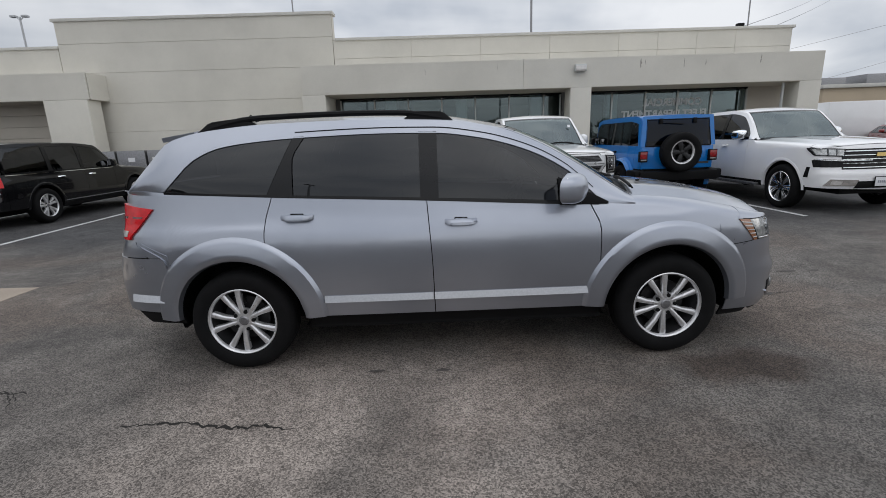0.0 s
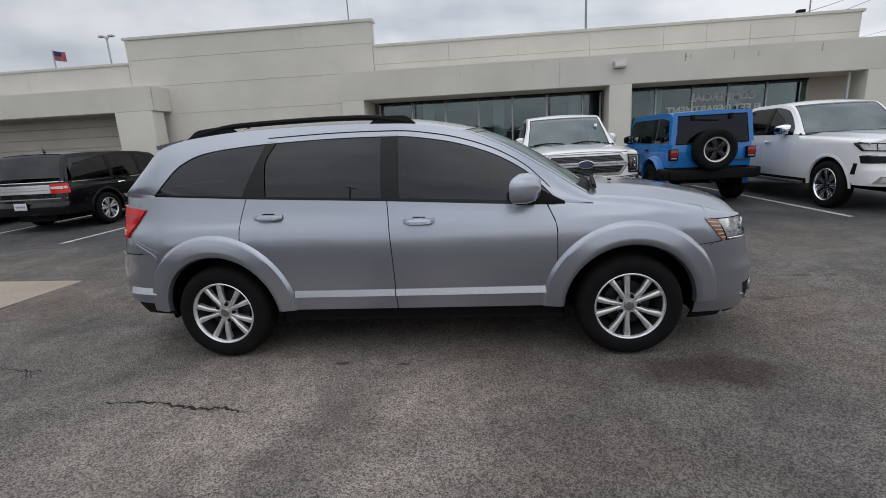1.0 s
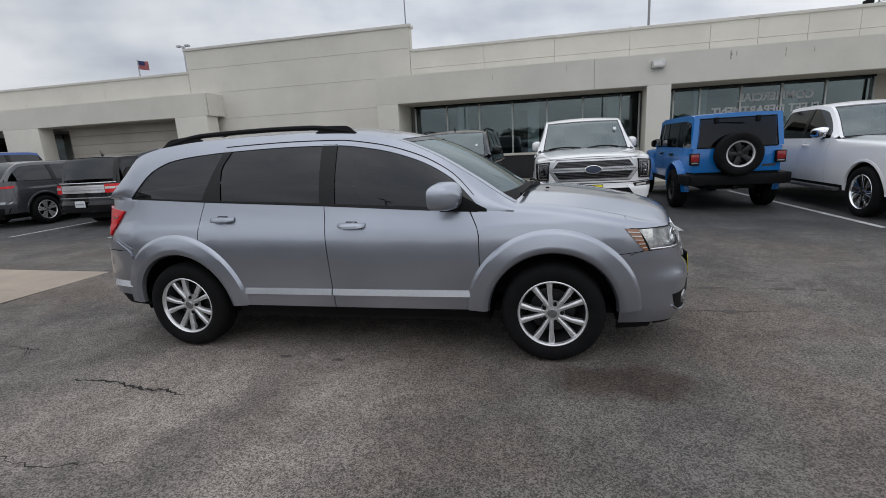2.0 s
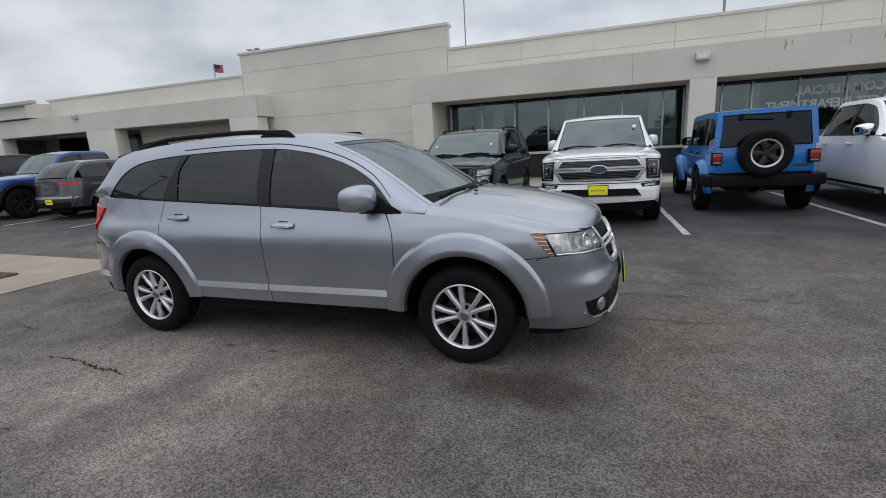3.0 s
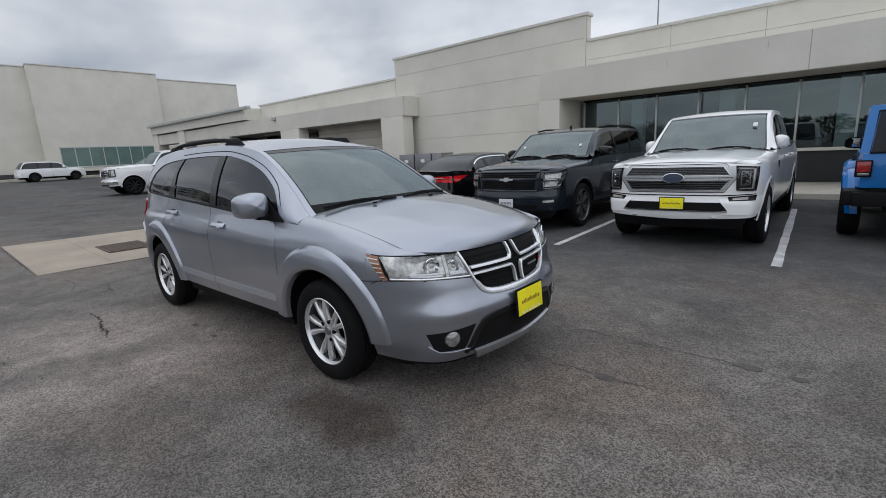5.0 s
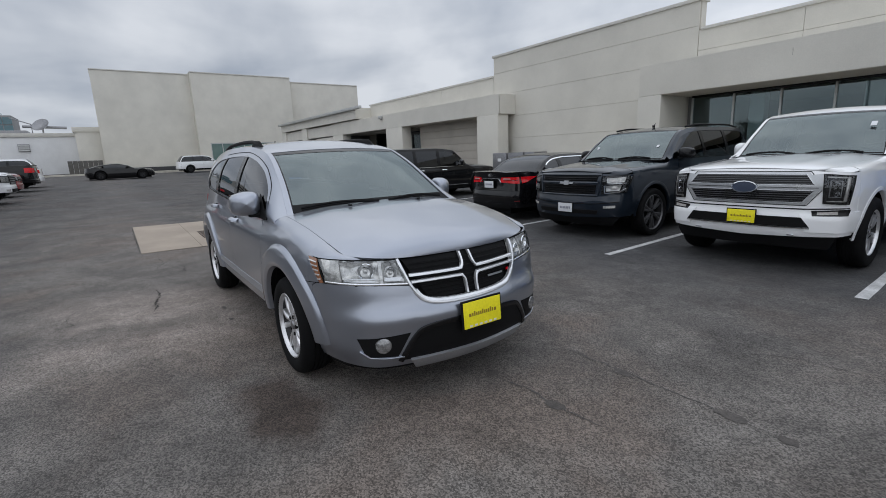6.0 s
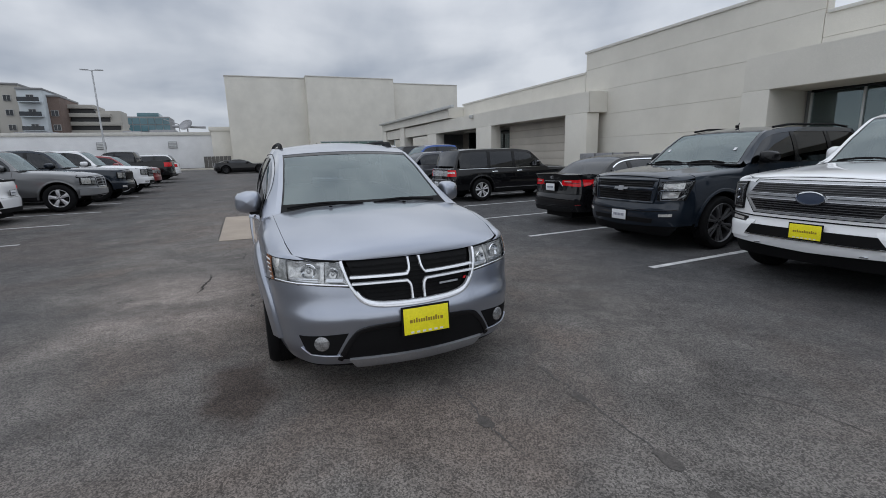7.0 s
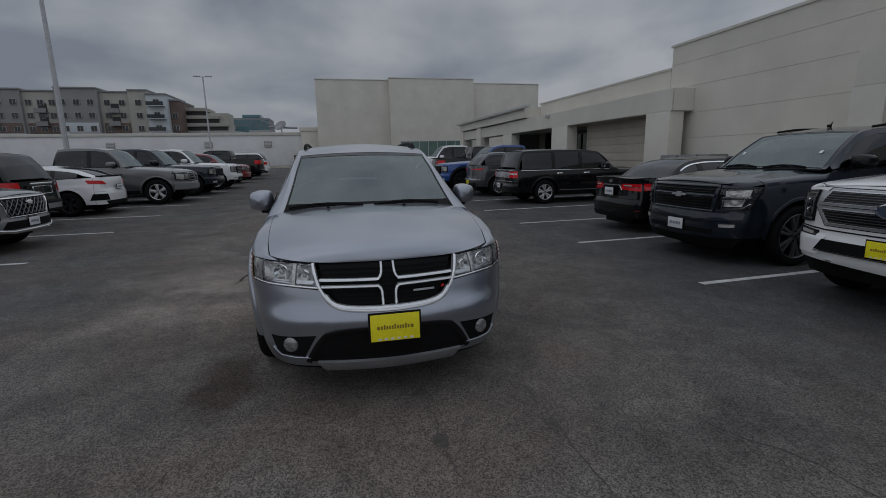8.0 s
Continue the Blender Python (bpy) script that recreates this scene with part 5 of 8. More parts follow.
def lamp(car, B, face, c, out, inner, sgn=1, name="headlamp", lens=None, cells=3, nu=10, nv=6, deep=False):
    """A lamp unit: a dark bowl, bright reflector cells and a clear lens over them."""
    back, mid_ = (out - 0.03, out - 0.012) if deep else (0.004, 0.012)
    if not deep:
        out = 0.024
    h = part(name, quad(B, face, c, out, nu, nv, sgn, 0.02), lens or M_HEADLENS, car)
    part("lamp_bowl", quad(B, face, c, back, nu, nv, sgn, 0.0), M_PLASTIC if cells else inner, h)
    for k in range(cells):
        u0, u1 = (k + 0.08) / cells, (k + 0.92) / cells
        def pick(u, v):
            return (lerp(lerp(c[0][0], c[1][0], u), lerp(c[3][0], c[2][0], u), v), lerp(lerp(c[0][1], c[1][1], u), lerp(c[3][1], c[2][1], u), v))
        cc = [pick(u0, 0.1), pick(u1, 0.1), pick(u1, 0.9), pick(u0, 0.9)]
        part("reflector", quad(B, face, cc, mid_, 6, 5, sgn, 0.008, -0.016 if deep else -0.006), inner, h)
    part("lamp_surround", strip(B, face, list(c), 0.005 if deep else 0.012, out + 0.001, sgn, 4, True), M_PLASTIC, h)
    return h


# ---- the silver car in the middle ----
HERO = dict(
    paint=M_SILVER, W=0.925, xf=1.445, xr=-1.445, R=0.35, arch=0.432, sill=0.365, track=0.895,
    plan=[(2.455, 0), (2.44, 0.2), (2.4, 0.42), (2.345, 0.6), (2.262, 0.725), (2.128, 0.815), (1.98, 0.862), (1.77, 0.895), (1.4, 0.915), (0.5, 0.925), (-0.5, 0.925), (-1.4, 0.915), (-1.9, 0.882), (-2.24, 0.775), (-2.4, 0.56), (-2.46, 0.3), (-2.47, 0)],
    side=[(0.2, 0.1), (0.3, 0.058), (0.37, 0.038), (0.5, 0.02), (0.65, 0.006), (0.76, 0.0), (0.86, 0.003), (0.93, 0.016), (0.985, 0.031), (1.0, 0.044), (1.06, 0.062), (1.14, 0.08), (1.25, 0.1)],
    front=[(0.18, 0.12), (0.24, 0.06), (0.35, 0.015), (0.42, 0.012), (0.5, 0.006), (0.53, 0.0), (0.57, 0.006), (0.61, 0.03), (0.66, 0.05), (0.72, 0.062), (0.8, 0.085), (0.88, 0.13), (0.95, 0.2), (1.05, 0.4)],
    rear=[(0.2, 0.1), (0.35, 0.02), (0.6, 0.0), (0.8, 0.03), (0.95, 0.09), (1.2, 0.12), (1.3, 0.2)],
    belt=[(-2.3, 1.235), (-1.78, 1.215), (-1.18, 1.18), (-0.16, 1.125), (0.83, 1.065), (1.2, 1.05)],
    top=[(-2.3, 1.235), (-1.78, 1.215), (-1.18, 1.18), (-0.16, 1.125), (0.83, 1.065), (1.1, 1.04), (1.5, 1.0), (1.85, 0.945), (2.1, 0.88)],
    roof_z=[(-2.16, 1.23), (-2.02, 1.4), (-1.86, 1.555), (-1.6, 1.615), (-1.2, 1.645), (-0.7, 1.652), (-0.1, 1.635), (0.3, 1.58), (0.6, 1.465), (0.9, 1.29), (1.2, 1.1), (1.3, 1.06)],
    roof_y=[(-2.2, 0.74), (-1.9, 0.66), (-1.5, 0.63), (-0.6, 0.635), (0.3, 0.63), (0.8, 0.68), (1.25, 0.765)],
    hood_z=[(1.1, 1.1), (1.25, 1.095), (1.55, 1.065), (1.9, 0.995), (2.1, 0.935), (2.3, 0.885)],
    hood_y=[(1.1, 0.775), (1.5, 0.768), (1.9, 0.748), (2.02, 0.733), (2.12, 0.715)],
    hood_front=2.335, hood_bow=0.22, hood_crown=0.062, hood_drop=0.02, hood_ridge=0.007, nose_line=[(0.0, 0.893), (0.3, 0.893), (0.46, 0.897), (0.72, 0.914)], cowl=1.2, cowl_band=0.135, cowl_bow=0.12, tail=-2.16, nose_z=0.88,
    doors=[[(0.93, 0.36), (0.965, 0.7), (0.965, 0.9), (0.9, 1.07)], [(-0.135, 0.36), (-0.14, 0.7), (-0.165, 1.13)], [(-1.19, 0.7), (-1.225, 0.9), (-1.22, 1.0), (-1.17, 1.19)]],
    bumper_f=[(1.9, 0.3), (1.89, 0.5), (1.93, 0.7), (1.95, 0.76), (2.03, 0.78), (1.9, 0.93)], bumper_r=[(-1.885, 0.3), (-1.885, 0.6), (-1.9, 0.79), (-2.0, 0.85), (-2.14, 0.92), (-2.18, 1.05), (-2.18, 1.25)], quarter_rows=30, tail_rows=24, tail_lap=0.14, tail_drop=0.05, tailgate_out=-0.004, rear_bumper_out=0.003,
    handle_in=0.21, handle_drop=0.125,
    bumper_top=[(0.0, 0.625), (0.26, 0.63), (0.36, 0.665), (0.43, 0.735), (0.6, 0.755), (0.82, 0.775)],
    bumper_low=[(0.0, 0.25), (0.4, 0.25), (0.6, 0.25), (0.8, 0.262), (0.9, 0.275)],
    rear_bumper_top=0.803, tail_top=1.236, rear_bumper_low=0.42,
    dlo=(-1.9, 0.96), header=0.36, rear_header=-1.86, screen_bow=0.15, rear_bow=0.05, roof_crown=0.055,
    dlo_lo=[(-1.9, 1.228), (-1.18, 1.19), (-0.16, 1.138), (0.83, 1.08), (0.98, 1.065)],
    dlo_hi=[(-1.9, 1.232), (-1.82, 1.3), (-1.68, 1.43), (-1.52, 1.5), (-1.3, 1.53), (-1.0, 1.548), (-0.5, 1.558), (-0.1, 1.55), (0.2, 1.51), (0.5, 1.425), (0.76, 1.29), (0.96, 1.1)],
    panes=[("quarter_glass", -1.9, [(-1.215, 1.18), (-1.03, 1.55)], M_TINT), ("door_glass", [(-1.03, 1.18), (-1.03, 1.4), (-0.95, 1.55)], -0.2, M_TINT), ("door_glass", -0.09, 0.95, M_TINT2),
           ("window_post", [(-1.21, 1.18), (-1.025, 1.55)], [(-1.035, 1.18), (-1.035, 1.4), (-0.955, 1.55)], M_GLOSSBLK), ("window_post", -0.205, -0.085, M_GLOSSBLK)],
    flare=(0.155, 0.034, None), flare_from=2, flare_to=2, cab_bulge=0.035,
    brow=lambda B, u, sgn: B.on("side", lerp(1.9, 1.98, u / 0.35), lerp(0.93, 0.922, u / 0.35), 0.004, sgn) if u < 0.35 else B.on("front", sgn * lerp(0.862, 0.722, (u - 0.35) / 0.65), lerp(0.922, 0.913, (u - 0.35) / 0.65), 0.004),
    mirror=(0.8, 1.145), mirror_size=(0.075, 0.21, 0.185), seat_x=0.12, seat_z=0.52, rocker=0.085, rocker_out=-0.05,
    wheel=dict(rim=0.234, wide=0.225, style=(5, 15, 0.0205, 20), label="black tyre on a silver twin-spoke alloy wheel"),
)
hero, HB, HG = build_car("suv", "silver metallic family SUV with black roof rails, parked on the asphalt", pose(0, 0, 0), HERO)
hb = HB
_belt = curve(*HERO["belt"])
for sgn in (1, -1):
    # side moulding on each door, rear bumper moulding
    for x0, x1 in ((-0.87, -0.145), (-0.135, 0.905)):
        part("side_moulding", quad(hb, "side", [(x0, 0.47), (x1, 0.47), (x1, 0.515), (x0, 0.515)], 0.004, 14, 4, sgn, 0.012, 0.0, 0.016), M_SILVERTRIM, hero, "satin silver moulding")
    part("bumper_moulding", quad(hb, "side", [(-2.2, 0.5), (-1.95, 0.5), (-1.96, 0.545), (-2.22, 0.545)], 0.004, 8, 4, sgn, 0.012, 0.0, 0.026), M_SILVERTRIM, hero)
    part("rear_valance", quad(hb, "side", [(-2.15, 0.33), (-1.86, 0.33), (-1.88, 0.42), (-2.25, 0.42)], -0.012, 8, 3, sgn, 0.012), M_PLASTIC, hero)
    part("front_valance", quad(hb, "front", [(sgn * 0.05, 0.21), (sgn * 0.8, 0.24), (sgn * 0.82, 0.3), (sgn * 0.05, 0.26)], -0.008, 16, 4, 1, 0.012), M_PLASTIC, hero)
    part("wing_seam_panel", quad(hb, "side", [(1.76, 0.815), (1.9, 0.79), (1.9, 0.9), (1.76, 0.9)], 0.0015, 8, 6, sgn, 0.003), M_SILVER, hero)
    part("corner_lip", quad(hb, "side", [(1.89, 0.215), (2.14, 0.215), (2.15, 0.272), (1.89, 0.282)], -0.022, 10, 4, sgn, 0.012), M_PLASTIC, hero)
    # tail lamp round the corner
    tl = part("tail_lamp", quad(hb, "side", [(-2.27, 0.925), (-2.175, 0.925), (-1.985, 1.125), (-2.3, 1.16)], 0.012, 10, 10, sgn, 0.02, 0.006), M_REDLENS, hero, "red wraparound tail lamp")
    part("lamp_band", quad(hb, "side", [(-2.27, 1.06), (-2.07, 1.065), (-2.06, 1.075), (-2.28, 1.08)], 0.017, 8, 4, sgn, 0.004), M_DARKRED, tl)
    part("reversing_lens", quad(hb, "side", [(-2.25, 0.945), (-2.19, 0.945), (-2.17, 0.985), (-2.265, 0.985)], 0.018, 6, 4, sgn, 0.004), M_CLEARLENS, tl)
    # headlamp from the wing round to the grille, with its amber end
    hl = lamp(hero, hb, "front", [(sgn * 0.842, 0.775), (sgn * 0.43, 0.745), (sgn * 0.478, 0.888), (sgn * 0.862, 0.915)], 0.0, M_REFLECT, cells=0, deep=True)
    part("reflector", quad(hb, "front", [(sgn * 0.8, 0.8), (sgn * 0.615, 0.785), (sgn * 0.62, 0.885), (sgn * 0.82, 0.9)], -0.012, 8, 6, 1, 0.012, -0.03), M_REFLECT, hl)
    part("reflector", quad(hb, "front", [(sgn * 0.585, 0.775), (sgn * 0.46, 0.765), (sgn * 0.495, 0.87), (sgn * 0.59, 0.88)], -0.012, 8, 6, 1, 0.012, -0.03), M_REFLECT, hl)
    for y0, z0, rad in ((0.7, 0.842, 0.046), (0.535, 0.818, 0.036)):
        c = hb.on("front", sgn * y0, z0, -0.03)
        lm = Matrix.Translation(c) @ pose(0, 0, 0, 0, 90, sgn * 24)
        part("lamp_cup", Geo().lathe([(0.0, -0.012), (rad * 0.5, -0.004), (rad * 0.86, 0.012), (rad, 0.02), (rad * 1.06, 0.014)], 26), M_CHROME, hl, m=lm)
        part("bulb_shield", Geo().lathe([(0.0, 0.018), (rad * 0.3, 0.014), (rad * 0.36, 0.0)], 16), M_REFLECT, hl, m=lm)
    part("lamp_shelf", quad(hb, "front", [(sgn * 0.58, 0.772), (sgn * 0.458, 0.764), (sgn * 0.464, 0.79), (sgn * 0.58, 0.797)], -0.014, 6, 3, 1, 0.01), M_CHROMET, hl)
    part("lamp_shelf", quad(hb, "front", [(sgn * 0.79, 0.788), (sgn * 0.63, 0.778), (sgn * 0.63, 0.798), (sgn * 0.79, 0.808)], -0.014, 6, 3, 1, 0.01), M_CHROMET, hl)
    part("lamp_divider", quad(hb, "front", [(sgn * 0.612, 0.77), (sgn * 0.59, 0.768), (sgn * 0.597, 0.895), (sgn * 0.619, 0.898)], -0.004, 3, 6, 1, 0.02), M_REFLECT, hl)
    part("lamp_sill", strip(hb, "front", [(sgn * 0.84, 0.784), (sgn * 0.6, 0.765), (sgn * 0.44, 0.75)], 0.012, 0.004, 1, 5), M_CHROME, hl)
    part("lamp_end", quad(hb, "front", [(sgn * 0.846, 0.777), (sgn * 0.79, 0.777), (sgn * 0.81, 0.91), (sgn * 0.866, 0.913)], -0.005, 4, 5, 1, 0.0), M_REFLECT, hl)
    am = part("indicator", quad(hb, "side", [(2.02, 0.775), (2.045, 0.778), (1.985, 0.917), (1.9, 0.925)], 0.006, 8, 8, sgn, 0.012), M_AMBER, hl, "amber ribbed side indicator")
    for k in range(5):
        t = (k + 0.5) / 5
        part("lens_rib", strip(hb, "side", [(lerp(2.018, 1.905, t), lerp(0.782, 0.917, t)), (lerp(2.04, 1.985, t), lerp(0.786, 0.907, t))], 0.008, 0.012, sgn, 4), M_CLEARLENS, am)
    # fog lamp in its black pocket
    fp = part("fog_lamp_pocket", quad(hb, "front", [(sgn * 0.71, 0.335), (sgn * 0.535, 0.325), (sgn * 0.455, 0.465), (sgn * 0.745, 0.45)], 0.003, 8, 6, 1, 0.012), M_PLASTIC, hero, "black fog lamp pocket")
    c = hb.on("front", sgn * 0.615, 0.405, 0.006)
    fmat = Matrix.Translation(c) @ pose(0, 0, 0, 0, 90, sgn * 22)
    part("fog_lamp", Geo().lathe([(0.0, 0.016), (0.03, 0.013), (0.046, 0.004), (0.05, -0.01)], 22), M_FOGLENS, fp, m=fmat)
    part("fog_reflector", Geo().lathe([(0.0, -0.012), (0.02, -0.008), (0.045, 0.002)], 22), M_CHROME, fp, m=fmat)
    part("fog_trim", strip(hb, "front", [(sgn * 0.74, 0.37), (sgn * 0.69, 0.328), (sgn * 0.6, 0.318), (sgn * 0.5, 0.318)], 0.012, 0.012, 1, 5), M_SILVER, fp)
    part("corner_panel", quad(hb, "side", [(-2.07, 0.835), (-1.88, 0.755), (-1.88, 0.825), (-2.07, 0.905)], 0.0035, 12, 6, sgn, 0.005), M_SILVER, hero)
    # shoulder between the quarter and the rear pillar
    part("rear_shoulder", sheet(lambda u, v: hb.at(hb.sx(lerp(-2.17, -1.84, u)), _belt(lerp(-2.17, -1.84, u)) - 0.014, 0.001, sgn).lerp(HG(lerp(-2.17, -1.84, u), _belt(lerp(-2.17, -1.84, u)) + 0.016 - 0.012 * u, 0.002, sgn), v), 14, 3, 0.004), M_SILVER, hero)
    # roof rail on its feet
    rr = []
    for k in range(21):
        t = k / 20
        x = lerp(-1.66, 0.0, t)
        base = HERO["roof_z"]
        z = curve(*base)(x) + 0.012 + 0.034 * min(1, 6 * t, 6 * (1 - t))
        rr.append(Vector((x, sgn * 0.575, z)))
    rail = part("roof_rail", Geo().tube(rr, [0.012] + [0.019] * 19 + [0.012], 8), M_PLASTIC, hero, "black roof rail")
    for x0, x1 in ((-1.7, -1.3), (-0.3, 0.03)):
        zz = curve(*HERO["roof_z"])
        part("rail_foot", sheet(lambda u, v: (lerp(x0, x1, u), sgn * 0.575 + 0.03 * (v - 0.5), zz(lerp(x0, x1, u)) + 0.008 + 0.05 * min(1, 5 * u, 5 * (1 - u)) * (1 - (2 * v - 1) ** 4)), 12, 6, 0.04), M_PLASTIC, rail)
    # black sail at the mirror foot
    part("mirror_sail", sheet(lambda u, v: HG(lerp(0.7, 1.02, u), lerp(1.06, lerp(1.24, 1.075, u), v), 0.008, sgn), 6, 4, 0.006), M_PLASTIC, hero)

# grille: black mesh, bright surround and cross
gr = part("grille", quad(hb, "front", [(-0.31, 0.64), (0.31, 0.64), (0.455, 0.885), (-0.455, 0.885)], -0.02, 20, 6, 1, 0.0), M_PLASTIC, hero, "black mesh grille with a satin silver cross")
mg = Geo()
for k in range(1, 9):
    z = 0.64 + k * 0.027
    w = lerp(0.31, 0.455, (z - 0.64) / 0.245) - 0.01
    mg.put(*(lambda s: (s.v, s.f))(strip(hb, "front", [(-w, z), (w, z)], 0.006, -0.008, 1, 14)))
part("grille_mesh", mg, M_PLASTIC, gr)
part("grille_surround", strip(hb, "front", [(-0.485, 0.895), (-0.425, 0.74), (-0.35, 0.655), (-0.24, 0.628), (0.0, 0.622), (0.24, 0.628), (0.35, 0.655), (0.425, 0.74), (0.485, 0.895)], 0.019, 0.014, 1, 5, soft=True), M_CHROMET, gr, "bright silver surround")
part("lower_surround", strip(hb, "front", [(-0.4, 0.705), (-0.35, 0.652), (-0.24, 0.624), (0.0, 0.617), (0.24, 0.624), (0.35, 0.652), (0.4, 0.705)], 0.034, 0.012, 1, 5, soft=True), M_CHROMET, gr)
for s in (1, -1):
    part("crossbar", strip(hb, "front", [(s * 0.43, 0.797), (s * 0.1, 0.793), (s * 0.062, 0.8), (s * 0.045, 0.83), (s * 0.042, 0.89)], 0.017, 0.014, 1, 5, soft=True), M_CHROMET, gr)
    part("crossbar", strip(hb, "front", [(s * 0.42, 0.757), (s * 0.1, 0.753), (s * 0.062, 0.746), (s * 0.045, 0.715), (s * 0.042, 0.64)], 0.017, 0.014, 1, 5, soft=True), M_CHROMET, gr)
part("grille_badge", quad(hb, "front", [(0.16, 0.7), (0.3, 0.7), (0.3, 0.712), (0.16, 0.712)], 0.002, 3, 1, 1, 0.006), M_SILVERTRIM, gr)
part("grille_mark", quad(hb, "front", [(0.345, 0.708), (0.362, 0.708), (0.37, 0.724), (0.355, 0.724)], 0.004, 2, 1, 1, 0.006), M_REDLENS, gr)
# lower intake and skid plate
part("lower_intake", quad(hb, "front", [(-0.525, 0.29), (0.525, 0.29), (0.375, 0.487), (-0.375, 0.487)], 0.004, 20, 6, 1, 0.014), M_PLASTIC, hero, "black lower air intake")
part("intake_lip", strip(hb, "front", [(-0.52, 0.285), (-0.43, 0.43), (-0.33, 0.485), (0.0, 0.498), (0.33, 0.485), (0.43, 0.43), (0.52, 0.285)], 0.036, 0.012, 1, 6, soft=True), M_GLOSSBLK, hero)
part("skid_plate", quad(hb, "front", [(-0.42, 0.215), (0.42, 0.215), (0.46, 0.288), (-0.46, 0.288)], 0.024, 20, 4, 1, 0.03), M_SILVERTRIM, hero, "satin silver skid plate")
plate_box(hero, 2.478, 0.02, 0.51, 0.3, 0.165, M_YELLOW, 1, -4, ink=M_GREYINK, name="dealer_plate", label="yellow dealer card in a black frame")
# seams
_hi = curve(*HERO["dlo_hi"])
for sgn in (1, -1):
    part("bumper_seam", strip(hb, "side", [(-2.2, 0.805), (-1.92, 0.808)], 0.005, 0.004, sgn, 8), M_PLASTIC, hero)
    part("door_frame_seam", sheet(lambda u, v: HG(lerp(-1.02, 0.93, u), _hi(lerp(-1.02, 0.93, u)) + 0.034 + 0.006 * v, 0.0025, sgn), 40, 1, 0.001), M_PLASTIC, hero)
    part("bumper_seam", strip(hb, "side", [(1.8, 0.757), (1.9, 0.763), (2.01, 0.772)], 0.005, 0.0015, sgn, 6), M_PLASTIC, hero)
part("inside_mirror", Geo().box(-0.015, 0.015, -0.12, 0.12, -0.035, 0.035, 0.012).tube([(0.0, 0, 0.03), (0.05, 0, 0.1)], 0.012, 6), M_PLASTIC, hero, m=pose(0.46, 0, 1.46, 0, 8, 0))
# wipers and washer jets
_zr, _yr = curve(*HERO["roof_z"]), curve(*HERO["roof_y"])


def hero_screen(q, up):
    x = 1.205 - up * 1.1
    e = 1 - abs(q) ** 2.2
    return Vector((x + 0.15 * e + 0.02, q * _yr(x), _zr(x) + 0.016 * (1 - q * q) + 0.034))


wipers(hero, hero_screen, (-0.1, 0.75), (-0.88, 0.02))
for y in (-0.35, 0.25):
    part("washer_jet", Geo().box(-0.012, 0.014, -0.012, 0.012, 0.0, 0.012, 0.004), M_PLASTIC, hero, m=pose(1.42, y, 1.148))
part("aerial", Geo().tube([(-1.5, 0, 1.69), (-1.56, 0, 1.74)], 0.012, 6), M_PLASTIC, hero)
part("rear_spoiler", sheet(lambda u, v: (lerp(-1.985 + 0.04 * (2 * v - 1) ** 2, -1.72, u), lerp(-0.6, 0.6, v), lerp(1.578, 1.612, u) + 0.04 * (1 - (2 * v - 1) ** 2)), 6, 14, 0.03), M_SILVER, hero)


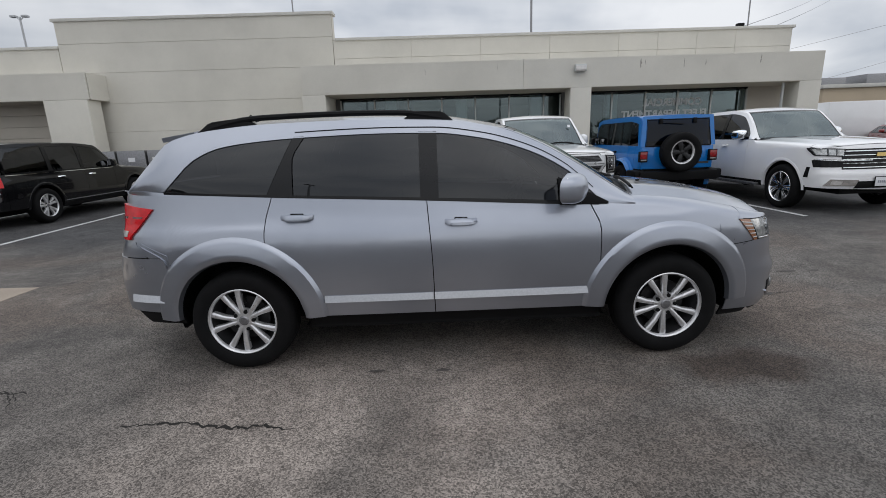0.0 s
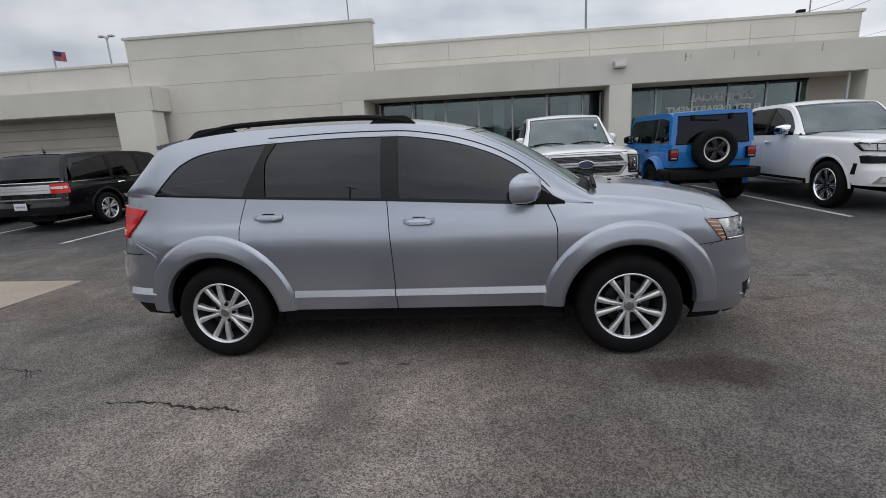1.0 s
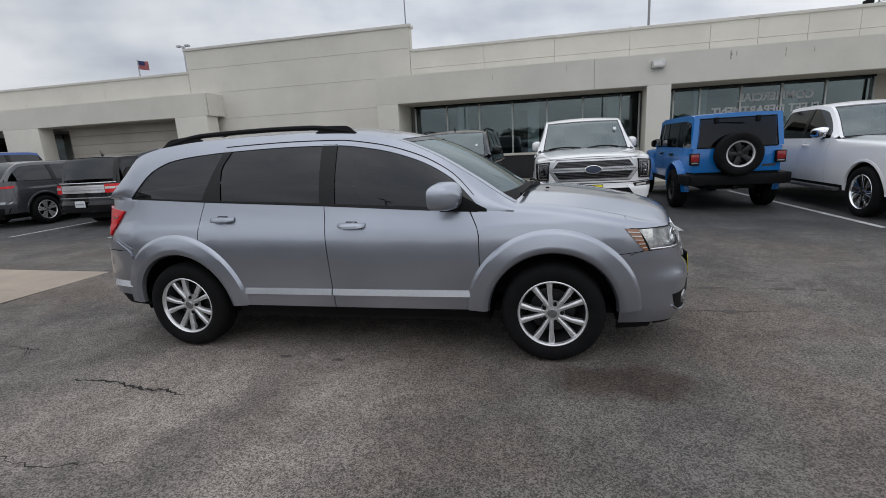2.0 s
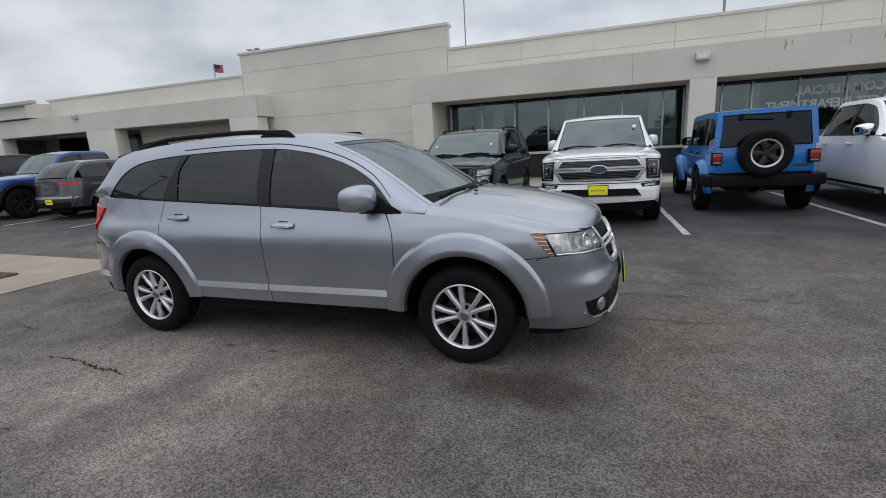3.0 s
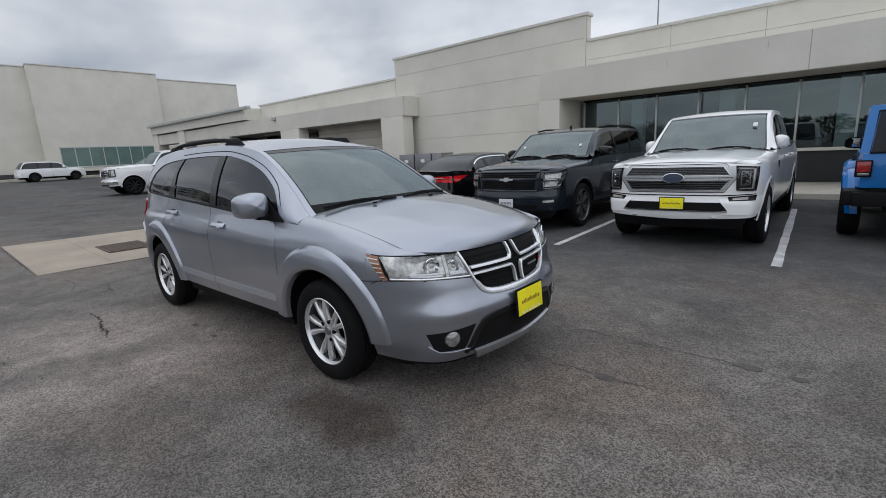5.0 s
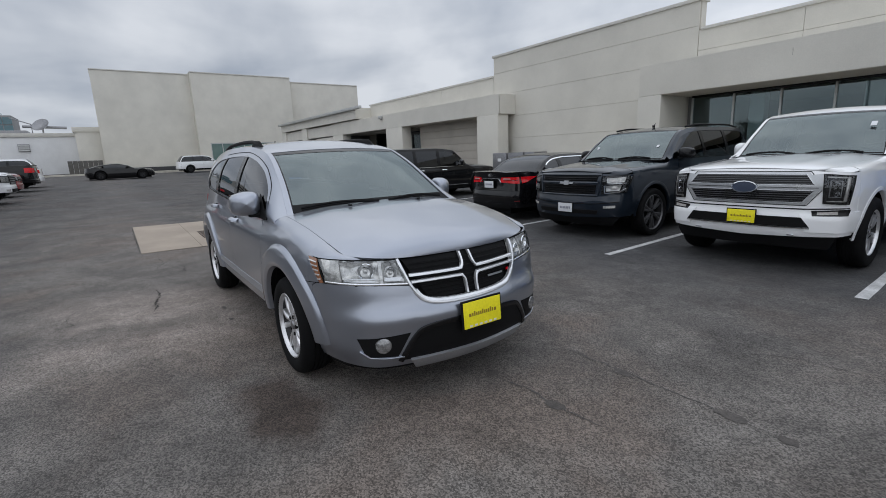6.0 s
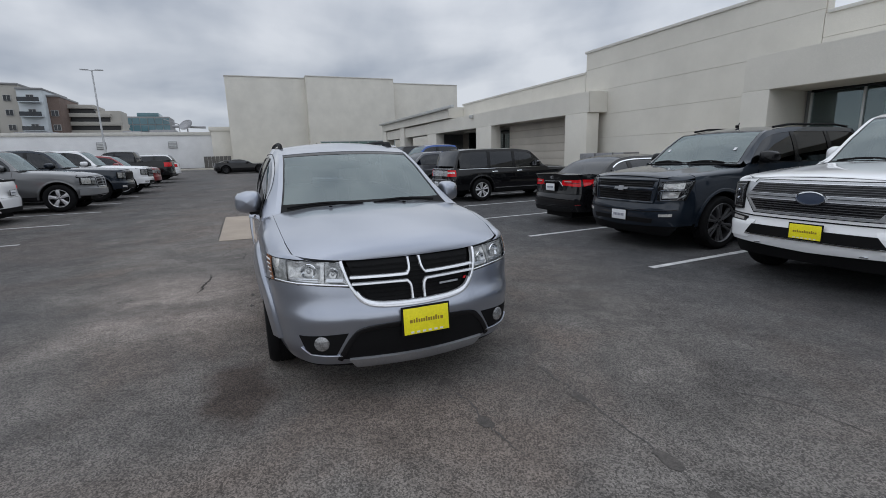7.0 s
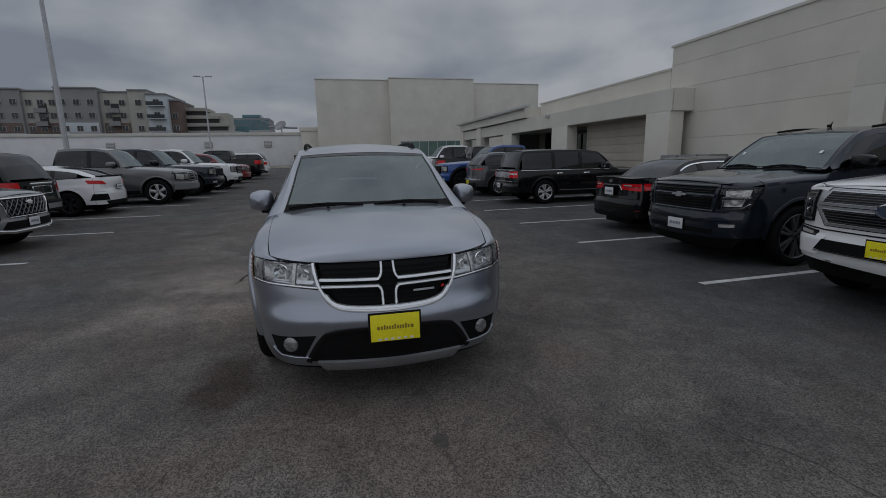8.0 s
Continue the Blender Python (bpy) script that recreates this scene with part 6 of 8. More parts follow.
# ---- the other cars on the lot ----
def make(paint_, L, W, H, wb, fo, R, belt, hood, nose, cab, doors, panes, sill=0.36, k=1.0, roof_in=0.2, deck=None, tail_top=None, arch=None, rim=None, style=(5, 0, 0.05), mat=None, tilt=0.0, **more):
    """The numbers of a car from its main sizes. cab: cowl, screen header, rear header, tail foot."""
    xf, xr = wb / 2, -wb / 2
    x0, x1 = xf + fo, xf + fo - L
    cowl, head, rhead, tail = cab
    zb = lambda x: belt + tilt * (cowl - x)
    roof = [(tail, zb(tail) + 0.005), (lerp(tail, rhead, 0.55), lerp(zb(tail), H, 0.62)), (rhead, H - 0.075), (lerp(rhead, head, 0.25), H - 0.05), (lerp(rhead, head, 0.7), H - 0.048), (head, H - 0.105), (lerp(head, cowl, 0.5), lerp(belt, H, 0.5)), (cowl, belt + 0.005), (cowl + 0.1, belt - 0.06)]
    rz = curve(*roof)
    ya, yb = W - roof_in, W - 0.13
    xs = [lerp(tail + 0.05, cowl - 0.12, i / 14) for i in range(15)]
    s = dict(
        paint=paint_, W=W, xf=xf, xr=xr, R=R, arch=arch or R + 0.07, sill=sill, track=W - 0.01,
        plan=[(x0, 0), (x0 - 0.012 * k, 0.35 * W), (x0 - 0.06 * k, 0.62 * W), (x0 - 0.15 * k, 0.81 * W), (x0 - 0.3 * k, 0.925 * W), (x0 - 0.6, 0.985 * W), (xf - 0.2, W), (0, W), (xr, W), (x1 + 0.55, 0.985 * W), (x1 + 0.24 * k, 0.93 * W), (x1 + 0.09 * k, 0.8 * W), (x1 + 0.02 * k, 0.5 * W), (x1, 0)],
        side=[(0.2, 0.07), (sill, 0.025), (sill + 0.2, 0.0), (belt - 0.4, 0.0), (belt - 0.14, 0.016), (belt - 0.11, 0.03), (belt, 0.05), (belt + 0.2, 0.09)],
        front=more.pop("front_prof", [(0.2, 0.12), (0.34, 0.02), (0.55, 0.0), (0.62, 0.02), (nose - 0.12, 0.03), (nose, 0.08), (nose + 0.1, 0.2), (nose + 0.3, 0.45)]),
        rear=more.pop("rear_prof", [(0.2, 0.1), (0.4, 0.01), (0.6, 0.0), (0.68, 0.03), (belt, 0.07), (belt + 0.25, 0.12)]),
        belt=[(x1 - 0.1, zb(x1)), (tail, zb(tail)), (0, zb(0)), (cowl, belt), (cowl + 0.1, belt - 0.01)],
        top=([(x1 - 0.1, deck - 0.02), (lerp(x1, tail, 0.5), deck), (tail, zb(tail))] if deck else [(x1 - 0.1, zb(x1)), (tail, zb(tail))]) + [(0, zb(0)), (cowl - 0.05, belt), (cowl + 0.15, hood - 0.05), (lerp(cowl, x0, 0.6), lerp(hood, nose, 0.45) - 0.045), (x0 - 0.2, nose - 0.02)],
        roof_z=roof, roof_y=[(tail, W - 0.14 - more.get("rear_taper", 0.0)), (rhead, ya), (head, ya), (cowl, yb)],
        hood_z=[(cowl - 0.1, hood), (cowl + 0.2, hood - 0.004), (lerp(cowl, x0, 0.6), lerp(hood, nose, 0.4)), (x0 - 0.12, nose + 0.015), (x0, nose)],
        hood_y=[(cowl - 0.1, W - 0.125), (lerp(cowl, x0, 0.5), W - 0.15), (x0 - 0.25, W - 0.24), (x0, W - 0.34)],
        hood_front=x0 - 0.07, hood_bow=0.16 * k, hood_crown=0.05, hood_drop=0.02, hood_ridge=0.015, cowl=cowl, cowl_bow=0.1, tail=tail, nose_z=nose,
        doors=doors, bumper_f=x0 - 0.42 * min(1.1, k + 0.15), bumper_r=x1 + 0.3, ndoors=len(doors) - 1,
        bumper_top=[(0, nose + 0.022), (W * 0.35, nose + 0.016), (W * 0.7, nose - 0.008), (W, nose - 0.03)], bumper_low=[(0, sill - 0.06), (W, sill - 0.02)],
        rear_bumper_top=0.66, tail_top=tail_top or zb(x1), rear_bumper_low=sill,
        dlo=(tail + 0.1, cowl - 0.14), header=head, rear_header=rhead, screen_bow=0.12, rear_bow=0.05, roof_crown=0.045, deck=deck,
        dlo_lo=[(tail, zb(tail) + 0.012), (cowl, belt + 0.012)],
        dlo_hi=[(x, max(zb(x) + 0.014, rz(x) - 0.07)) for x in xs],
        panes=panes, flare=(0.05, 0.008, None), cab_bulge=0.025,
        mirror=(cowl - 0.32, belt + 0.07), mirror_size=(0.09, 0.22, 0.18), seat_x=(cowl + rhead) / 2 + 0.35 if L < 5.3 else head - 0.25, seat_z=belt - 0.62,
        wheel=dict(rim=rim or R * 0.66, wide=0.25, style=style, mat=mat), handle_drop=0.13,
    )
    s.update(more)
    s["x0"], s["x1"], s["nose"], s["beltz"] = x0, x1, nose, belt
    return s


def panes3(a, b, c, d, dark=M_TINT, front=M_TINT2):
    """Rear quarter, rear door and front door glass with posts between, from rear a to front d."""
    out = []
    if b - a > 0.15:
        out += [("quarter_glass", a, b - 0.05, dark), ("window_post", b - 0.055, b + 0.055, M_GLOSSBLK)]
    out += [("door_glass", b + 0.05 if b - a > 0.15 else a, c - 0.05, dark), ("window_post", c - 0.055, c + 0.055, M_GLOSSBLK), ("door_glass", c + 0.05, d, front)]
    return out


def oval(B, face, y, z, ry, rz_, out, n=24):
    pts = [B.on(face, y, z, out + 0.012)] + [B.on(face, y + ry * math.cos(2 * math.pi * i / n), z + rz_ * math.sin(2 * math.pi * i / n), out + 0.006) for i in range(n)]
    pts += [B.on(face, y + ry * 1.04 * math.cos(2 * math.pi * i / n), z + rz_ * 1.04 * math.sin(2 * math.pi * i / n), -0.01) for i in range(n)]
    fs = [(0, 1 + i, 1 + (i + 1) % n) for i in range(n)] + [(1 + i, 1 + n + i, 1 + n + (i + 1) % n, 1 + (i + 1) % n) for i in range(n)]
    return Geo().put(pts, fs)


def grille_bars(car, B, z0, z1, w0, w1, n, mat, back=M_PLASTIC, thick=0.016, out=0.014, label=""):
    g = part("grille", quad(B, "front", [(-w0, z0), (w0, z0), (w1, z1), (-w1, z1)], 0.002, 16, 5, 1, 0.01), back, car, label)
    for i in range(n):
        t = (i + 0.5) / n
        z, w = lerp(z0, z1, t), lerp(w0, w1, t) - 0.01
        part("grille_bar", strip(B, "front", [(-w, z), (w, z)], thick, out, 1, 14), mat, g)
    return g


def yel(car, x, y, z, facing=1, w=0.3, h=0.15):
    return plate_box(car, x, y, z, w, h, M_YELLOW, facing, ink=M_GREYINK, name="dealer_plate", label="yellow dealer card in a black frame")


def at(xc, yfront, S, facing):
    """The pose of a car whose near end stands at yfront; facing -1: nose to the aisle of the shop row (towards -y)."""
    if facing < 0:
        return pose(xc, yfront + S["x0"], ground_z(xc, yfront + 2), 0, 0, -90)
    return pose(xc, yfront - S["x1"], ground_z(xc, yfront + 2), 0, 0, 90)


ROW = "cars parked before the shop"
# white pickup with a broad chrome grille
S = make(M_WHITE, 5.9, 1.01, 1.96, 3.7, 0.97, 0.415, 1.29, 1.27, 1.17, (0.98, 0.25, -1.0, -1.22), [0.82, -0.12, -1.12], panes3(-1.12, -1.12, -0.12, 0.8, M_TINT, M_TINT2), sill=0.48, k=0.75, roof_in=0.24, deck=1.36, tail_top=1.36, style=(6, 8, 0.03), rim=0.27, mirror_size=(0.08, 0.19, 0.21), mirror_in=0.06, rocker_mat=M_PLASTIC, category="pickup truck",
         front_prof=[(0.2, 0.12), (0.42, 0.03), (0.5, 0.0), (0.66, 0.0), (0.7, 0.03), (1.0, 0.035), (1.12, 0.06), (1.19, 0.1), (1.3, 0.22), (1.5, 0.5)])
S["bed"] = True; S["deck_mat"] = M_PLASTIC
car, B, _ = build_car("pickup_truck", "white pickup truck with chrome-framed grille, nose to the aisle", at(2.2, 4.33, S, -1), S, ROW)
g = part("grille", quad(B, "front", [(-0.6, 0.8), (0.6, 0.8), (0.735, 0.985), (-0.735, 0.985)], 0.012, 20, 5, 1, 0.02), M_GRILLE, car, "satin silver grille frame with two dark barred fields")
part("grille_top", quad(B, "front", [(-0.735, 0.985), (0.735, 0.985), (0.61, 1.15), (-0.61, 1.15)], 0.012, 20, 5, 1, 0.02), M_GRILLE, g)
for c in ([(-0.565, 0.822), (0.565, 0.822), (0.665, 0.952), (-0.665, 0.952)], [(-0.665, 1.015), (0.665, 1.015), (0.585, 1.13), (-0.585, 1.13)]):
    part("grille_field", quad(B, "front", c, 0.016, 20, 3, 1, 0.004), M_GLOSSBLK, g)
    for k in range(5):
        t = (k + 0.6) / 5.2
        z, w = lerp(c[0][1], c[2][1], t), lerp(c[1][0], c[2][0], t) - 0.012
        part("grille_bar", strip(B, "front", [(-w, z), (w, z)], 0.009, 0.022, 1, 14), M_GALLOY, g)
    part("field_rim", strip(B, "front", c, 0.012, 0.022, 1, 8, True), M_CHROMET, g)
part("grille_gap", strip(B, "front", [(-0.61, 0.79), (0.61, 0.79), (0.75, 0.985), (0.62, 1.16), (-0.62, 1.16), (-0.75, 0.985)], 0.008, 0.006, 1, 8, True), M_GLOSSBLK, g)
part("grille_groove", strip(B, "front", [(-0.7, 0.984), (0.7, 0.984)], 0.01, 0.0145, 1, 14), M_GLOSSBLK, g)
part("maker_mark", oval(B, "front", 0, 0.985, 0.13, 0.062, 0.03), surface("badge_blue", (0.05, 0.065, 0.1), 0.35, 0.0, var=0.1, spec=0.3), g, "plain dark blue oval badge")
part("mark_rim", strip(B, "front", [(0.135 * math.cos(a * math.pi / 8), 0.985 + 0.066 * math.sin(a * math.pi / 8)) for a in range(16)], 0.022, 0.045, 1, 2, True), M_CHROME, g)
for s in (1, -1):
    h = lamp(car, B, "front", [(s * 0.925, 0.81), (s * 0.75, 0.82), (s * 0.735, 1.13), (s * 0.945, 1.11)], 0.008, M_GLOSSBLK, cells=0)
    part("lamp_bowl", quad(B, "front", [(s * 0.91, 0.825), (s * 0.765, 0.835), (s * 0.75, 1.11), (s * 0.93, 1.095)], -0.02, 6, 6, 1, 0), M_PLASTIC, h)
    part("light_guide", strip(B, "front", [(s * 0.765, 1.1), (s * 0.925, 1.09), (s * 0.91, 0.84), (s * 0.775, 0.84)], 0.018, 0.012, 1, 5), M_CLEARLENS, h)
    part("lamp_housing", strip(B, "front", [(s * 0.795, 1.06), (s * 0.885, 1.055), (s * 0.88, 0.885), (s * 0.79, 0.885)], 0.012, 0.008, 1, 5, True), M_STEEL, h)
    for z in (1.02, 0.925):
        part("projector", Geo().lathe([(0, 0.03), (0.022, 0.02), (0.034, 0.0)], 16), M_HEADLENS, h, m=Matrix.Translation(B.on("front", s * 0.84, z, 0.002)) @ pose(0, 0, 0, 0, 90, s * 15))
    part("lamp_arm", quad(B, "front", [(s * 0.735, 0.955), (s * 0.6, 0.955), (s * 0.6, 1.12), (s * 0.735, 1.135)], 0.007, 4, 4, 1, 0.006), M_GRILLE, h)
    part("bumper_end", quad(B, "front", [(s * 0.97, 0.5), (s * 0.62, 0.5), (s * 0.56, 0.7), (s * 0.98, 0.72)], 0.012, 12, 6, 1, 0.03), M_WHITE, car)
    f = part("fog_lamp", quad(B, "front", [(s * 0.93, 0.685), (s * 0.67, 0.68), (s * 0.66, 0.735), (s * 0.94, 0.755)], 0.018, 8, 3, 1, 0.015), M_GLOSSBLK, car)
    part("fog_lens", quad(B, "front", [(s * 0.87, 0.7), (s * 0.71, 0.694), (s * 0.71, 0.722), (s * 0.87, 0.735)], 0.024, 6, 2, 1, 0.006), M_CLEARLENS, f)
    part("tow_hook", Geo().box(-0.05, 0.01, -0.035, 0.035, -0.008, 0.008, 0.006), M_CHROME, car, m=pose(S["x0"] - 0.03, s * 0.5, 0.46))
    part("wing_vent", quad(B, "side", [(0.9, 1.02), (1.02, 1.02), (1.02, 1.12), (0.88, 1.12)], 0.006, 4, 4, s, 0.008), M_GLOSSBLK, car)
part("bumper_intake", quad(B, "front", [(-0.66, 0.55), (0.66, 0.55), (0.58, 0.66), (-0.58, 0.66)], 0.016, 16, 3, 1, 0.01), M_PLASTIC, car)
part("bumper_shelf", strip(B, "front", [(-0.94, 0.765), (-0.6, 0.75), (0.6, 0.75), (0.94, 0.765)], 0.014, 0.006, 1, 10), M_PLASTIC, car)
part("lower_lip", strip(B, "front", [(-0.66, 0.54), (0.66, 0.54)], 0.014, 0.024, 1, 16), M_CHROME, car)
part("air_dam", quad(B, "front", [(-0.85, 0.3), (0.85, 0.3), (0.93, 0.49), (-0.93, 0.49)], -0.02, 16, 3, 1, 0.02), M_PLASTIC, car)
yel(car, S["x0"] + 0.022, 0, 0.64)
wipers(car, lambda q, up: Vector((1.01 - up * 1.1 + 0.12 * (1 - q * q), q * 0.85, 1.3 + up * 1.0)), (-0.1, 0.75), (-0.85, 0.05))
part("windscreen_sticker", Geo().box(-0.004, 0.004, -0.03, 0.03, -0.035, 0.035), M_PLATE, car, m=pose(0.66, 0.62, 1.68, 0, -42, 0), smooth=False)

# slate grey large SUV with black grille
S = make(M_SLATE, 5.18, 1.02, 1.88, 2.95, 1.05, 0.405, 1.27, 1.22, 1.1, (0.98, 0.25, -2.0, -2.45), [0.72, -0.28, -1.22], panes3(-2.3, -1.2, -0.28, 0.8, M_TINT, M_TINT), sill=0.42, k=1.0, roof_in=0.24, style=(6, 9, 0.024), rim=0.3, mat=M_GALLOY, mirror_mat=M_GLOSSBLK, category="SUV",
         front_prof=[(0.2, 0.12), (0.36, 0.03), (0.5, 0.0), (0.66, 0.01), (0.72, 0.03), (1.0, 0.05), (1.1, 0.1), (1.25, 0.24), (1.5, 0.5)])
car, B, _ = build_car("suv", "slate grey large SUV with black barred grille, nose to the aisle", at(-0.69, 4.6, S, -1), S, ROW)
g = grille_bars(car, B, 0.76, 0.915, 0.55, 0.57, 4, M_GLOSSBLK, M_PLASTIC, 0.02, 0.018, "black barred grille in two fields")
for z in (0.995, 1.03):
    part("grille_bar", strip(B, "front", [(-0.58, z), (0.58, z)], 0.018, 0.018, 1, 14), M_GLOSSBLK, g)
part("upper_field", quad(B, "front", [(-0.57, 0.97), (0.57, 0.97), (0.6, 1.055), (-0.6, 1.055)], 0.003, 16, 3, 1, 0.008), M_PLASTIC, g)
part("grille_frame", strip(B, "front", [(-0.6, 0.74), (0.6, 0.74), (0.65, 1.08), (-0.65, 1.08)], 0.034, 0.026, 1, 8, True), M_SLATE, g)
part("centre_bar", strip(B, "front", [(-0.6, 0.942), (0.6, 0.942)], 0.036, 0.024, 1, 14), M_SLATE, g)
part("maker_mark", quad(B, "front", [(-0.15, 0.925), (0.13, 0.925), (0.15, 0.96), (-0.13, 0.96)], 0.036, 4, 2, 1, 0.012), M_SILVERTRIM, g, "plain bright badge")
part("maker_mark", quad(B, "front", [(-0.055, 0.905), (0.045, 0.905), (0.055, 0.98), (-0.045, 0.98)], 0.038, 3, 2, 1, 0.012), M_SILVERTRIM, g)
for s in (1, -1):
    h = lamp(car, B, "front", [(s * 0.95, 0.79), (s * 0.665, 0.77), (s * 0.67, 1.05), (s * 0.985, 1.06)], 0.008, M_GLOSSBLK, cells=0)
    part("reflector", quad(B, "front", [(s * 0.9, 0.82), (s * 0.73, 0.81), (s * 0.73, 0.9), (s * 0.92, 0.91)], 0.014, 6, 5, 1, 0.008, -0.006), M_REFLECT, h)
    part("reflector", quad(B, "front", [(s * 0.94, 0.955), (s * 0.74, 0.945), (s * 0.74, 1.02), (s * 0.95, 1.035)], 0.014, 6, 5, 1, 0.008, -0.006), M_REFLECT, h)
    part("projector", oval(B, "front", s * 0.82, 0.985, 0.045, 0.036, 0.016), M_CLEARLENS, h)
    part("projector", oval(B, "front", s * 0.84, 0.865, 0.045, 0.034, 0.016), M_CLEARLENS, h)
    part("light_strip", strip(B, "front", [(s * 0.71, 0.93), (s * 0.95, 0.94)], 0.014, 0.02, 1, 5), M_CHROME, h)
    part("light_strip", strip(B, "front", [(s * 0.715, 0.9), (s * 0.71, 0.78), (s * 0.9, 0.795), (s * 0.945, 0.86)], 0.018, 0.022, 1, 5), M_CHROME, h)
    part("fog_lamp", quad(B, "front", [(s * 0.86, 0.545), (s * 0.7, 0.535), (s * 0.7, 0.575), (s * 0.86, 0.585)], 0.01, 6, 3, 1, 0.012), M_REFLECT, car)
for s in (1, -1):
    part("roof_rail", Geo().tube([(lerp(-2.0, 0.05, k / 12), s * 0.72, 1.835 + 0.045 * min(1, 5 * k / 12, 5 * (1 - k / 12))) for k in range(13)], 0.018, 8), M_PLASTIC, car)
part("air_dam", quad(B, "front", [(-0.84, 0.24), (0.84, 0.24), (0.93, 0.385), (-0.93, 0.385)], -0.012, 16, 4, 1, 0.02), M_PLASTIC, car)
part("bumper_split", strip(B, "front", [(-0.9, 0.64), (-0.5, 0.6), (0.5, 0.6), (0.9, 0.64)], 0.012, 0.004, 1, 8), M_PLASTIC, car)
part("bumper_intake", quad(B, "front", [(-0.6, 0.43), (0.6, 0.43), (0.62, 0.5), (-0.62, 0.5)], 0.006, 16, 3, 1, 0.01), M_PLASTIC, car)
plate_box(car, S["x0"] + 0.014, 0.0, 0.52, 0.3, 0.15, M_PLATE, 1, ink=M_GREYINK, label="white number plate with grey bars")
part("roof_aerial", Geo().box(-0.05, 0.03, -0.013, 0.013, 0, 0.05, 0.012).tube([(-0.03, 0, 0.03), (-0.07, 0, 0.09)], [0.012, 0.006], 6), M_GLOSSBLK, car, m=pose(-0.1, 0, 1.865))
for y in (-0.6, 0.6):
    part("windscreen_sticker", Geo().box(-0.004, 0.004, -0.022, 0.022, -0.03, 0.03), M_PLATE, car, m=pose(0.78, y * 1.05, 1.5, 0, -48, 0), smooth=False)
wipers(car, lambda q, up: Vector((1.0 - up + 0.12 * (1 - q * q), q * 0.85, 1.275 + up * 1.0)), (-0.1, 0.75), (-0.85, 0.05))

# pearl white pickup with black grille
S = make(M_PEARL, 5.88, 1.03, 1.93, 3.74, 0.98, 0.41, 1.27, 1.25, 1.15, (0.92, 0.3, -1.05, -1.3), [0.8, -0.15, -1.15], panes3(-1.15, -1.15, -0.15, 0.78, M_TINT, M_TINT), sill=0.47, k=0.85, roof_in=0.24, deck=1.38, tail_top=1.38, style=(7, 8, 0.026), rim=0.28, mat=M_CHROME, mirror_mat=M_CHROME, mirror_size=(0.09, 0.24, 0.2), mirror_in=0.06, rocker_mat=M_PLASTIC, category="pickup truck",
         front_prof=[(0.2, 0.12), (0.42, 0.03), (0.5, 0.0), (0.7, 0.0), (0.74, 0.03), (1.0, 0.05), (1.15, 0.1), (1.3, 0.24), (1.5, 0.5)])
S["bed"] = True; S["deck_mat"] = M_PLASTIC
car, B, _ = build_car("pickup_truck", "pearl white pickup truck with black chrome-barred grille, nose to the aisle", at(7.42, 3.86, S, -1), S, ROW)
g = grille_bars(car, B, 0.76, 1.1, 0.66, 0.7, 5, M_CHROME, M_GLOSSBLK, 0.02, 0.02, "black grille with chrome bars")
part("maker_mark", quad(B, "front", [(-0.16, 0.97), (0.16, 0.97), (0.15, 1.03), (-0.15, 1.03)], 0.036, 4, 2, 1, 0.012), surface("brass", (0.55, 0.4, 0.16), 0.25, 0.9, var=0.1), g, "plain gold-toned badge")
for s in (1, -1):
    lamp(car, B, "front", [(s * 0.97, 1.0), (s * 0.66, 0.98), (s * 0.64, 1.1), (s * 1.0, 1.12)], 0.01, M_REFLECT, cells=3)
    part("lamp_trim", quad(B, "front", [(s * 0.97, 0.8), (s * 0.66, 0.8), (s * 0.66, 0.9), (s * 0.98, 0.92)], 0.006, 8, 4, 1, 0.012), M_GLOSSBLK, car)
    part("chrome_blade", strip(B, "front", [(s * 0.97, 0.93), (s * 0.66, 0.915), (s * 0.2, 0.915)], 0.026, 0.02, 1, 8), M_CHROME, car)
    part("bumper_vent", quad(B, "side", [(S["x0"] - 0.46, 0.62), (S["x0"] - 0.38, 0.62), (S["x0"] - 0.36, 0.8), (S["x0"] - 0.42, 0.8)], 0.006, 4, 4, s, 0.012), M_PLASTIC, car)
    f = part("fog_lamp", quad(B, "front", [(s * 0.88, 0.49), (s * 0.45, 0.48), (s * 0.4, 0.585), (s * 0.8, 0.6)], 0.014, 8, 3, 1, 0.015), M_CHROME, car)
    part("fog_lens", quad(B, "front", [(s * 0.8, 0.51), (s * 0.66, 0.505), (s * 0.64, 0.565), (s * 0.78, 0.575)], 0.02, 5, 3, 1, 0.008), M_CLEARLENS, f)
    part("running_board", Geo().box(-1.2, 1.25, s * 0.98 - 0.09, s * 0.98 + 0.09, 0.36, 0.42, 0.02), M_STEEL, car)
part("bumper_intake", quad(B, "front", [(-0.45, 0.44), (0.45, 0.44), (0.4, 0.56), (-0.4, 0.56)], 0.008, 12, 3, 1, 0.01), M_PLASTIC, car)
plate_box(car, S["x0"] + 0.03, 0.0, 0.55, 0.3, 0.15, M_PLATE, 1, ink=M_GREYINK, label="white number plate with grey bars")

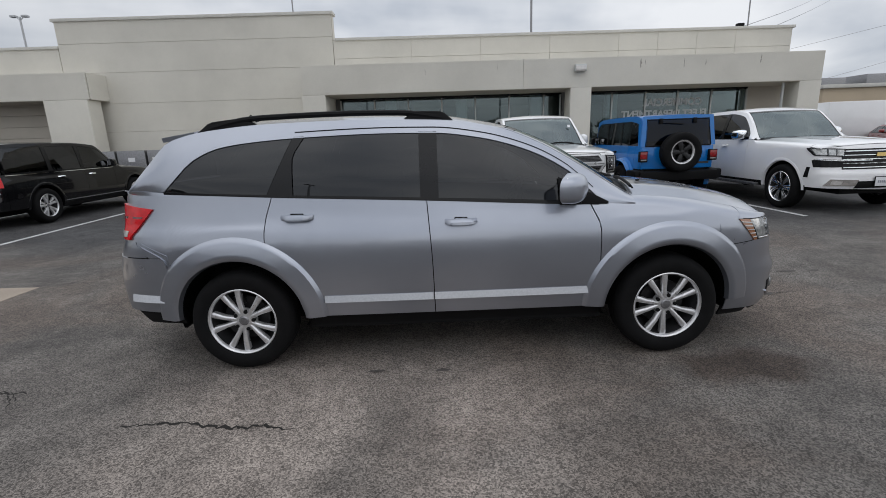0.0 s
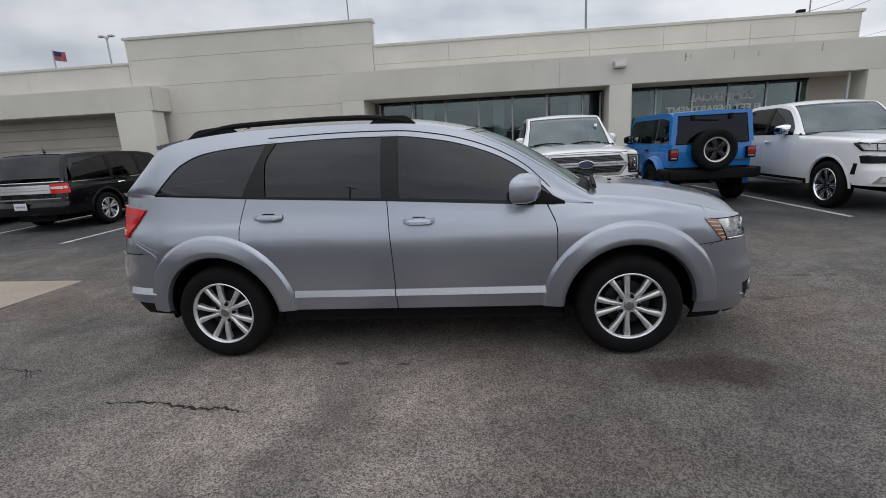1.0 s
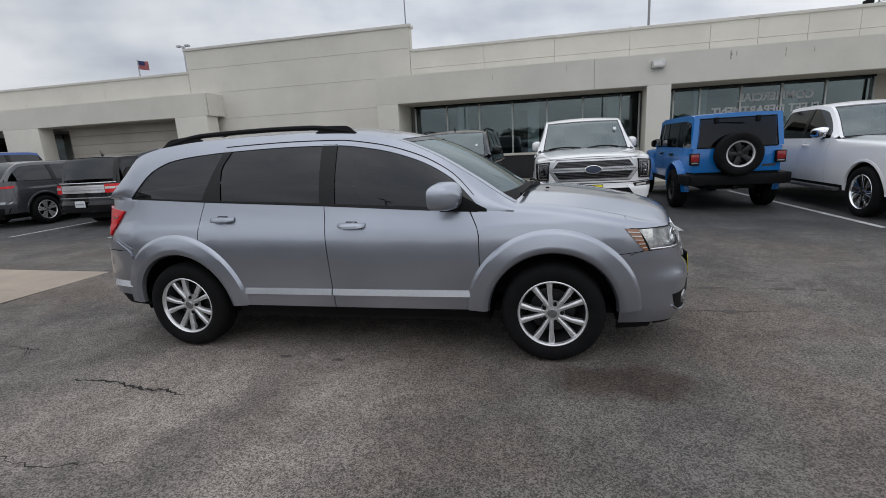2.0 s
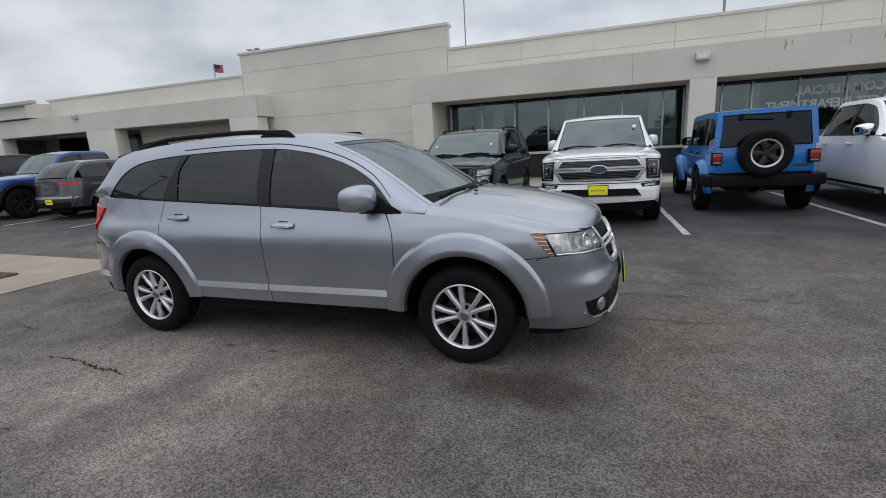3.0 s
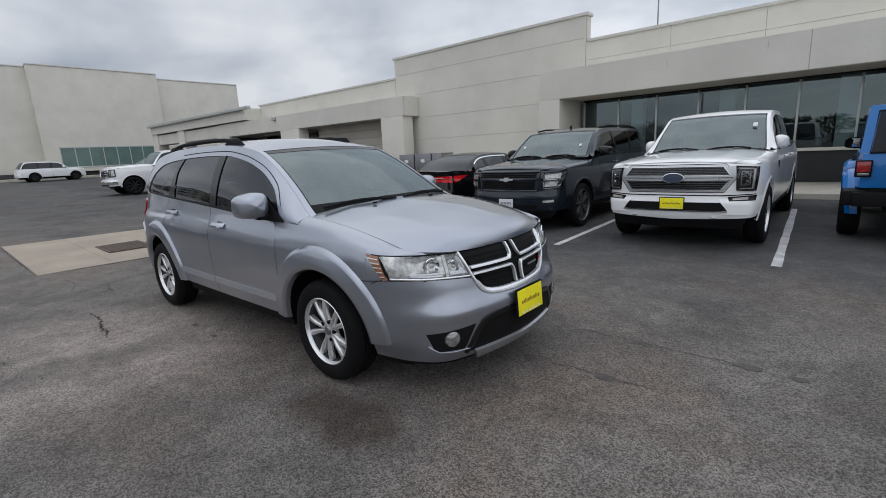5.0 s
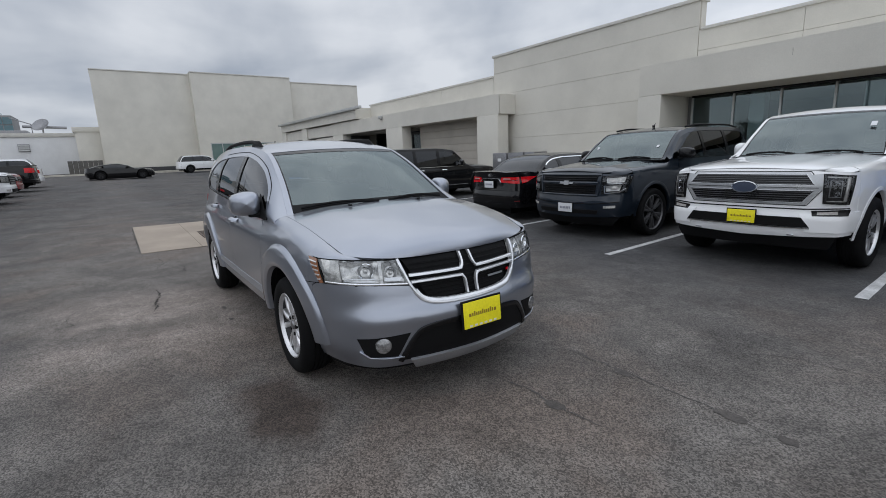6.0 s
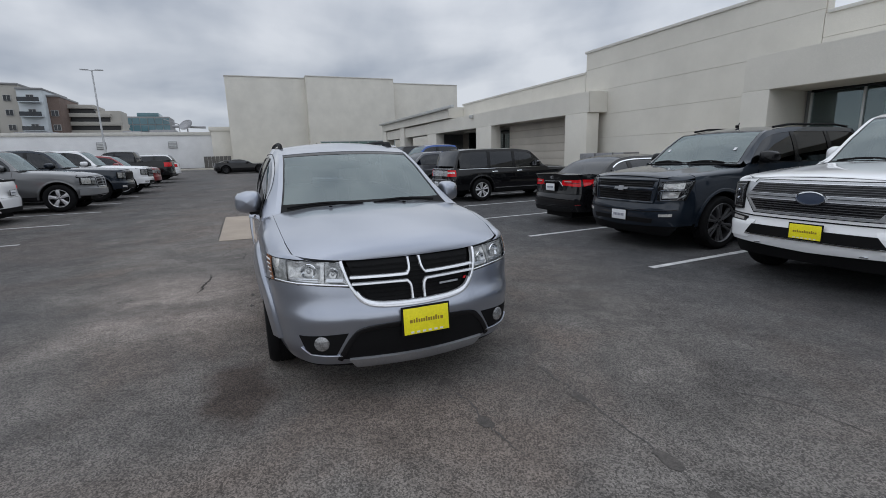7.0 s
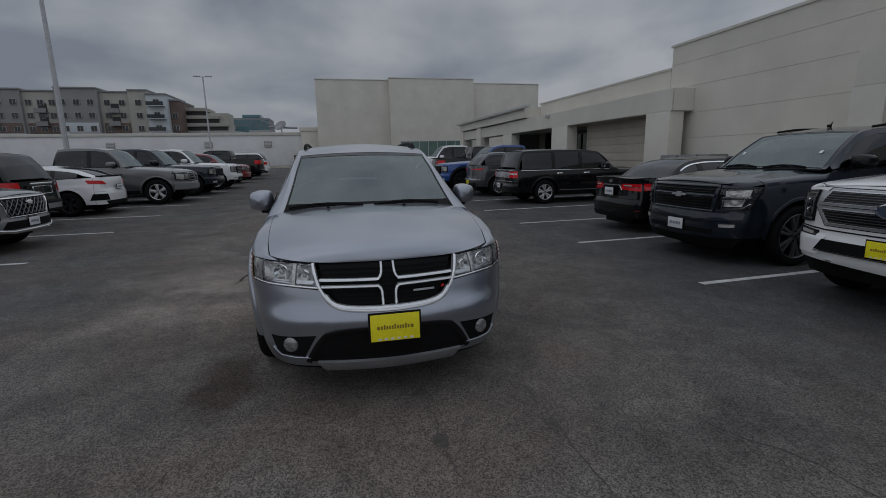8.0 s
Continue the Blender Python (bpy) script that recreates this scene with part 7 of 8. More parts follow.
# blue off-roader with its spare wheel on the back
S = make(M_BLUE, 4.3, 0.8, 1.85, 2.95, 0.6, 0.4, 1.2, 1.16, 1.1, (0.72, 0.42, -2.0, -2.12), [0.6, -0.28, -1.12], panes3(-2.0, -1.12, -0.28, 0.64, M_TINT, M_TINT2), sill=0.56, k=0.3, roof_in=0.1, arch=0.5, style=(5, 0, 0.055), rim=0.235, mat=M_DALLOY, mirror_mat=M_PLASTIC, cab_bulge=0.0, roof_crown=0.02, screen_bow=0.03, rear_bow=0.0, waist=M_BLUE, handle=M_PLASTIC,
         rear_bumper_mat=M_PLASTIC, rear_bumper_out=0.12, rear_bumper_top=0.74, rear_prof=[(0.2, 0.05), (0.6, 0.0), (1.2, 0.01), (1.5, 0.02)], category="off-roader", rear_glass_foot=0.02, track=0.9)
S["flare"] = (0.075, 0.13, M_BLUE)
S["roof_z"] = [(-2.12, 1.205), (-2.1, 1.3), (-2.04, 1.74), (-2.0, 1.79), (-1.5, 1.83), (0.0, 1.82), (0.42, 1.77), (0.6, 1.45), (0.72, 1.2), (0.82, 1.1)]
S["dlo"] = (-1.98, 0.6)
S["dlo_hi"] = [(-1.98, 1.66), (-1.5, 1.72), (0.2, 1.72), (0.4, 1.66), (0.6, 1.3)]
S["rear_glass"] = M_BLUE
JEEP = pose(4.87, 5.86 - S["x1"] - 0.1, 0, 0, 0, 90)
car, B, G = build_car("off_road_vehicle", "bright blue off-roader with a spare wheel on its tailgate", JEEP, S, ROW)
xr_ = S["x1"]
# tailgate, glass, spare
part("tail_panel", Geo().box(xr_ - 0.012, xr_ + 0.05, -0.74, 0.74, 0.74, 1.2, 0.02), M_BLUE, car)
M_HATCH = glass("hatch_privacy_glass", (0.05, 0.05, 0.055), ior=1.38)
gz = part("hatch_glass", Geo().put([(xr_ - 0.02, -0.66, 1.215), (xr_ - 0.02, 0.66, 1.215), (xr_ + 0.045, 0.62, 1.72), (xr_ + 0.045, -0.62, 1.72)], [(0, 3, 2, 1)]), M_HATCH, car, "dark tinted hatch glass")
part("glass_rim", Geo().tube([(xr_ - 0.018, -0.67, 1.205), (xr_ - 0.018, 0.67, 1.205), (xr_ + 0.05, 0.63, 1.73), (xr_ + 0.05, -0.63, 1.73), (xr_ - 0.018, -0.67, 1.205)], 0.014, 6), M_PLASTIC, gz)
part("hatch_frame", Geo().put([(x, s * a, z) for s in (1, -1) for x, a, z in ((xr_ - 0.014, 0.66, 1.2), (xr_ - 0.01, 0.77, 1.2), (xr_ + 0.055, 0.72, 1.8), (xr_ + 0.05, 0.62, 1.72), (xr_ + 0.055, 0.0, 1.82), (xr_ + 0.05, 0.0, 1.72))], [(0, 1, 2, 3), (3, 2, 4, 5), (9, 8, 7, 6), (11, 10, 8, 9)]), M_BLUE, car)
for y in (-0.33, 0.36):
    part("hinge", Geo().box(-0.03, 0.02, -0.035, 0.035, -0.05, 0.06, 0.012), M_PLASTIC, gz, m=pose(xr_ + 0.03, y, 1.69))
part("rear_wiper", Geo().tube([(xr_ + 0.0, 0.3, 1.66), (xr_ - 0.005, -0.1, 1.63)], 0.01, 6), M_PLASTIC, gz)
part("brake_light", Geo().box(-0.03, 0.03, -0.12, 0.12, -0.03, 0.03, 0.014), M_REDLENS, car, m=pose(xr_ - 0.06, 0.0, 1.37))
part("brake_light_post", Geo().box(-0.02, 0.02, -0.04, 0.04, -0.3, 0.0, 0.01), M_PLASTIC, car, m=pose(xr_ - 0.05, 0.0, 1.35))
M_JEEPRED = surface("ruby_lens", (0.3, 0.012, 0.016), 0.15, var=0.3, scale=20, coat=0.6)
sp = wheel(car, xr_ - 0.2, 0.0, 0.395, 0.25, 0.26, (5, 0, 0.06, 0), 1, M_DALLOY, "black spare tyre on a dark five-spoke wheel", "spare_wheel")
sp.matrix_basis = pose(xr_ - 0.19, 0.03, 1.08, 0, -90, 0)
part("rim_lip", Geo().lathe([(0.2, 0.078), (0.212, 0.098), (0.25, 0.104), (0.258, 0.085)], 40), M_ALLOY, sp)
for s in (1, -1):
    t = part("tail_lamp", Geo().box(-0.05, 0.03, -0.085, 0.085, -0.11, 0.11, 0.015), M_PLASTIC, car, m=pose(xr_ - 0.02, s * 0.715, 1.0))
    part("lamp_lens", Geo().box(-0.012, 0.0, -0.07, 0.07, -0.045, 0.095, 0.008), M_JEEPRED, t, m=pose(-0.05, 0, 0))
    part("reversing_lens", Geo().box(-0.012, 0.0, -0.06, 0.06, -0.085, -0.055, 0.008), M_FOGLENS, t, m=pose(-0.05, 0, 0))
    part("door_hinge", Geo().box(-0.02, 0.02, -0.01, 0.02, -0.03, 0.03, 0.01), M_BLUE, car, m=pose(0.58, s * 0.81, 1.02))
    part("bumper_end", Geo().box(-0.12, 0.35, -0.12, 0.12, -0.1, 0.1, 0.04), M_PLASTIC, car, m=pose(xr_ + 0.0, s * 0.78, 0.62))
part("rear_bumper_bar", Geo().box(-0.16, 0.05, -0.8, 0.8, -0.09, 0.1, 0.03), M_PLASTIC, car, m=pose(xr_ + 0.0, 0, 0.6))
part("tail_badge", Geo().box(-0.004, 0.0, -0.11, 0.11, -0.02, 0.02), M_INK, car, m=pose(xr_ - 0.014, -0.55, 0.85), smooth=False)
part("tow_bar", Geo().box(-0.1, 0.2, -0.04, 0.04, -0.04, 0.04, 0.01), M_PLASTIC, car, m=pose(xr_, 0, 0.46))

# black saloon, tail to the aisle
S = make(M_BLACK, 4.85, 0.91, 1.46, 2.775, 0.97, 0.335, 0.99, 0.95, 0.8, (1.1, 0.3, -1.05, -1.75), [0.86, -0.12, -1.02], panes3(-1.5, -0.98, -0.12, 0.9, M_TINT, M_TINT), sill=0.3, k=1.2, roof_in=0.3, deck=1.1, tail_top=1.06, tilt=0.015, style=(5, 12, 0.03), rim=0.22, rear_prof=[(0.2, 0.1), (0.3, 0.02), (0.55, 0.0), (0.68, 0.04), (0.95, 0.06), (1.05, 0.02), (1.1, 0.05)], category="saloon", deck_in=0.03)
S["top"] = [(S["x1"] - 0.1, 1.06), (S["x1"] + 0.3, 1.075), (-1.75, 1.035), (0, 1.0), (1.05, 0.98), (1.25, 0.9), (2.0, 0.82), (2.2, 0.78)]
SALOON = at(-3.4, 5.2, S, 1)
car, B, G = build_car("saloon_car", "glossy black saloon with red wraparound tail lamps, tail to the aisle", SALOON, S, ROW)
for s in (1, -1):
    tl = part("tail_lamp", quad(B, "rear", [(s * 0.3, 0.85), (s * 0.8, 0.82), (s * 0.8, 0.965), (s * 0.36, 0.955)], 0.012, 12, 5, 1, 0.02), M_REDLENS, car, "long red wraparound tail lamp")
    part("side_lens", quad(B, "side", [(S["x1"] + 0.24, 0.825), (S["x1"] + 0.36, 0.86), (S["x1"] + 0.64, 0.965), (S["x1"] + 0.22, 0.967)], 0.012, 10, 5, s, 0.02), M_REDLENS, tl)
    part("reversing_lens", quad(B, "rear", [(s * 0.4, 0.915), (s * 0.62, 0.915), (s * 0.6, 0.935), (s * 0.42, 0.935)], 0.018, 6, 2, 1, 0.006), M_CLEARLENS, tl)
    part("lamp_lower", quad(B, "rear", [(s * 0.42, 0.895), (s * 0.78, 0.885), (s * 0.78, 0.9), (s * 0.44, 0.908)], 0.017, 10, 2, 1, 0.006), M_DARKRED, tl)
    part("reflector", quad(B, "rear", [(s * 0.72, 0.43), (s * 0.8, 0.435), (s * 0.8, 0.455), (s * 0.72, 0.45)], 0.006, 5, 2, 1, 0.01), M_DARKRED, car)
    part("window_trim", sheet(lambda u, v: G(lerp(-1.45, 0.0, u), curve(*S["dlo_hi"])(lerp(-1.45, 0.0, u)) + 0.022 * v, 0.008, s), 24, 1, 0.004), M_CHROME, car)
part("boot_trim", strip(B, "rear", [(-0.36, 0.83), (-0.3, 0.9), (-0.26, 0.925), (0.26, 0.925), (0.3, 0.9), (0.36, 0.83)], 0.024, 0.024, 1, 8), M_CHROME, car)
part("maker_mark", oval(B, "rear", 0, 1.0, 0.045, 0.032, 0.014), M_CHROME, car)
part("diffuser", quad(B, "rear", [(-0.6, 0.28), (0.6, 0.28), (0.68, 0.38), (-0.68, 0.38)], 0.01, 14, 3, 1, 0.012), M_PLASTIC, car)
plate_box(car, S["x1"] - 0.0, 0.0, 0.8, 0.3, 0.15, M_PLATE, -1, ink=M_GREYINK, label="white number plate with grey bars")

# black boxy wagon, tail to the aisle
S = make(M_BLACK, 5.13, 0.965, 1.72, 2.99, 0.96, 0.37, 1.08, 1.06, 0.95, (1.0, 0.32, -2.2, -2.42), [0.74, -0.26, -1.2], panes3(-2.26, -1.2, -0.26, 0.86, M_TINT, M_TINT2), sill=0.38, k=0.75, roof_in=0.17, style=(5, 13, 0.028), rim=0.245, mat=M_ALLOY, cab_bulge=0.01, category="wagon", handle=M_CHROME,
         rear_prof=[(0.2, 0.1), (0.35, 0.02), (0.55, 0.0), (0.66, 0.04), (1.08, 0.07), (1.4, 0.1)])
WAGON = at(-9.42, 5.0, S, 1)
car, B, G = build_car("wagon_car", "glossy black boxy wagon with silver tail panel, tail to the aisle", WAGON, S, ROW)
part("tail_band", quad(B, "rear", [(-0.64, 0.84), (0.64, 0.84), (0.64, 1.02), (-0.64, 1.02)], 0.014, 14, 3, 1, 0.015), M_CHROMET, car, "brushed silver tailgate band")
for z in (0.9, 0.915, 0.965):
    part("band_line", strip(B, "rear", [(-0.6, z), (0.6, z)], 0.007, 0.019, 1, 10), M_STEEL, car)
part("glass_trim", strip(B, "rear", [(-0.9, 1.075), (0.9, 1.075)], 0.02, 0.016, 1, 12), M_CHROMET, car)
part("bumper_trim", strip(B, "rear", [(-0.9, 0.72), (0.9, 0.72)], 0.03, 0.014, 1, 12), M_STEEL, car)
for s in (1, -1):
    tl = part("tail_lamp", quad(B, "rear", [(s * 0.65, 0.83), (s * 0.92, 0.83), (s * 0.92, 1.035), (s * 0.65, 1.035)], 0.016, 8, 4, 1, 0.02), M_REDLENS, car, "red and white square tail lamp")
    part("lamp_band", quad(B, "rear", [(s * 0.66, 0.925), (s * 0.91, 0.925), (s * 0.91, 0.975), (s * 0.66, 0.975)], 0.022, 6, 2, 1, 0.006), M_CLEARLENS, tl)
    part("side_lens", quad(B, "side", [(S["x1"] + 0.1, 0.83), (S["x1"] + 0.19, 0.83), (S["x1"] + 0.17, 1.035), (S["x1"] + 0.1, 1.035)], 0.014, 4, 4, s, 0.02), M_REDLENS, tl)
    part("sill_trim", quad(B, "side", [(-1.0, 0.41), (0.95, 0.41), (0.95, 0.43), (-1.0, 0.43)], 0.01, 10, 1, s, 0.01), M_CHROME, car)
    part("waist_trim", quad(B, "side", [(-2.3, 1.05), (0.75, 1.05), (0.75, 1.062), (-2.3, 1.062)], 0.006, 16, 1, s, 0.008), M_CHROME, car)
plate_box(car, S["x1"] - 0.02, 0.06, 0.58, 0.3, 0.15, M_PLATE, -1, ink=M_GREYINK, label="white number plate with grey bars")
part("roof_aerial", Geo().box(-0.04, 0.04, -0.015, 0.015, 0, 0.03, 0.01).tube([(0.0, 0, 0.02), (-0.05, 0, 0.12)], [0.01, 0.005], 6), M_GLOSSBLK, car, m=pose(-1.9, 0, 1.705))

# dark grey crossover, tail to the aisle
S = make(M_DGREY, 4.73, 0.96, 1.65, 2.87, 0.9, 0.37, 1.08, 1.04, 0.92, (1.05, 0.3, -1.7, -2.2), [0.8, -0.15, -1.05], panes3(-1.95, -1.05, -0.15, 0.86, M_TINT, M_TINT), sill=0.36, k=1.15, roof_in=0.27, tilt=0.02, style=(5, 12, 0.03), category="SUV", rear_taper=0.08)
car, B, _ = build_car("suv", "dark grey crossover with slim red tail lamps, tail to the aisle", at(-12.4, 4.75, S, 1), S, ROW)
for s in (1, -1):
    part("tail_lamp", quad(B, "rear", [(s * 0.3, 0.98), (s * 0.9, 0.98), (s * 0.92, 1.04), (s * 0.34, 1.02)], 0.012, 10, 3, 1, 0.02), M_REDLENS, car)
part("rear_valance", quad(B, "rear", [(-0.8, 0.34), (0.8, 0.34), (0.85, 0.5), (-0.85, 0.5)], 0.006, 14, 3, 1, 0.01), M_PLASTIC, car)
part("bumper_band", quad(B, "rear", [(-0.85, 0.6), (0.85, 0.6), (0.88, 0.66), (-0.88, 0.66)], 0.012, 14, 2, 1, 0.014), M_LGREY, car)
yel(car, S["x1"] - 0.012, 0, 0.52, -1)


def front_lamps(car, B, y0, y1, z0, z1, cells=2):
    for s in (1, -1):
        lamp(car, B, "front", [(s * y1, z0 + 0.02), (s * y0, z0), (s * y0, z1), (s * y1, z1 + 0.01)], 0.008, M_REFLECT, cells=cells)


def pickup(label, paint_, m, S, grille, group):
    S["bed"], S["deck_mat"], S["category"] = True, M_PLASTIC, "pickup truck"
    return build_car("pickup_truck", label, m, S, group)


def pickup_numbers(paint_, H=1.95, L=5.85, wb=3.65, R=0.42, W=1.01, nose=1.13, hood=None, k=1.0, **more):
    return make(paint_, L, W, H, wb, 0.97, R, 1.27, hood or nose + 0.1, nose, (0.92, 0.32, -1.02, -1.25), [0.8, -0.14, -1.12], panes3(-1.12, -1.12, -0.14, 0.78, M_TINT, M_TINT2), sill=0.48, k=k, roof_in=0.24, deck=1.37, tail_top=1.37, rocker_mat=M_PLASTIC,
                front_prof=[(0.2, 0.12), (0.42, 0.03), (0.5, 0.0), (0.68, 0.0), (0.72, 0.03), (nose - 0.1, 0.05), (nose, 0.1), (nose + 0.13, 0.22), (1.5, 0.5)], **more)


def truck_face(car, B, S, mat, frame, zs=(0.78, 1.06), w=0.56, n=4, intake=M_PLASTIC):
    g = grille_bars(car, B, zs[0], zs[1], w - 0.04, w, n, mat, M_PLASTIC, 0.024, 0.02)
    part("grille_frame", strip(B, "front", [(-w - 0.02, zs[0] - 0.02), (w + 0.02, zs[0] - 0.02), (w + 0.04, zs[1] + 0.02), (-w - 0.04, zs[1] + 0.02)], 0.036, 0.026, 1, 8, True), frame, g)
    front_lamps(car, B, w + 0.07, S["W"] - 0.08, zs[0] + 0.04, zs[1] - 0.0)
    part("bumper_intake", quad(B, "front", [(-0.6, 0.45), (0.6, 0.45), (0.6, 0.58), (-0.6, 0.58)], 0.008, 12, 3, 1, 0.01), intake, car)
    for s in (1, -1):
        part("fog_lamp", quad(B, "front", [(s * 0.85, 0.5), (s * 0.68, 0.5), (s * 0.68, 0.57), (s * 0.85, 0.57)], 0.012, 5, 3, 1, 0.01), M_CLEARLENS, car)


S = pickup_numbers(M_RBLUE, R=0.44, style=(6, 0, 0.05), mat=M_DALLOY, rim=0.25)
S["flare"] = (0.1, 0.05, M_PLASTIC)
car, B, _ = pickup("deep blue wide pickup truck with black grille, nose to the aisle", M_RBLUE, at(-15.05, 4.05, S, -1), S, 1, ROW)
truck_face(car, B, S, M_PLASTIC, M_GLOSSBLK)
S = pickup_numbers(M_BLACK, style=(6, 8, 0.03))
car, B, _ = pickup("glossy black pickup truck with red tail lamps, tail to the aisle", M_BLACK, at(-18.85, 4.7, S, 1), S, 1, ROW)
for s in (1, -1):
    part("tail_lamp", quad(B, "rear", [(s * 0.86, 0.98), (s * 0.985, 0.98), (s * 0.985, 1.24), (s * 0.86, 1.24)], 0.012, 5, 5, 1, 0.02), M_REDLENS, car)
    part("side_lamp", quad(B, "side", [(S["x1"] + 0.03, 1.0), (S["x1"] + 0.17, 1.0), (S["x1"] + 0.14, 1.22), (S["x1"] + 0.03, 1.22)], 0.012, 5, 5, s, 0.02), M_REDLENS, car)
part("rear_step", quad(B, "rear", [(-0.9, 0.5), (0.9, 0.5), (0.9, 0.64), (-0.9, 0.64)], 0.03, 12, 3, 1, 0.03), M_STEEL, car)
S = pickup_numbers(M_WHITE, H=2.05, nose=1.26, style=(8, 0, 0.04), mat=M_DALLOY, bumper_mat=M_WHITE)
car, B, _ = pickup("white heavy pickup truck with chrome bumper, nose to the aisle", M_WHITE, at(-22.3, 3.5, S, -1), S, 1, ROW)
truck_face(car, B, S, M_CHROME, M_CHROME, (0.82, 1.2), 0.6, 5)
part("chrome_bumper", quad(B, "front", [(-0.95, 0.52), (0.95, 0.52), (0.95, 0.7), (-0.95, 0.7)], 0.03, 18, 4, 1, 0.04), M_CHROME, car)

# ---- far side of the aisle ----
ROW2 = "cars parked across the aisle"


def across(xc, yfront, S, nose_out):
    """Bays across the aisle: the near end at yfront, nose towards +y or tail towards it."""
    if nose_out:
        return pose(xc, yfront - S["x0"], ground_z(xc, yfront - 2), 0, 0, 90)
    return pose(xc, yfront + S["x1"], ground_z(xc, yfront - 2), 0, 0, -90)


def suv_numbers(paint_, L=4.95, W=0.98, H=1.74, wb=2.9, R=0.38, nose=0.98, **more):
    return make(paint_, L, W, H, wb, 0.95, R, 1.12, nose + 0.11, nose, (1.02, 0.3, -1.9, -2.3), [0.78, -0.2, -1.12], panes3(-2.1, -1.12, -0.2, 0.85, M_TINT, M_TINT2), sill=0.4, k=1.0, roof_in=0.24, category="SUV", **more)


# light grey SUV with a lattice grille
S = suv_numbers(M_LGREY, style=(5, 12, 0.03))
car, B, _ = build_car("suv", "light grey SUV with dark lattice grille, nose to the aisle", across(-4.75, -5.75, S, True), S, ROW2)
g = part("grille", quad(B, "front", [(-0.5, 0.64), (0.5, 0.64), (0.64, 0.95), (-0.64, 0.95)], 0.004, 14, 5, 1, 0.01), M_PLASTIC, car, "dark lattice grille")
for i in range(11):
    y = -0.6 + i * 0.12
    for d in (0.11, -0.11):
        part("lattice_bar", strip(B, "front", [(max(-0.6, min(0.6, y - d)), 0.66), (max(-0.6, min(0.6, y + d)), 0.93)], 0.012, 0.014, 1, 3), M_STEEL, g)
part("grille_frame", strip(B, "front", [(-0.52, 0.625), (0.52, 0.625), (0.67, 0.96), (-0.67, 0.96)], 0.026, 0.02, 1, 8, True), M_CHROME, g)
part("maker_mark", oval(B, "front", 0, 0.86, 0.09, 0.045, 0.02), M_CHROME, g)
front_lamps(car, B, 0.7, 0.93, 0.6, 0.84)
part("skid_plate", strip(B, "front", [(-0.8, 0.42), (-0.5, 0.37), (0.5, 0.37), (0.8, 0.42)], 0.06, 0.03, 1, 8), M_CHROME, car)
part("bumper_intake", quad(B, "front", [(-0.7, 0.42), (0.7, 0.42), (0.6, 0.56), (-0.6, 0.56)], 0.006, 12, 3, 1, 0.01), M_PLASTIC, car)
plate_box(car, S["x0"] + 0.012, 0, 0.52, 0.3, 0.15, M_PLATE, 1, ink=M_GREYINK, label="white number plate with grey bars")
# black SUV, tail out
S = suv_numbers(M_BLACK, H=1.8, style=(5, 0, 0.05), rear_bumper_mat=M_PLASTIC)
car, B, _ = build_car("suv", "black SUV with chrome tailgate trim, tail to the aisle", across(-7.65, -7.0, S, False), S, ROW2)
for s in (1, -1):
    part("tail_lamp", quad(B, "rear", [(s * 0.7, 0.85), (s * 0.95, 0.85), (s * 0.96, 1.1), (s * 0.74, 1.1)], 0.012, 6, 5, 1, 0.02), M_REDLENS, car)
part("tailgate_trim", strip(B, "rear", [(-0.42, 1.06), (0.42, 1.06)], 0.05, 0.022, 1, 10), M_CHROME, car)
part("plate_frame", strip(B, "rear", [(-0.35, 0.82), (0.35, 0.82), (0.35, 1.0), (-0.35, 1.0)], 0.02, 0.016, 1, 8, True), M_CHROME, car)
part("skid_plate", quad(B, "rear", [(-0.6, 0.46), (0.6, 0.46), (0.6, 0.58), (-0.6, 0.58)], 0.02, 12, 3, 1, 0.02), M_SILVERTRIM, car)
# white hatchback, tail out
S = make(M_WHITE, 4.52, 0.9, 1.42, 2.7, 0.88, 0.33, 0.95, 0.92, 0.78, (1.1, 0.3, -1.0, -2.05), [0.85, -0.12, -1.0], panes3(-1.6, -1.0, -0.12, 0.9, M_TINT, M_TINT), sill=0.3, k=1.25, roof_in=0.28, tilt=0.035, style=(5, 12, 0.03), mat=M_DALLOY, category="hatchback", rear_taper=0.1,
         rear_prof=[(0.2, 0.1), (0.3, 0.02), (0.6, 0.0), (0.75, 0.05), (0.95, 0.06), (1.1, 0.1)])
car, B, _ = build_car("hatchback_car", "white sporty hatchback with black rear vents, tail to the aisle", across(-10.6, -6.65, S, False), S, ROW2)
for s in (1, -1):
    part("tail_lamp", quad(B, "rear", [(s * 0.56, 0.87), (s * 0.87, 0.89), (s * 0.88, 0.99), (s * 0.7, 0.97)], 0.014, 8, 5, 1, 0.02), M_REDLENS, car, "red angular tail lamp")
    part("rear_vent", quad(B, "rear", [(s * 0.55, 0.42), (s * 0.87, 0.42), (s * 0.85, 0.6), (s * 0.62, 0.6)], 0.01, 6, 5, 1, 0.012), M_PLASTIC, car)
part("spoiler", Geo().box(-0.1, 0.08, -0.66, 0.66, -0.02, 0.02, 0.016), M_PLASTIC, car, m=pose(S["x1"] + 0.22, 0, 1.09, 0, 6, 0))
part("diffuser", quad(B, "rear", [(-0.6, 0.28), (0.6, 0.28), (0.68, 0.4), (-0.68, 0.4)], 0.012, 12, 3, 1, 0.012), M_PLASTIC, car)
plate_box(car, S["x1"] - 0.01, 0, 0.78, 0.3, 0.13, M_PLATE, -1, ink=M_GREYINK, label="white number plate with grey bars")
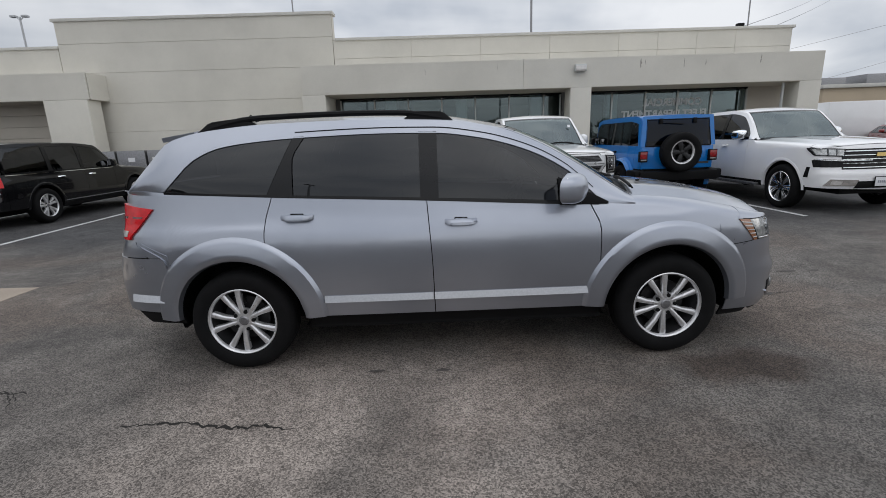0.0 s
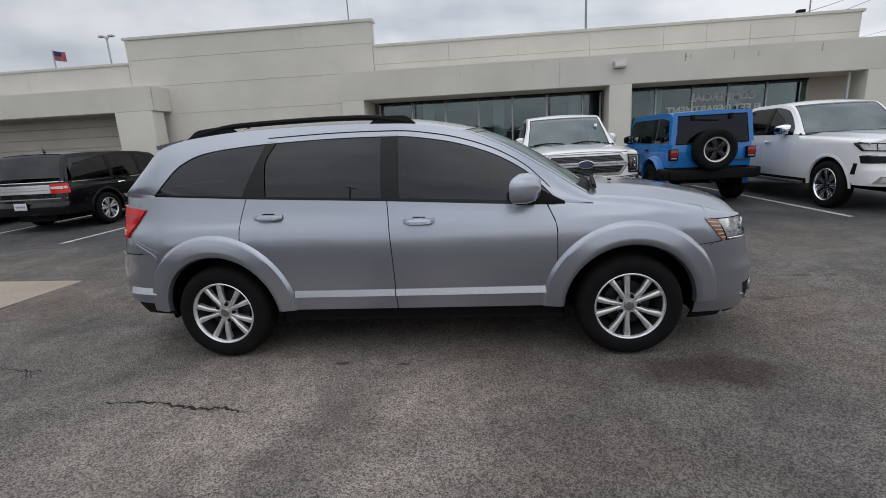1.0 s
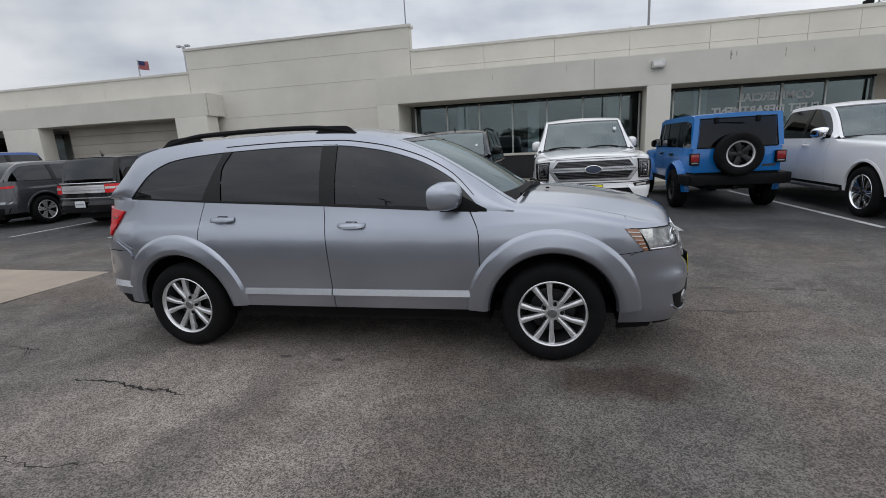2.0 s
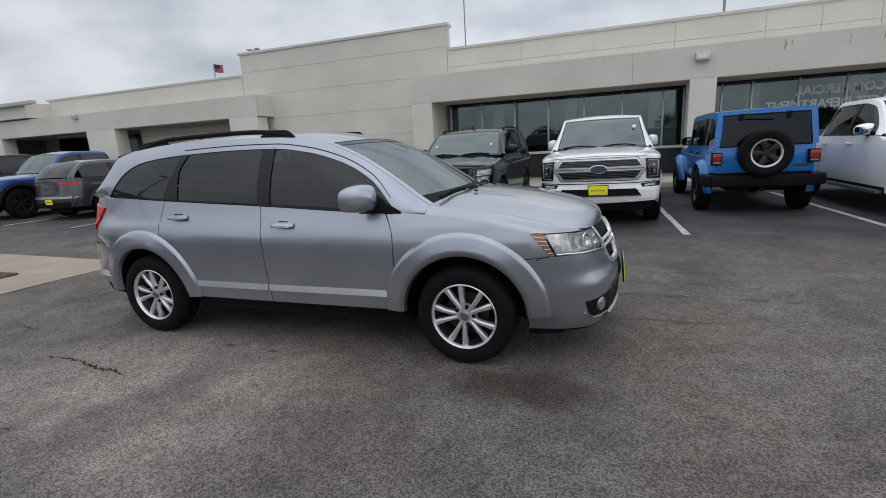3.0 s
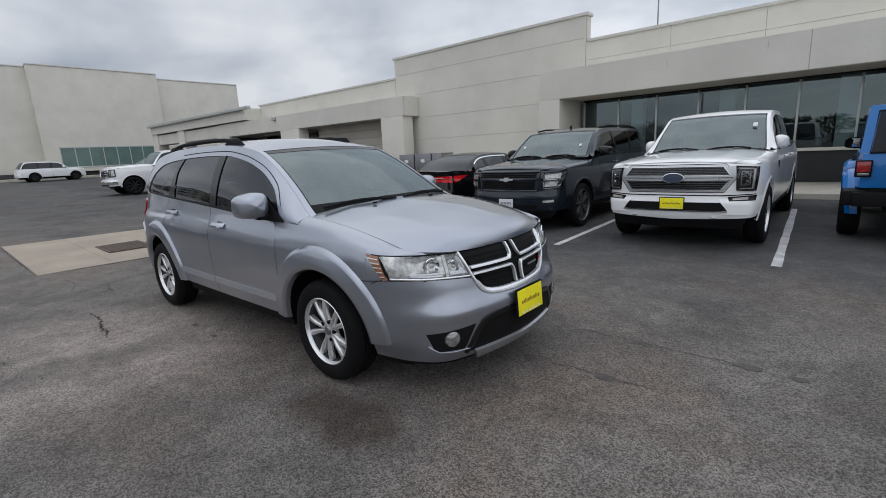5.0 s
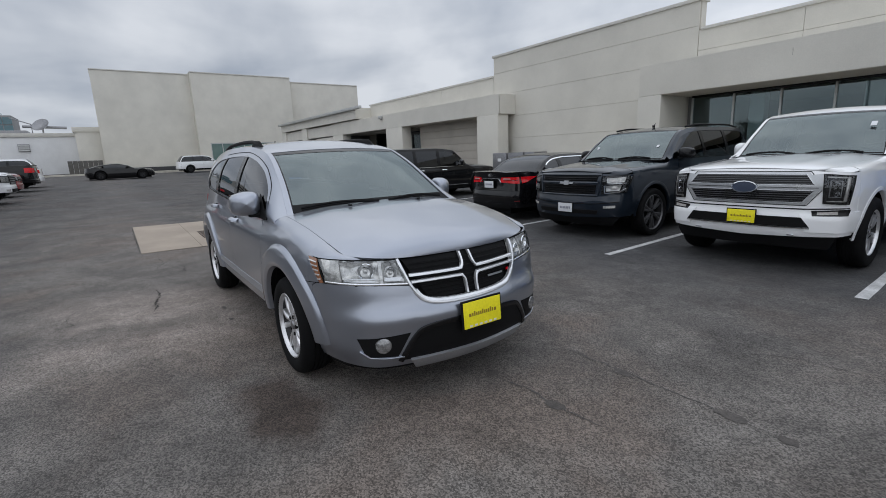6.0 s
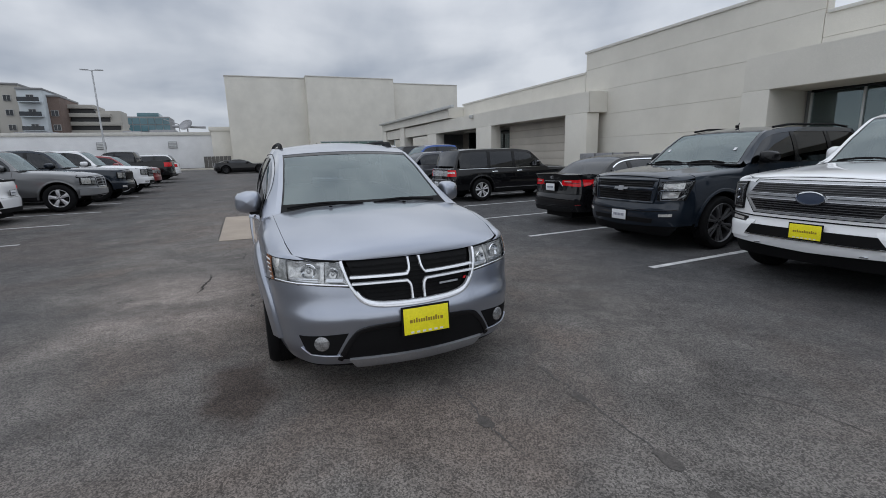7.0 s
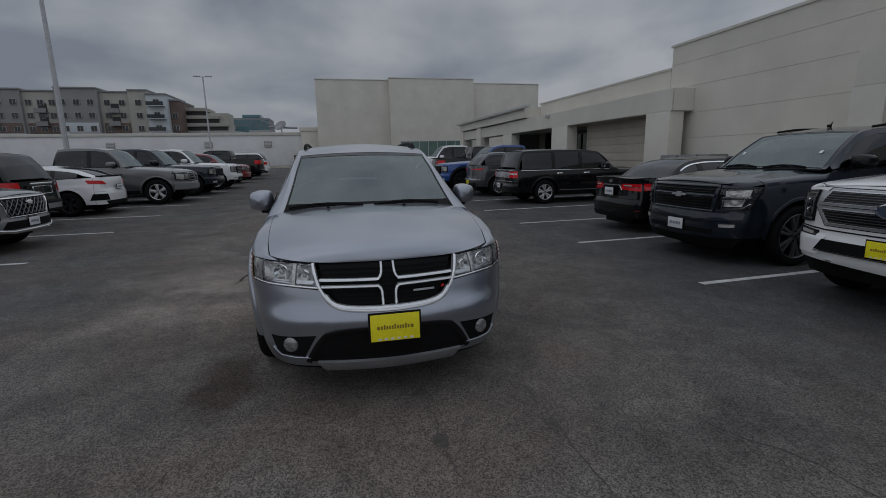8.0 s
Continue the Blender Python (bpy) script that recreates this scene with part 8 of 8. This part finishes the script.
# grey pickup, nose out
S = pickup_numbers(M_GREY, style=(5, 0, 0.06), rim=0.27, nose=1.04, hood=1.23, k=1.35)
car, B, _ = pickup("metallic grey pickup truck with cross grille, nose to the aisle", M_GREY, across(-13.5, -5.3, S, True), S, 1, ROW2)
truck_face(car, B, S, M_STEEL, M_LGREY, (0.74, 1.02), 0.46, 3)
part("grille_cross", strip(B, "front", [(0, 0.74), (0, 1.02)], 0.05, 0.03, 1, 4), M_LGREY, car)
part("chrome_bumper", quad(B, "front", [(-0.95, 0.48), (0.95, 0.48), (0.95, 0.66), (-0.95, 0.66)], 0.03, 18, 4, 1, 0.04), M_LGREY, car)
# the rest of that row
S = pickup_numbers(M_SLATE, R=0.44, style=(6, 0, 0.05), mat=M_DALLOY)
car, B, _ = pickup("dark slate lifted pickup truck, nose to the aisle", M_SLATE, across(-16.7, -5.1, S, True), S, 1, ROW2)
truck_face(car, B, S, M_PLASTIC, M_GLOSSBLK)
S = pickup_numbers(M_WHITE, style=(6, 8, 0.03))
car, B, _ = pickup("white pickup truck with black lower bumper, nose to the aisle", M_WHITE, across(-19.9, -4.9, S, True), S, 1, ROW2)
truck_face(car, B, S, M_STEEL, M_GLOSSBLK)
S = suv_numbers(M_RED, style=(5, 0, 0.05))
car, B, _ = build_car("suv", "dark red SUV with roof rails, nose to the aisle", across(-24.2, -5.2, S, True), S, ROW2)
grille_bars(car, B, 0.72, 0.92, 0.5, 0.54, 3, M_CHROME)
front_lamps(car, B, 0.6, 0.9, 0.74, 0.92)
S = pickup_numbers(M_BLACK, style=(6, 0, 0.05))
car, B, _ = pickup("black pickup truck with red tail lamps, tail to the aisle", M_BLACK, across(-28.5, -5.0, S, False), S, 1, ROW2)
for s in (1, -1):
    part("tail_lamp", quad(B, "rear", [(s * 0.86, 0.98), (s * 0.985, 0.98), (s * 0.985, 1.24), (s * 0.86, 1.24)], 0.012, 5, 5, 1, 0.02), M_REDLENS, car)
    part("side_lamp", quad(B, "side", [(S["x1"] + 0.03, 1.0), (S["x1"] + 0.17, 1.0), (S["x1"] + 0.14, 1.22), (S["x1"] + 0.03, 1.22)], 0.012, 5, 5, s, 0.02), M_REDLENS, car)
S = suv_numbers(M_WHITE, style=(5, 0, 0.05))
car, B, _ = build_car("suv", "white SUV, tail to the aisle", across(-33.0, -5.2, S, False), S, ROW2)
for s in (1, -1):
    part("tail_lamp", quad(B, "rear", [(s * 0.7, 0.85), (s * 0.95, 0.85), (s * 0.96, 1.05), (s * 0.74, 1.05)], 0.012, 6, 5, 1, 0.02), M_REDLENS, car)

# at the end of the lot: a low black coupe and a white SUV side on
S = make(M_BLACK, 4.6, 0.95, 1.24, 2.72, 0.95, 0.34, 0.86, 0.82, 0.62, (0.75, 0.1, -0.75, -1.95), [0.6, -0.5], [("door_glass", -1.1, 0.5, M_TINT)], sill=0.24, k=1.3, roof_in=0.3, style=(5, 12, 0.03), mat=M_DALLOY, front_prof=[(0.15, 0.1), (0.3, 0.0), (0.5, 0.03), (0.62, 0.12), (0.75, 0.3), (0.9, 0.5)], category="sports car", rear_seat=False, tilt=0.02)
build_car("sports_car", "low black sports coupe parked by the kerb", pose(-40.2, -1.2, ground_z(-40.2, 0), 0, 0, 95), S)
S = suv_numbers(M_WHITE, style=(5, 0, 0.05), mat=M_DALLOY)
build_car("suv", "white SUV parked beside the stucco block", pose(-50.0, 6.2, ground_z(-50, 6), 0, 0, 95), S)
S = suv_numbers(M_WHITE, style=(5, 0, 0.05), mat=M_DALLOY)
build_car("suv", "white SUV at the far end of the shop row", at(-27.5, 5.0, S, -1), S, ROW)


# ---- beyond the lot ----
# low white building with roof plant
low = thing("low_building", pose(0, 0, 0.9), "long low white painted building with grey vents", "building")
part("wall", Geo().box(-78, -64, -75, -4.2, -0.6, 4.35, 0.03), M_STUCCOW := surface("white_block_wall", (0.76, 0.765, 0.77), 0.8, var=0.08, scale=0.5, bump=0.15, bscale=60), low)
part("roof_edge", Geo().box(-78.2, -63.85, -75.2, -4.1, 4.35, 4.75, 0.03), M_COPING, low)
for y in (-9.2, -16.8, -28.5, -44.0, -58.0):
    v = part("wall_vent", Geo().box(-63.99, -63.9, y - 0.5, y + 0.5, 2.75, 3.6, 0.02), M_STEEL, low, "grey louvred vent")
    for k in range(4):
        part("louvre", Geo().box(-63.9, -63.86, y - 0.45, y + 0.45, 2.82 + k * 0.19, 2.95 + k * 0.19, 0.01), M_ALU, v)
for y in (-13.0, -19.6, -47.0, -52.0):
    d = part("door", Geo().box(-63.99, -63.88, y - 1.5, y + 1.5, -0.3, 2.1, 0.02), M_ALU, low, "pale roller door")
    for k in range(5):
        part("slat", Geo().box(-63.88, -63.85, y - 1.45, y + 1.45, -0.2 + k * 0.44, 0.18 + k * 0.44, 0.01), M_LINE, d)
for y, w, h in ((-10.5, 3.0, 0.5), (-14.0, 2.0, 0.35), (-24, 4.0, 0.3), (-33, 2.5, 0.5), (-41, 3.0, 0.3)):
    part("roof_unit", Geo().box(-70, -67, y - w / 2, y + w / 2, 4.7, 4.75 + h, 0.05), M_STEEL, low)
mast = part("roof_mast", Geo().tube([(-68, -8.6, 4.7), (-68, -8.6, 6.0), (-68, -10.4, 6.7)], 0.07, 6), M_STEEL, low)
part("roof_dish", Geo().lathe([(0.0, 0.0), (0.4, 0.06), (0.75, 0.22), (0.9, 0.36), (0.88, 0.38), (0.7, 0.25), (0.0, 0.04)], 20, pose(-67.6, -7.6, 5.7, 0, 50, -30)).tube([(-67.6, -7.6, 4.7), (-67.6, -7.6, 5.7)], 0.08, 6), M_STEEL, low, "grey satellite dish")
part("roof_boom", Geo().tube([(-68, -5.4, 5.6), (-68, -9.4, 5.75)], 0.16, 8), M_STEEL, low)
kb = thing("kerb_island", pose(0, 0, 0), "low concrete kerb island at the end of the lot", "kerb", kind="structure")
part("kerb", Geo().box(-57.5, -53.5, -34, 26, 0.5, 1.05, 0.03), M_KERB, kb)
bin_ = thing("bin_enclosure", pose(-56.5, -3.7, 0.95), "dark grey board refuse enclosure by the wall", "enclosure")
M_BOARD = surface("weathered_board", (0.1, 0.095, 0.088), 0.85, var=0.3, scale=3)
for k in range(7):
    part("board", Geo().box(0, 0.06, -1.6 + k * 0.42, -1.2 + k * 0.42, 0, 1.45, 0.01), M_BOARD, bin_)

# flats behind; distance haze is painted in by lightening the wall colours
FLAT = {"tan": surface("hazed_tan_render", (0.42, 0.4, 0.36), 0.85, var=0.08, scale=0.2), "grey": surface("hazed_grey_render", (0.27, 0.27, 0.27), 0.85, var=0.08, scale=0.2), "pale": surface("hazed_pale_render", (0.54, 0.58, 0.6), 0.8, var=0.06, scale=0.2), "brown": surface("hazed_brown_brick", (0.17, 0.125, 0.105), 0.9, var=0.15, scale=0.6, fscale=8, fine=0.15)}
M_WIN = glass("flat_window_glass", (0.12, 0.14, 0.16), ior=1.6)
M_FRAME = surface("pale_window_frame", (0.5, 0.5, 0.49), 0.6, var=0.05)
flats = thing("apartment_building", pose(-130, -6.8, 0), "four-storey tan and grey apartment building", "building")


def bay(y0, y1, top, col, low_col, off, wins, base=8.0):
    w = part("bay_wall", Geo().box(-14, off, y0, y1, 0, top, 0.05), FLAT[col], flats)
    part("bay_parapet", Geo().box(-14, off + 0.25, y0 - 0.1, y1 + 0.1, top, top + 0.4, 0.05), FLAT["grey"], w)
    if low_col:
        part("brick_storey", Geo().box(-13, off + 0.12, y0 + 0.4, y1 - 0.4, base, base + 4.2, 0.03), FLAT[low_col], w)
    n = wins
    for r, z in enumerate((base + 2.0, base + 5.2, base + 8.3)):
        if z + 1.6 > top:
            continue
        for k in range(n):
            y = lerp(y0, y1, (k + 0.5) / n)
            f = part("window", Geo().box(off + 0.1, off + 0.2, y - 0.7, y + 0.7, z + 0.1, z + 1.45, 0.02), M_FRAME, flats)
            for s in (-0.33, 0.33):
                part("pane", Geo().box(off + 0.2, off + 0.23, y + s - 0.29, y + s + 0.29, z + 0.16, z + 1.39), M_WIN, f, smooth=False)


bay(-66, -58.6, 19.6, "tan", "brown", 0.0, 3)
bay(-58.6, -49.6, 20.2, "grey", "pale", 1.2, 3)
bay(-49.6, -43.0, 19.5, "tan", "brown", 0.0, 2)
bay(-43.0, -38.6, 19.9, "tan", None, 0.6, 1)
bay(-38.6, -34.0, 18.8, "pale", None, 2.0, 1)
bay(-34.0, -31.8, 17.6, "brown", None, 0.0, 1)
bay(-78, -66, 19.9, "grey", "brown", 0.8, 4)
bay(-96, -78, 20.0, "tan", "brown", 0.0, 5)
for y, n in ((-62.0, 2), (-46.4, 2), (-72.0, 2), (-88.0, 2), (-83.0, 2)):
    for k in range(n):
        z = 11.4 + k * 3.15
        b = part("balcony", Geo().box(0.1, 1.5, y - 1.3, y + 1.3, z, z + 0.16, 0.02), FLAT["grey"], flats)
        part("balcony_rail", Geo().box(1.42, 1.48, y - 1.3, y + 1.3, z + 0.16, z + 1.1), FLAT["grey"], b, smooth=False)
        part("balcony_door", Geo().box(0.05, 0.12, y - 0.9, y + 0.9, z + 0.16, z + 2.3), M_DARKPANEL, b, smooth=False)
for k in range(3):
    b = part("balcony", Geo().box(2.0, 3.4, -38.3, -34.4, 9.8 + k * 3.1, 9.95 + k * 3.1, 0.02), FLAT["pale"], flats)
    part("balcony_rail", Geo().box(3.3, 3.36, -38.3, -34.4, 9.95 + k * 3.1, 10.9 + k * 3.1), M_WIN, b, smooth=False)
deck = thing("parking_garage", pose(-135, -5.8, 0), "stepped concrete garage beside the flats", "building")
for k, (y0, y1, z) in enumerate(((-33, -27.5, 15.6), (-33, -24.5, 13.6), (-33, -22.5, 11.6), (-33, -21, 9.6))):
    part("floor_slab", Geo().box(-10, 0, y0, y1, z, z + 0.9, 0.03), FLAT["tan"], deck)
    # solid near-black fill stands for the shade inside the open deck
    part("bay_shade_fill", Geo().box(-9, -0.8, y0 + 0.3, y1 - 0.3, z - 1.1, z), M_DARKPANEL, deck, smooth=False)
part("stair_tower", Geo().box(-8, -1, -27.6, -22.4, 0, 15.2, 0.05), FLAT["tan"], deck)
off_ = thing("glass_office", pose(-200, -7.0, 0), "distant blue-green glass office block", "building")
M_TEAL = surface("teal_curtain_wall", (0.07, 0.17, 0.2), 0.2, var=0.2, scale=0.12, coat=0.6)
part("core", Geo().box(-15, 0, -33, -18.5, 0, 19.5, 0.1), FLAT["grey"], off_)
for k in range(4):
    for j in range(6):
        part("pane", Geo().box(0, 0.1, -32.7 + j * 2.4, -30.5 + j * 2.4, 9.2 + k * 2.5, 11.4 + k * 2.5), M_TEAL, off_, smooth=False)
part("penthouse", Geo().box(-12, -2, -29, -22, 19.5, 21, 0.1), M_TEAL, off_)


# lamp poles
def lamp_pole(x, y, h, z0, arms=2):
    p = thing("street_lamp", pose(x, y, z0), "tall galvanised parking lot lamp pole", "street lamp", "lot lamps")
    part("pole", Geo().tube([(0, 0, 0), (0, 0, h * 0.5), (0, 0, h)], [0.11, 0.09, 0.07], 10), M_POLE, p)
    part("base", Geo().lathe([(0.0, 0.75), (0.26, 0.75), (0.3, 0.7), (0.3, 0.0)], 18), M_KERB, p)
    for k in range(arms):
        s = 1 if k == 0 else -1
        a = part("arm", Geo().tube([(0, 0, h - 0.1), (0, s * 0.35, h)], 0.04, 8), M_POLE, p)
        part("lamp_head", Geo().box(-0.16, 0.16, -0.36 + s * 0.65, 0.36 + s * 0.65, h - 0.05, h + 0.06, 0.03), M_POLE, a)


lamp_pole(-56.0, -14.7, 10.6, 0.95)
lamp_pole(-17.6, -11.2, 9.6, 0.15)
hm = thing("street_lamp", pose(-76.0, 90.0, 0), "tall distant high-mast lamp with a double head", "street lamp", "lot lamps")
part("pole", Geo().tube([(0, 0, 0), (0, 0, 13), (0, 0, 26.2)], [0.24, 0.2, 0.16], 8), M_POLE, hm)
for s in (1, -1):
    a = part("arm", Geo().tube([(0, 0, 25.6), (s * 0.7, 0, 26.2)], 0.08, 6), M_POLE, hm)
    part("lamp_head", Geo().box(s * 1.05 - 0.5, s * 1.05 + 0.5, -0.4, 0.4, 26.1, 26.45, 0.05), M_POLE, a)
lamp_pole(8.0, -26.0, 9.6, 0.0)
lamp_pole(-8.0, -24.0, 9.6, 0.0)
# rods on and behind the roof, a flag
for x, y, r, h in ((-42.1, 150.5, 0.2, 70), (32.8, 159.5, 0.36, 70)):
    rod = thing("radio_mast", pose(x, y, 0), "tall thin grey radio mast behind the dealership", "mast", "distant masts")
    part("mast", Geo().tube([(0, 0, 0), (0, 0, h * 0.5), (0, 0, h)], [r * 1.1, r, r * 0.9], 8), M_STEEL, rod)
flag = thing("flagpole", pose(12.7, 66.7, 0), "dark red flag on a thin pole beyond the roof", "flag")
part("pole", Geo().tube([(0, 0, 0), (0, 0, 15.9)], 0.05, 8), M_POLE, flag)
M_CLOTH = surface("flag_cloth", (0.4, 0.12, 0.13), 0.8, var=0.3, scale=0.6)
part("cloth", sheet(lambda u, v: (-0.05 - 0.9 * u, 0.2 * math.sin(5 * u), 15.1 + 0.7 * v - 0.5 * u), 8, 4, 0), M_CLOTH, flag)
cam_ = thing("roof_camera", pose(12.1, 15.2, 5.3), "small camera on a thin roof pole", "camera")
part("pole", Geo().tube([(0, 0, 0), (0, 0, 1.0)], 0.025, 8), M_STEEL, cam_)
part("head", Geo().box(-0.07, 0.1, -0.06, 0.06, 0.95, 1.1, 0.02), M_PLASTIC, cam_)
part("base_box", Geo().box(-0.42, -0.18, -0.1, 0.1, 0.0, 0.12, 0.02), M_PLASTIC, cam_)
flag = thing("flagpole", pose(-100, 102, 0), "distant flag on a white pole", "flag")
part("pole", Geo().tube([(0, 0, 0), (0, 0, 27.5)], 0.16, 8), M_POLE, flag)
part("cloth", sheet(lambda u, v: (0.2 + 3.4 * u, 0.5 * math.sin(5 * u), 25.2 + 2.1 * v - 0.6 * u), 12, 5, 0), M_CLOTH, flag)
part("canton", sheet(lambda u, v: (0.2 + 1.5 * u, 0.5 * math.sin(2.2 * u) - 0.04, 26.3 + 1.0 * v - 0.26 * u), 5, 3, 0), surface("flag_blue", (0.03, 0.04, 0.12), 0.8), flag)

# air-conditioning units against the tower
for x, w in ((-12.6, 1.0), (-11.5, 1.05), (-10.6, 0.6)):
    ac = thing("air_conditioner", pose(x, 14.3, 0.13), "grey outdoor air-conditioning cabinet beside the wall", "air conditioner", "outdoor units")
    part("cabinet", Geo().box(-w / 2, w / 2, -0.4, 0.5, 0, 1.36, 0.03), M_STEEL, ac)
    part("label_plate", Geo().box(-0.12, 0.12, -0.412, -0.4, 0.95, 1.1), M_PLATE, ac, smooth=False)

# neighbours to the east: tan store, white box van, red car, wires
store = thing("tan_store", pose(0, 0, 0), "tan stucco store with a dark roof edge", "building")
part("wall", Geo().box(27.5, 60, 30, 45, 0, 4.0, 0.03), surface("sand_stucco", (0.5, 0.41, 0.3), 0.85, var=0.08, scale=0.4), store)
part("roof_edge", Geo().box(27.3, 60, 29.8, 45, 4.0, 4.25, 0.03), M_COPING, store)
for k in range(4):
    part("roof_unit", Geo().box(29 + k * 4.2, 31.6 + k * 4.2, 33, 36, 4.25, 5.0 + 0.2 * (k % 2), 0.05), M_STEEL, store)
van = thing("box_truck", pose(23.8, 24.0, 0, 0, 0, 180), "plain white box truck", "truck")
part("box_body", Geo().box(-2.6, 1.6, -1.1, 1.1, 0.8, 2.75, 0.04), M_WHITE, van)
part("cab", Geo().box(1.65, 3.2, -1.0, 1.0, 0.5, 2.1, 0.15), M_WHITE, van)
for x in (-1.6, 2.3):
    for s in (1, -1):
        wheel(van, x, 0.9, 0.38, 0.24, 0.24, (6, 0, 0.05), s)
S = make(M_RED, 4.7, 0.92, 1.45, 2.8, 0.95, 0.34, 1.0, 0.96, 0.8, (1.1, 0.3, -1.05, -1.75), [0.86, -0.12, -1.02], panes3(-1.5, -0.98, -0.12, 0.9, M_TINT, M_TINT), sill=0.3, k=1.2, roof_in=0.3, deck=1.05, tail_top=1.0, style=(5, 12, 0.03), category="saloon")
build_car("saloon_car", "bright red saloon parked beyond the shop", pose(24.2, 20.5, 0, 0, 0, -120), S)
wire = thing("overhead_wires", pose(0, 0, 0), "thin black overhead utility wires", "wire")
for a, b in (((24.0, 40, 6.64), (66.0, 40, 15.6)), ((24.0, 40, 2.9), (66.0, 40, 13.2)), ((11.9, 15.3, 5.3), (55.0, 66.0, 19.4)), ((12.97, 15.3, 5.2), (57.6, 66.0, 19.5))):
    part("wire", Geo().tube([Vector(a).lerp(Vector(b), t / 10) - Vector((0, 0, 0.8 * (t / 10) * (1 - t / 10))) for t in range(11)], 0.014, 5), M_STEEL, wire)

# wooded edge of the lot, seen only as dark shapes in the glass
M_LEAF = surface("leaf_green", (0.045, 0.065, 0.026), 0.7, var=0.4, scale=0.5, fine=0.3, fscale=9)
rnd = random.Random(77)
leaves, trunks = Geo(), Geo()
for k in range(46):
    x, y, h = -110 + k * 4.9 + rnd.uniform(-1.5, 1.5), -72 + rnd.uniform(-6, 6), rnd.uniform(3.8, 6.6)
    trunks.tube([(x, y, 0), (x + rnd.uniform(-0.4, 0.4), y, h * 0.45), (x + rnd.uniform(-0.6, 0.6), y, h * 0.8)], [0.28, 0.2, 0.08], 6)
    for _ in range(520):
        a, e, q = rnd.uniform(0, 6.28), rnd.uniform(-1, 1), rnd.uniform(0.45, 1.0)
        c = Vector((x + 2.9 * q * math.cos(a) * math.sqrt(1 - e * e), y + 2.9 * q * math.sin(a) * math.sqrt(1 - e * e), h * 0.62 + h * 0.38 * q * e))
        u = Vector((rnd.uniform(-1, 1), rnd.uniform(-1, 1), rnd.uniform(-1, 1))).normalized() * rnd.uniform(0.14, 0.3)
        w = u.orthogonal().normalized() * rnd.uniform(0.12, 0.26)
        leaves.put([c - u, c + w, c + u, c - w], [(0, 1, 2, 3)])
wood = thing("tree_row", pose(0, 0, 0), "row of dark green trees along the lot's far edge", "trees", kind="stuff")
part("trunks", trunks, surface("tree_bark", (0.09, 0.07, 0.055), 0.9, var=0.3, scale=3), wood)
part("leaves", leaves, M_LEAF, wood, smooth=False)
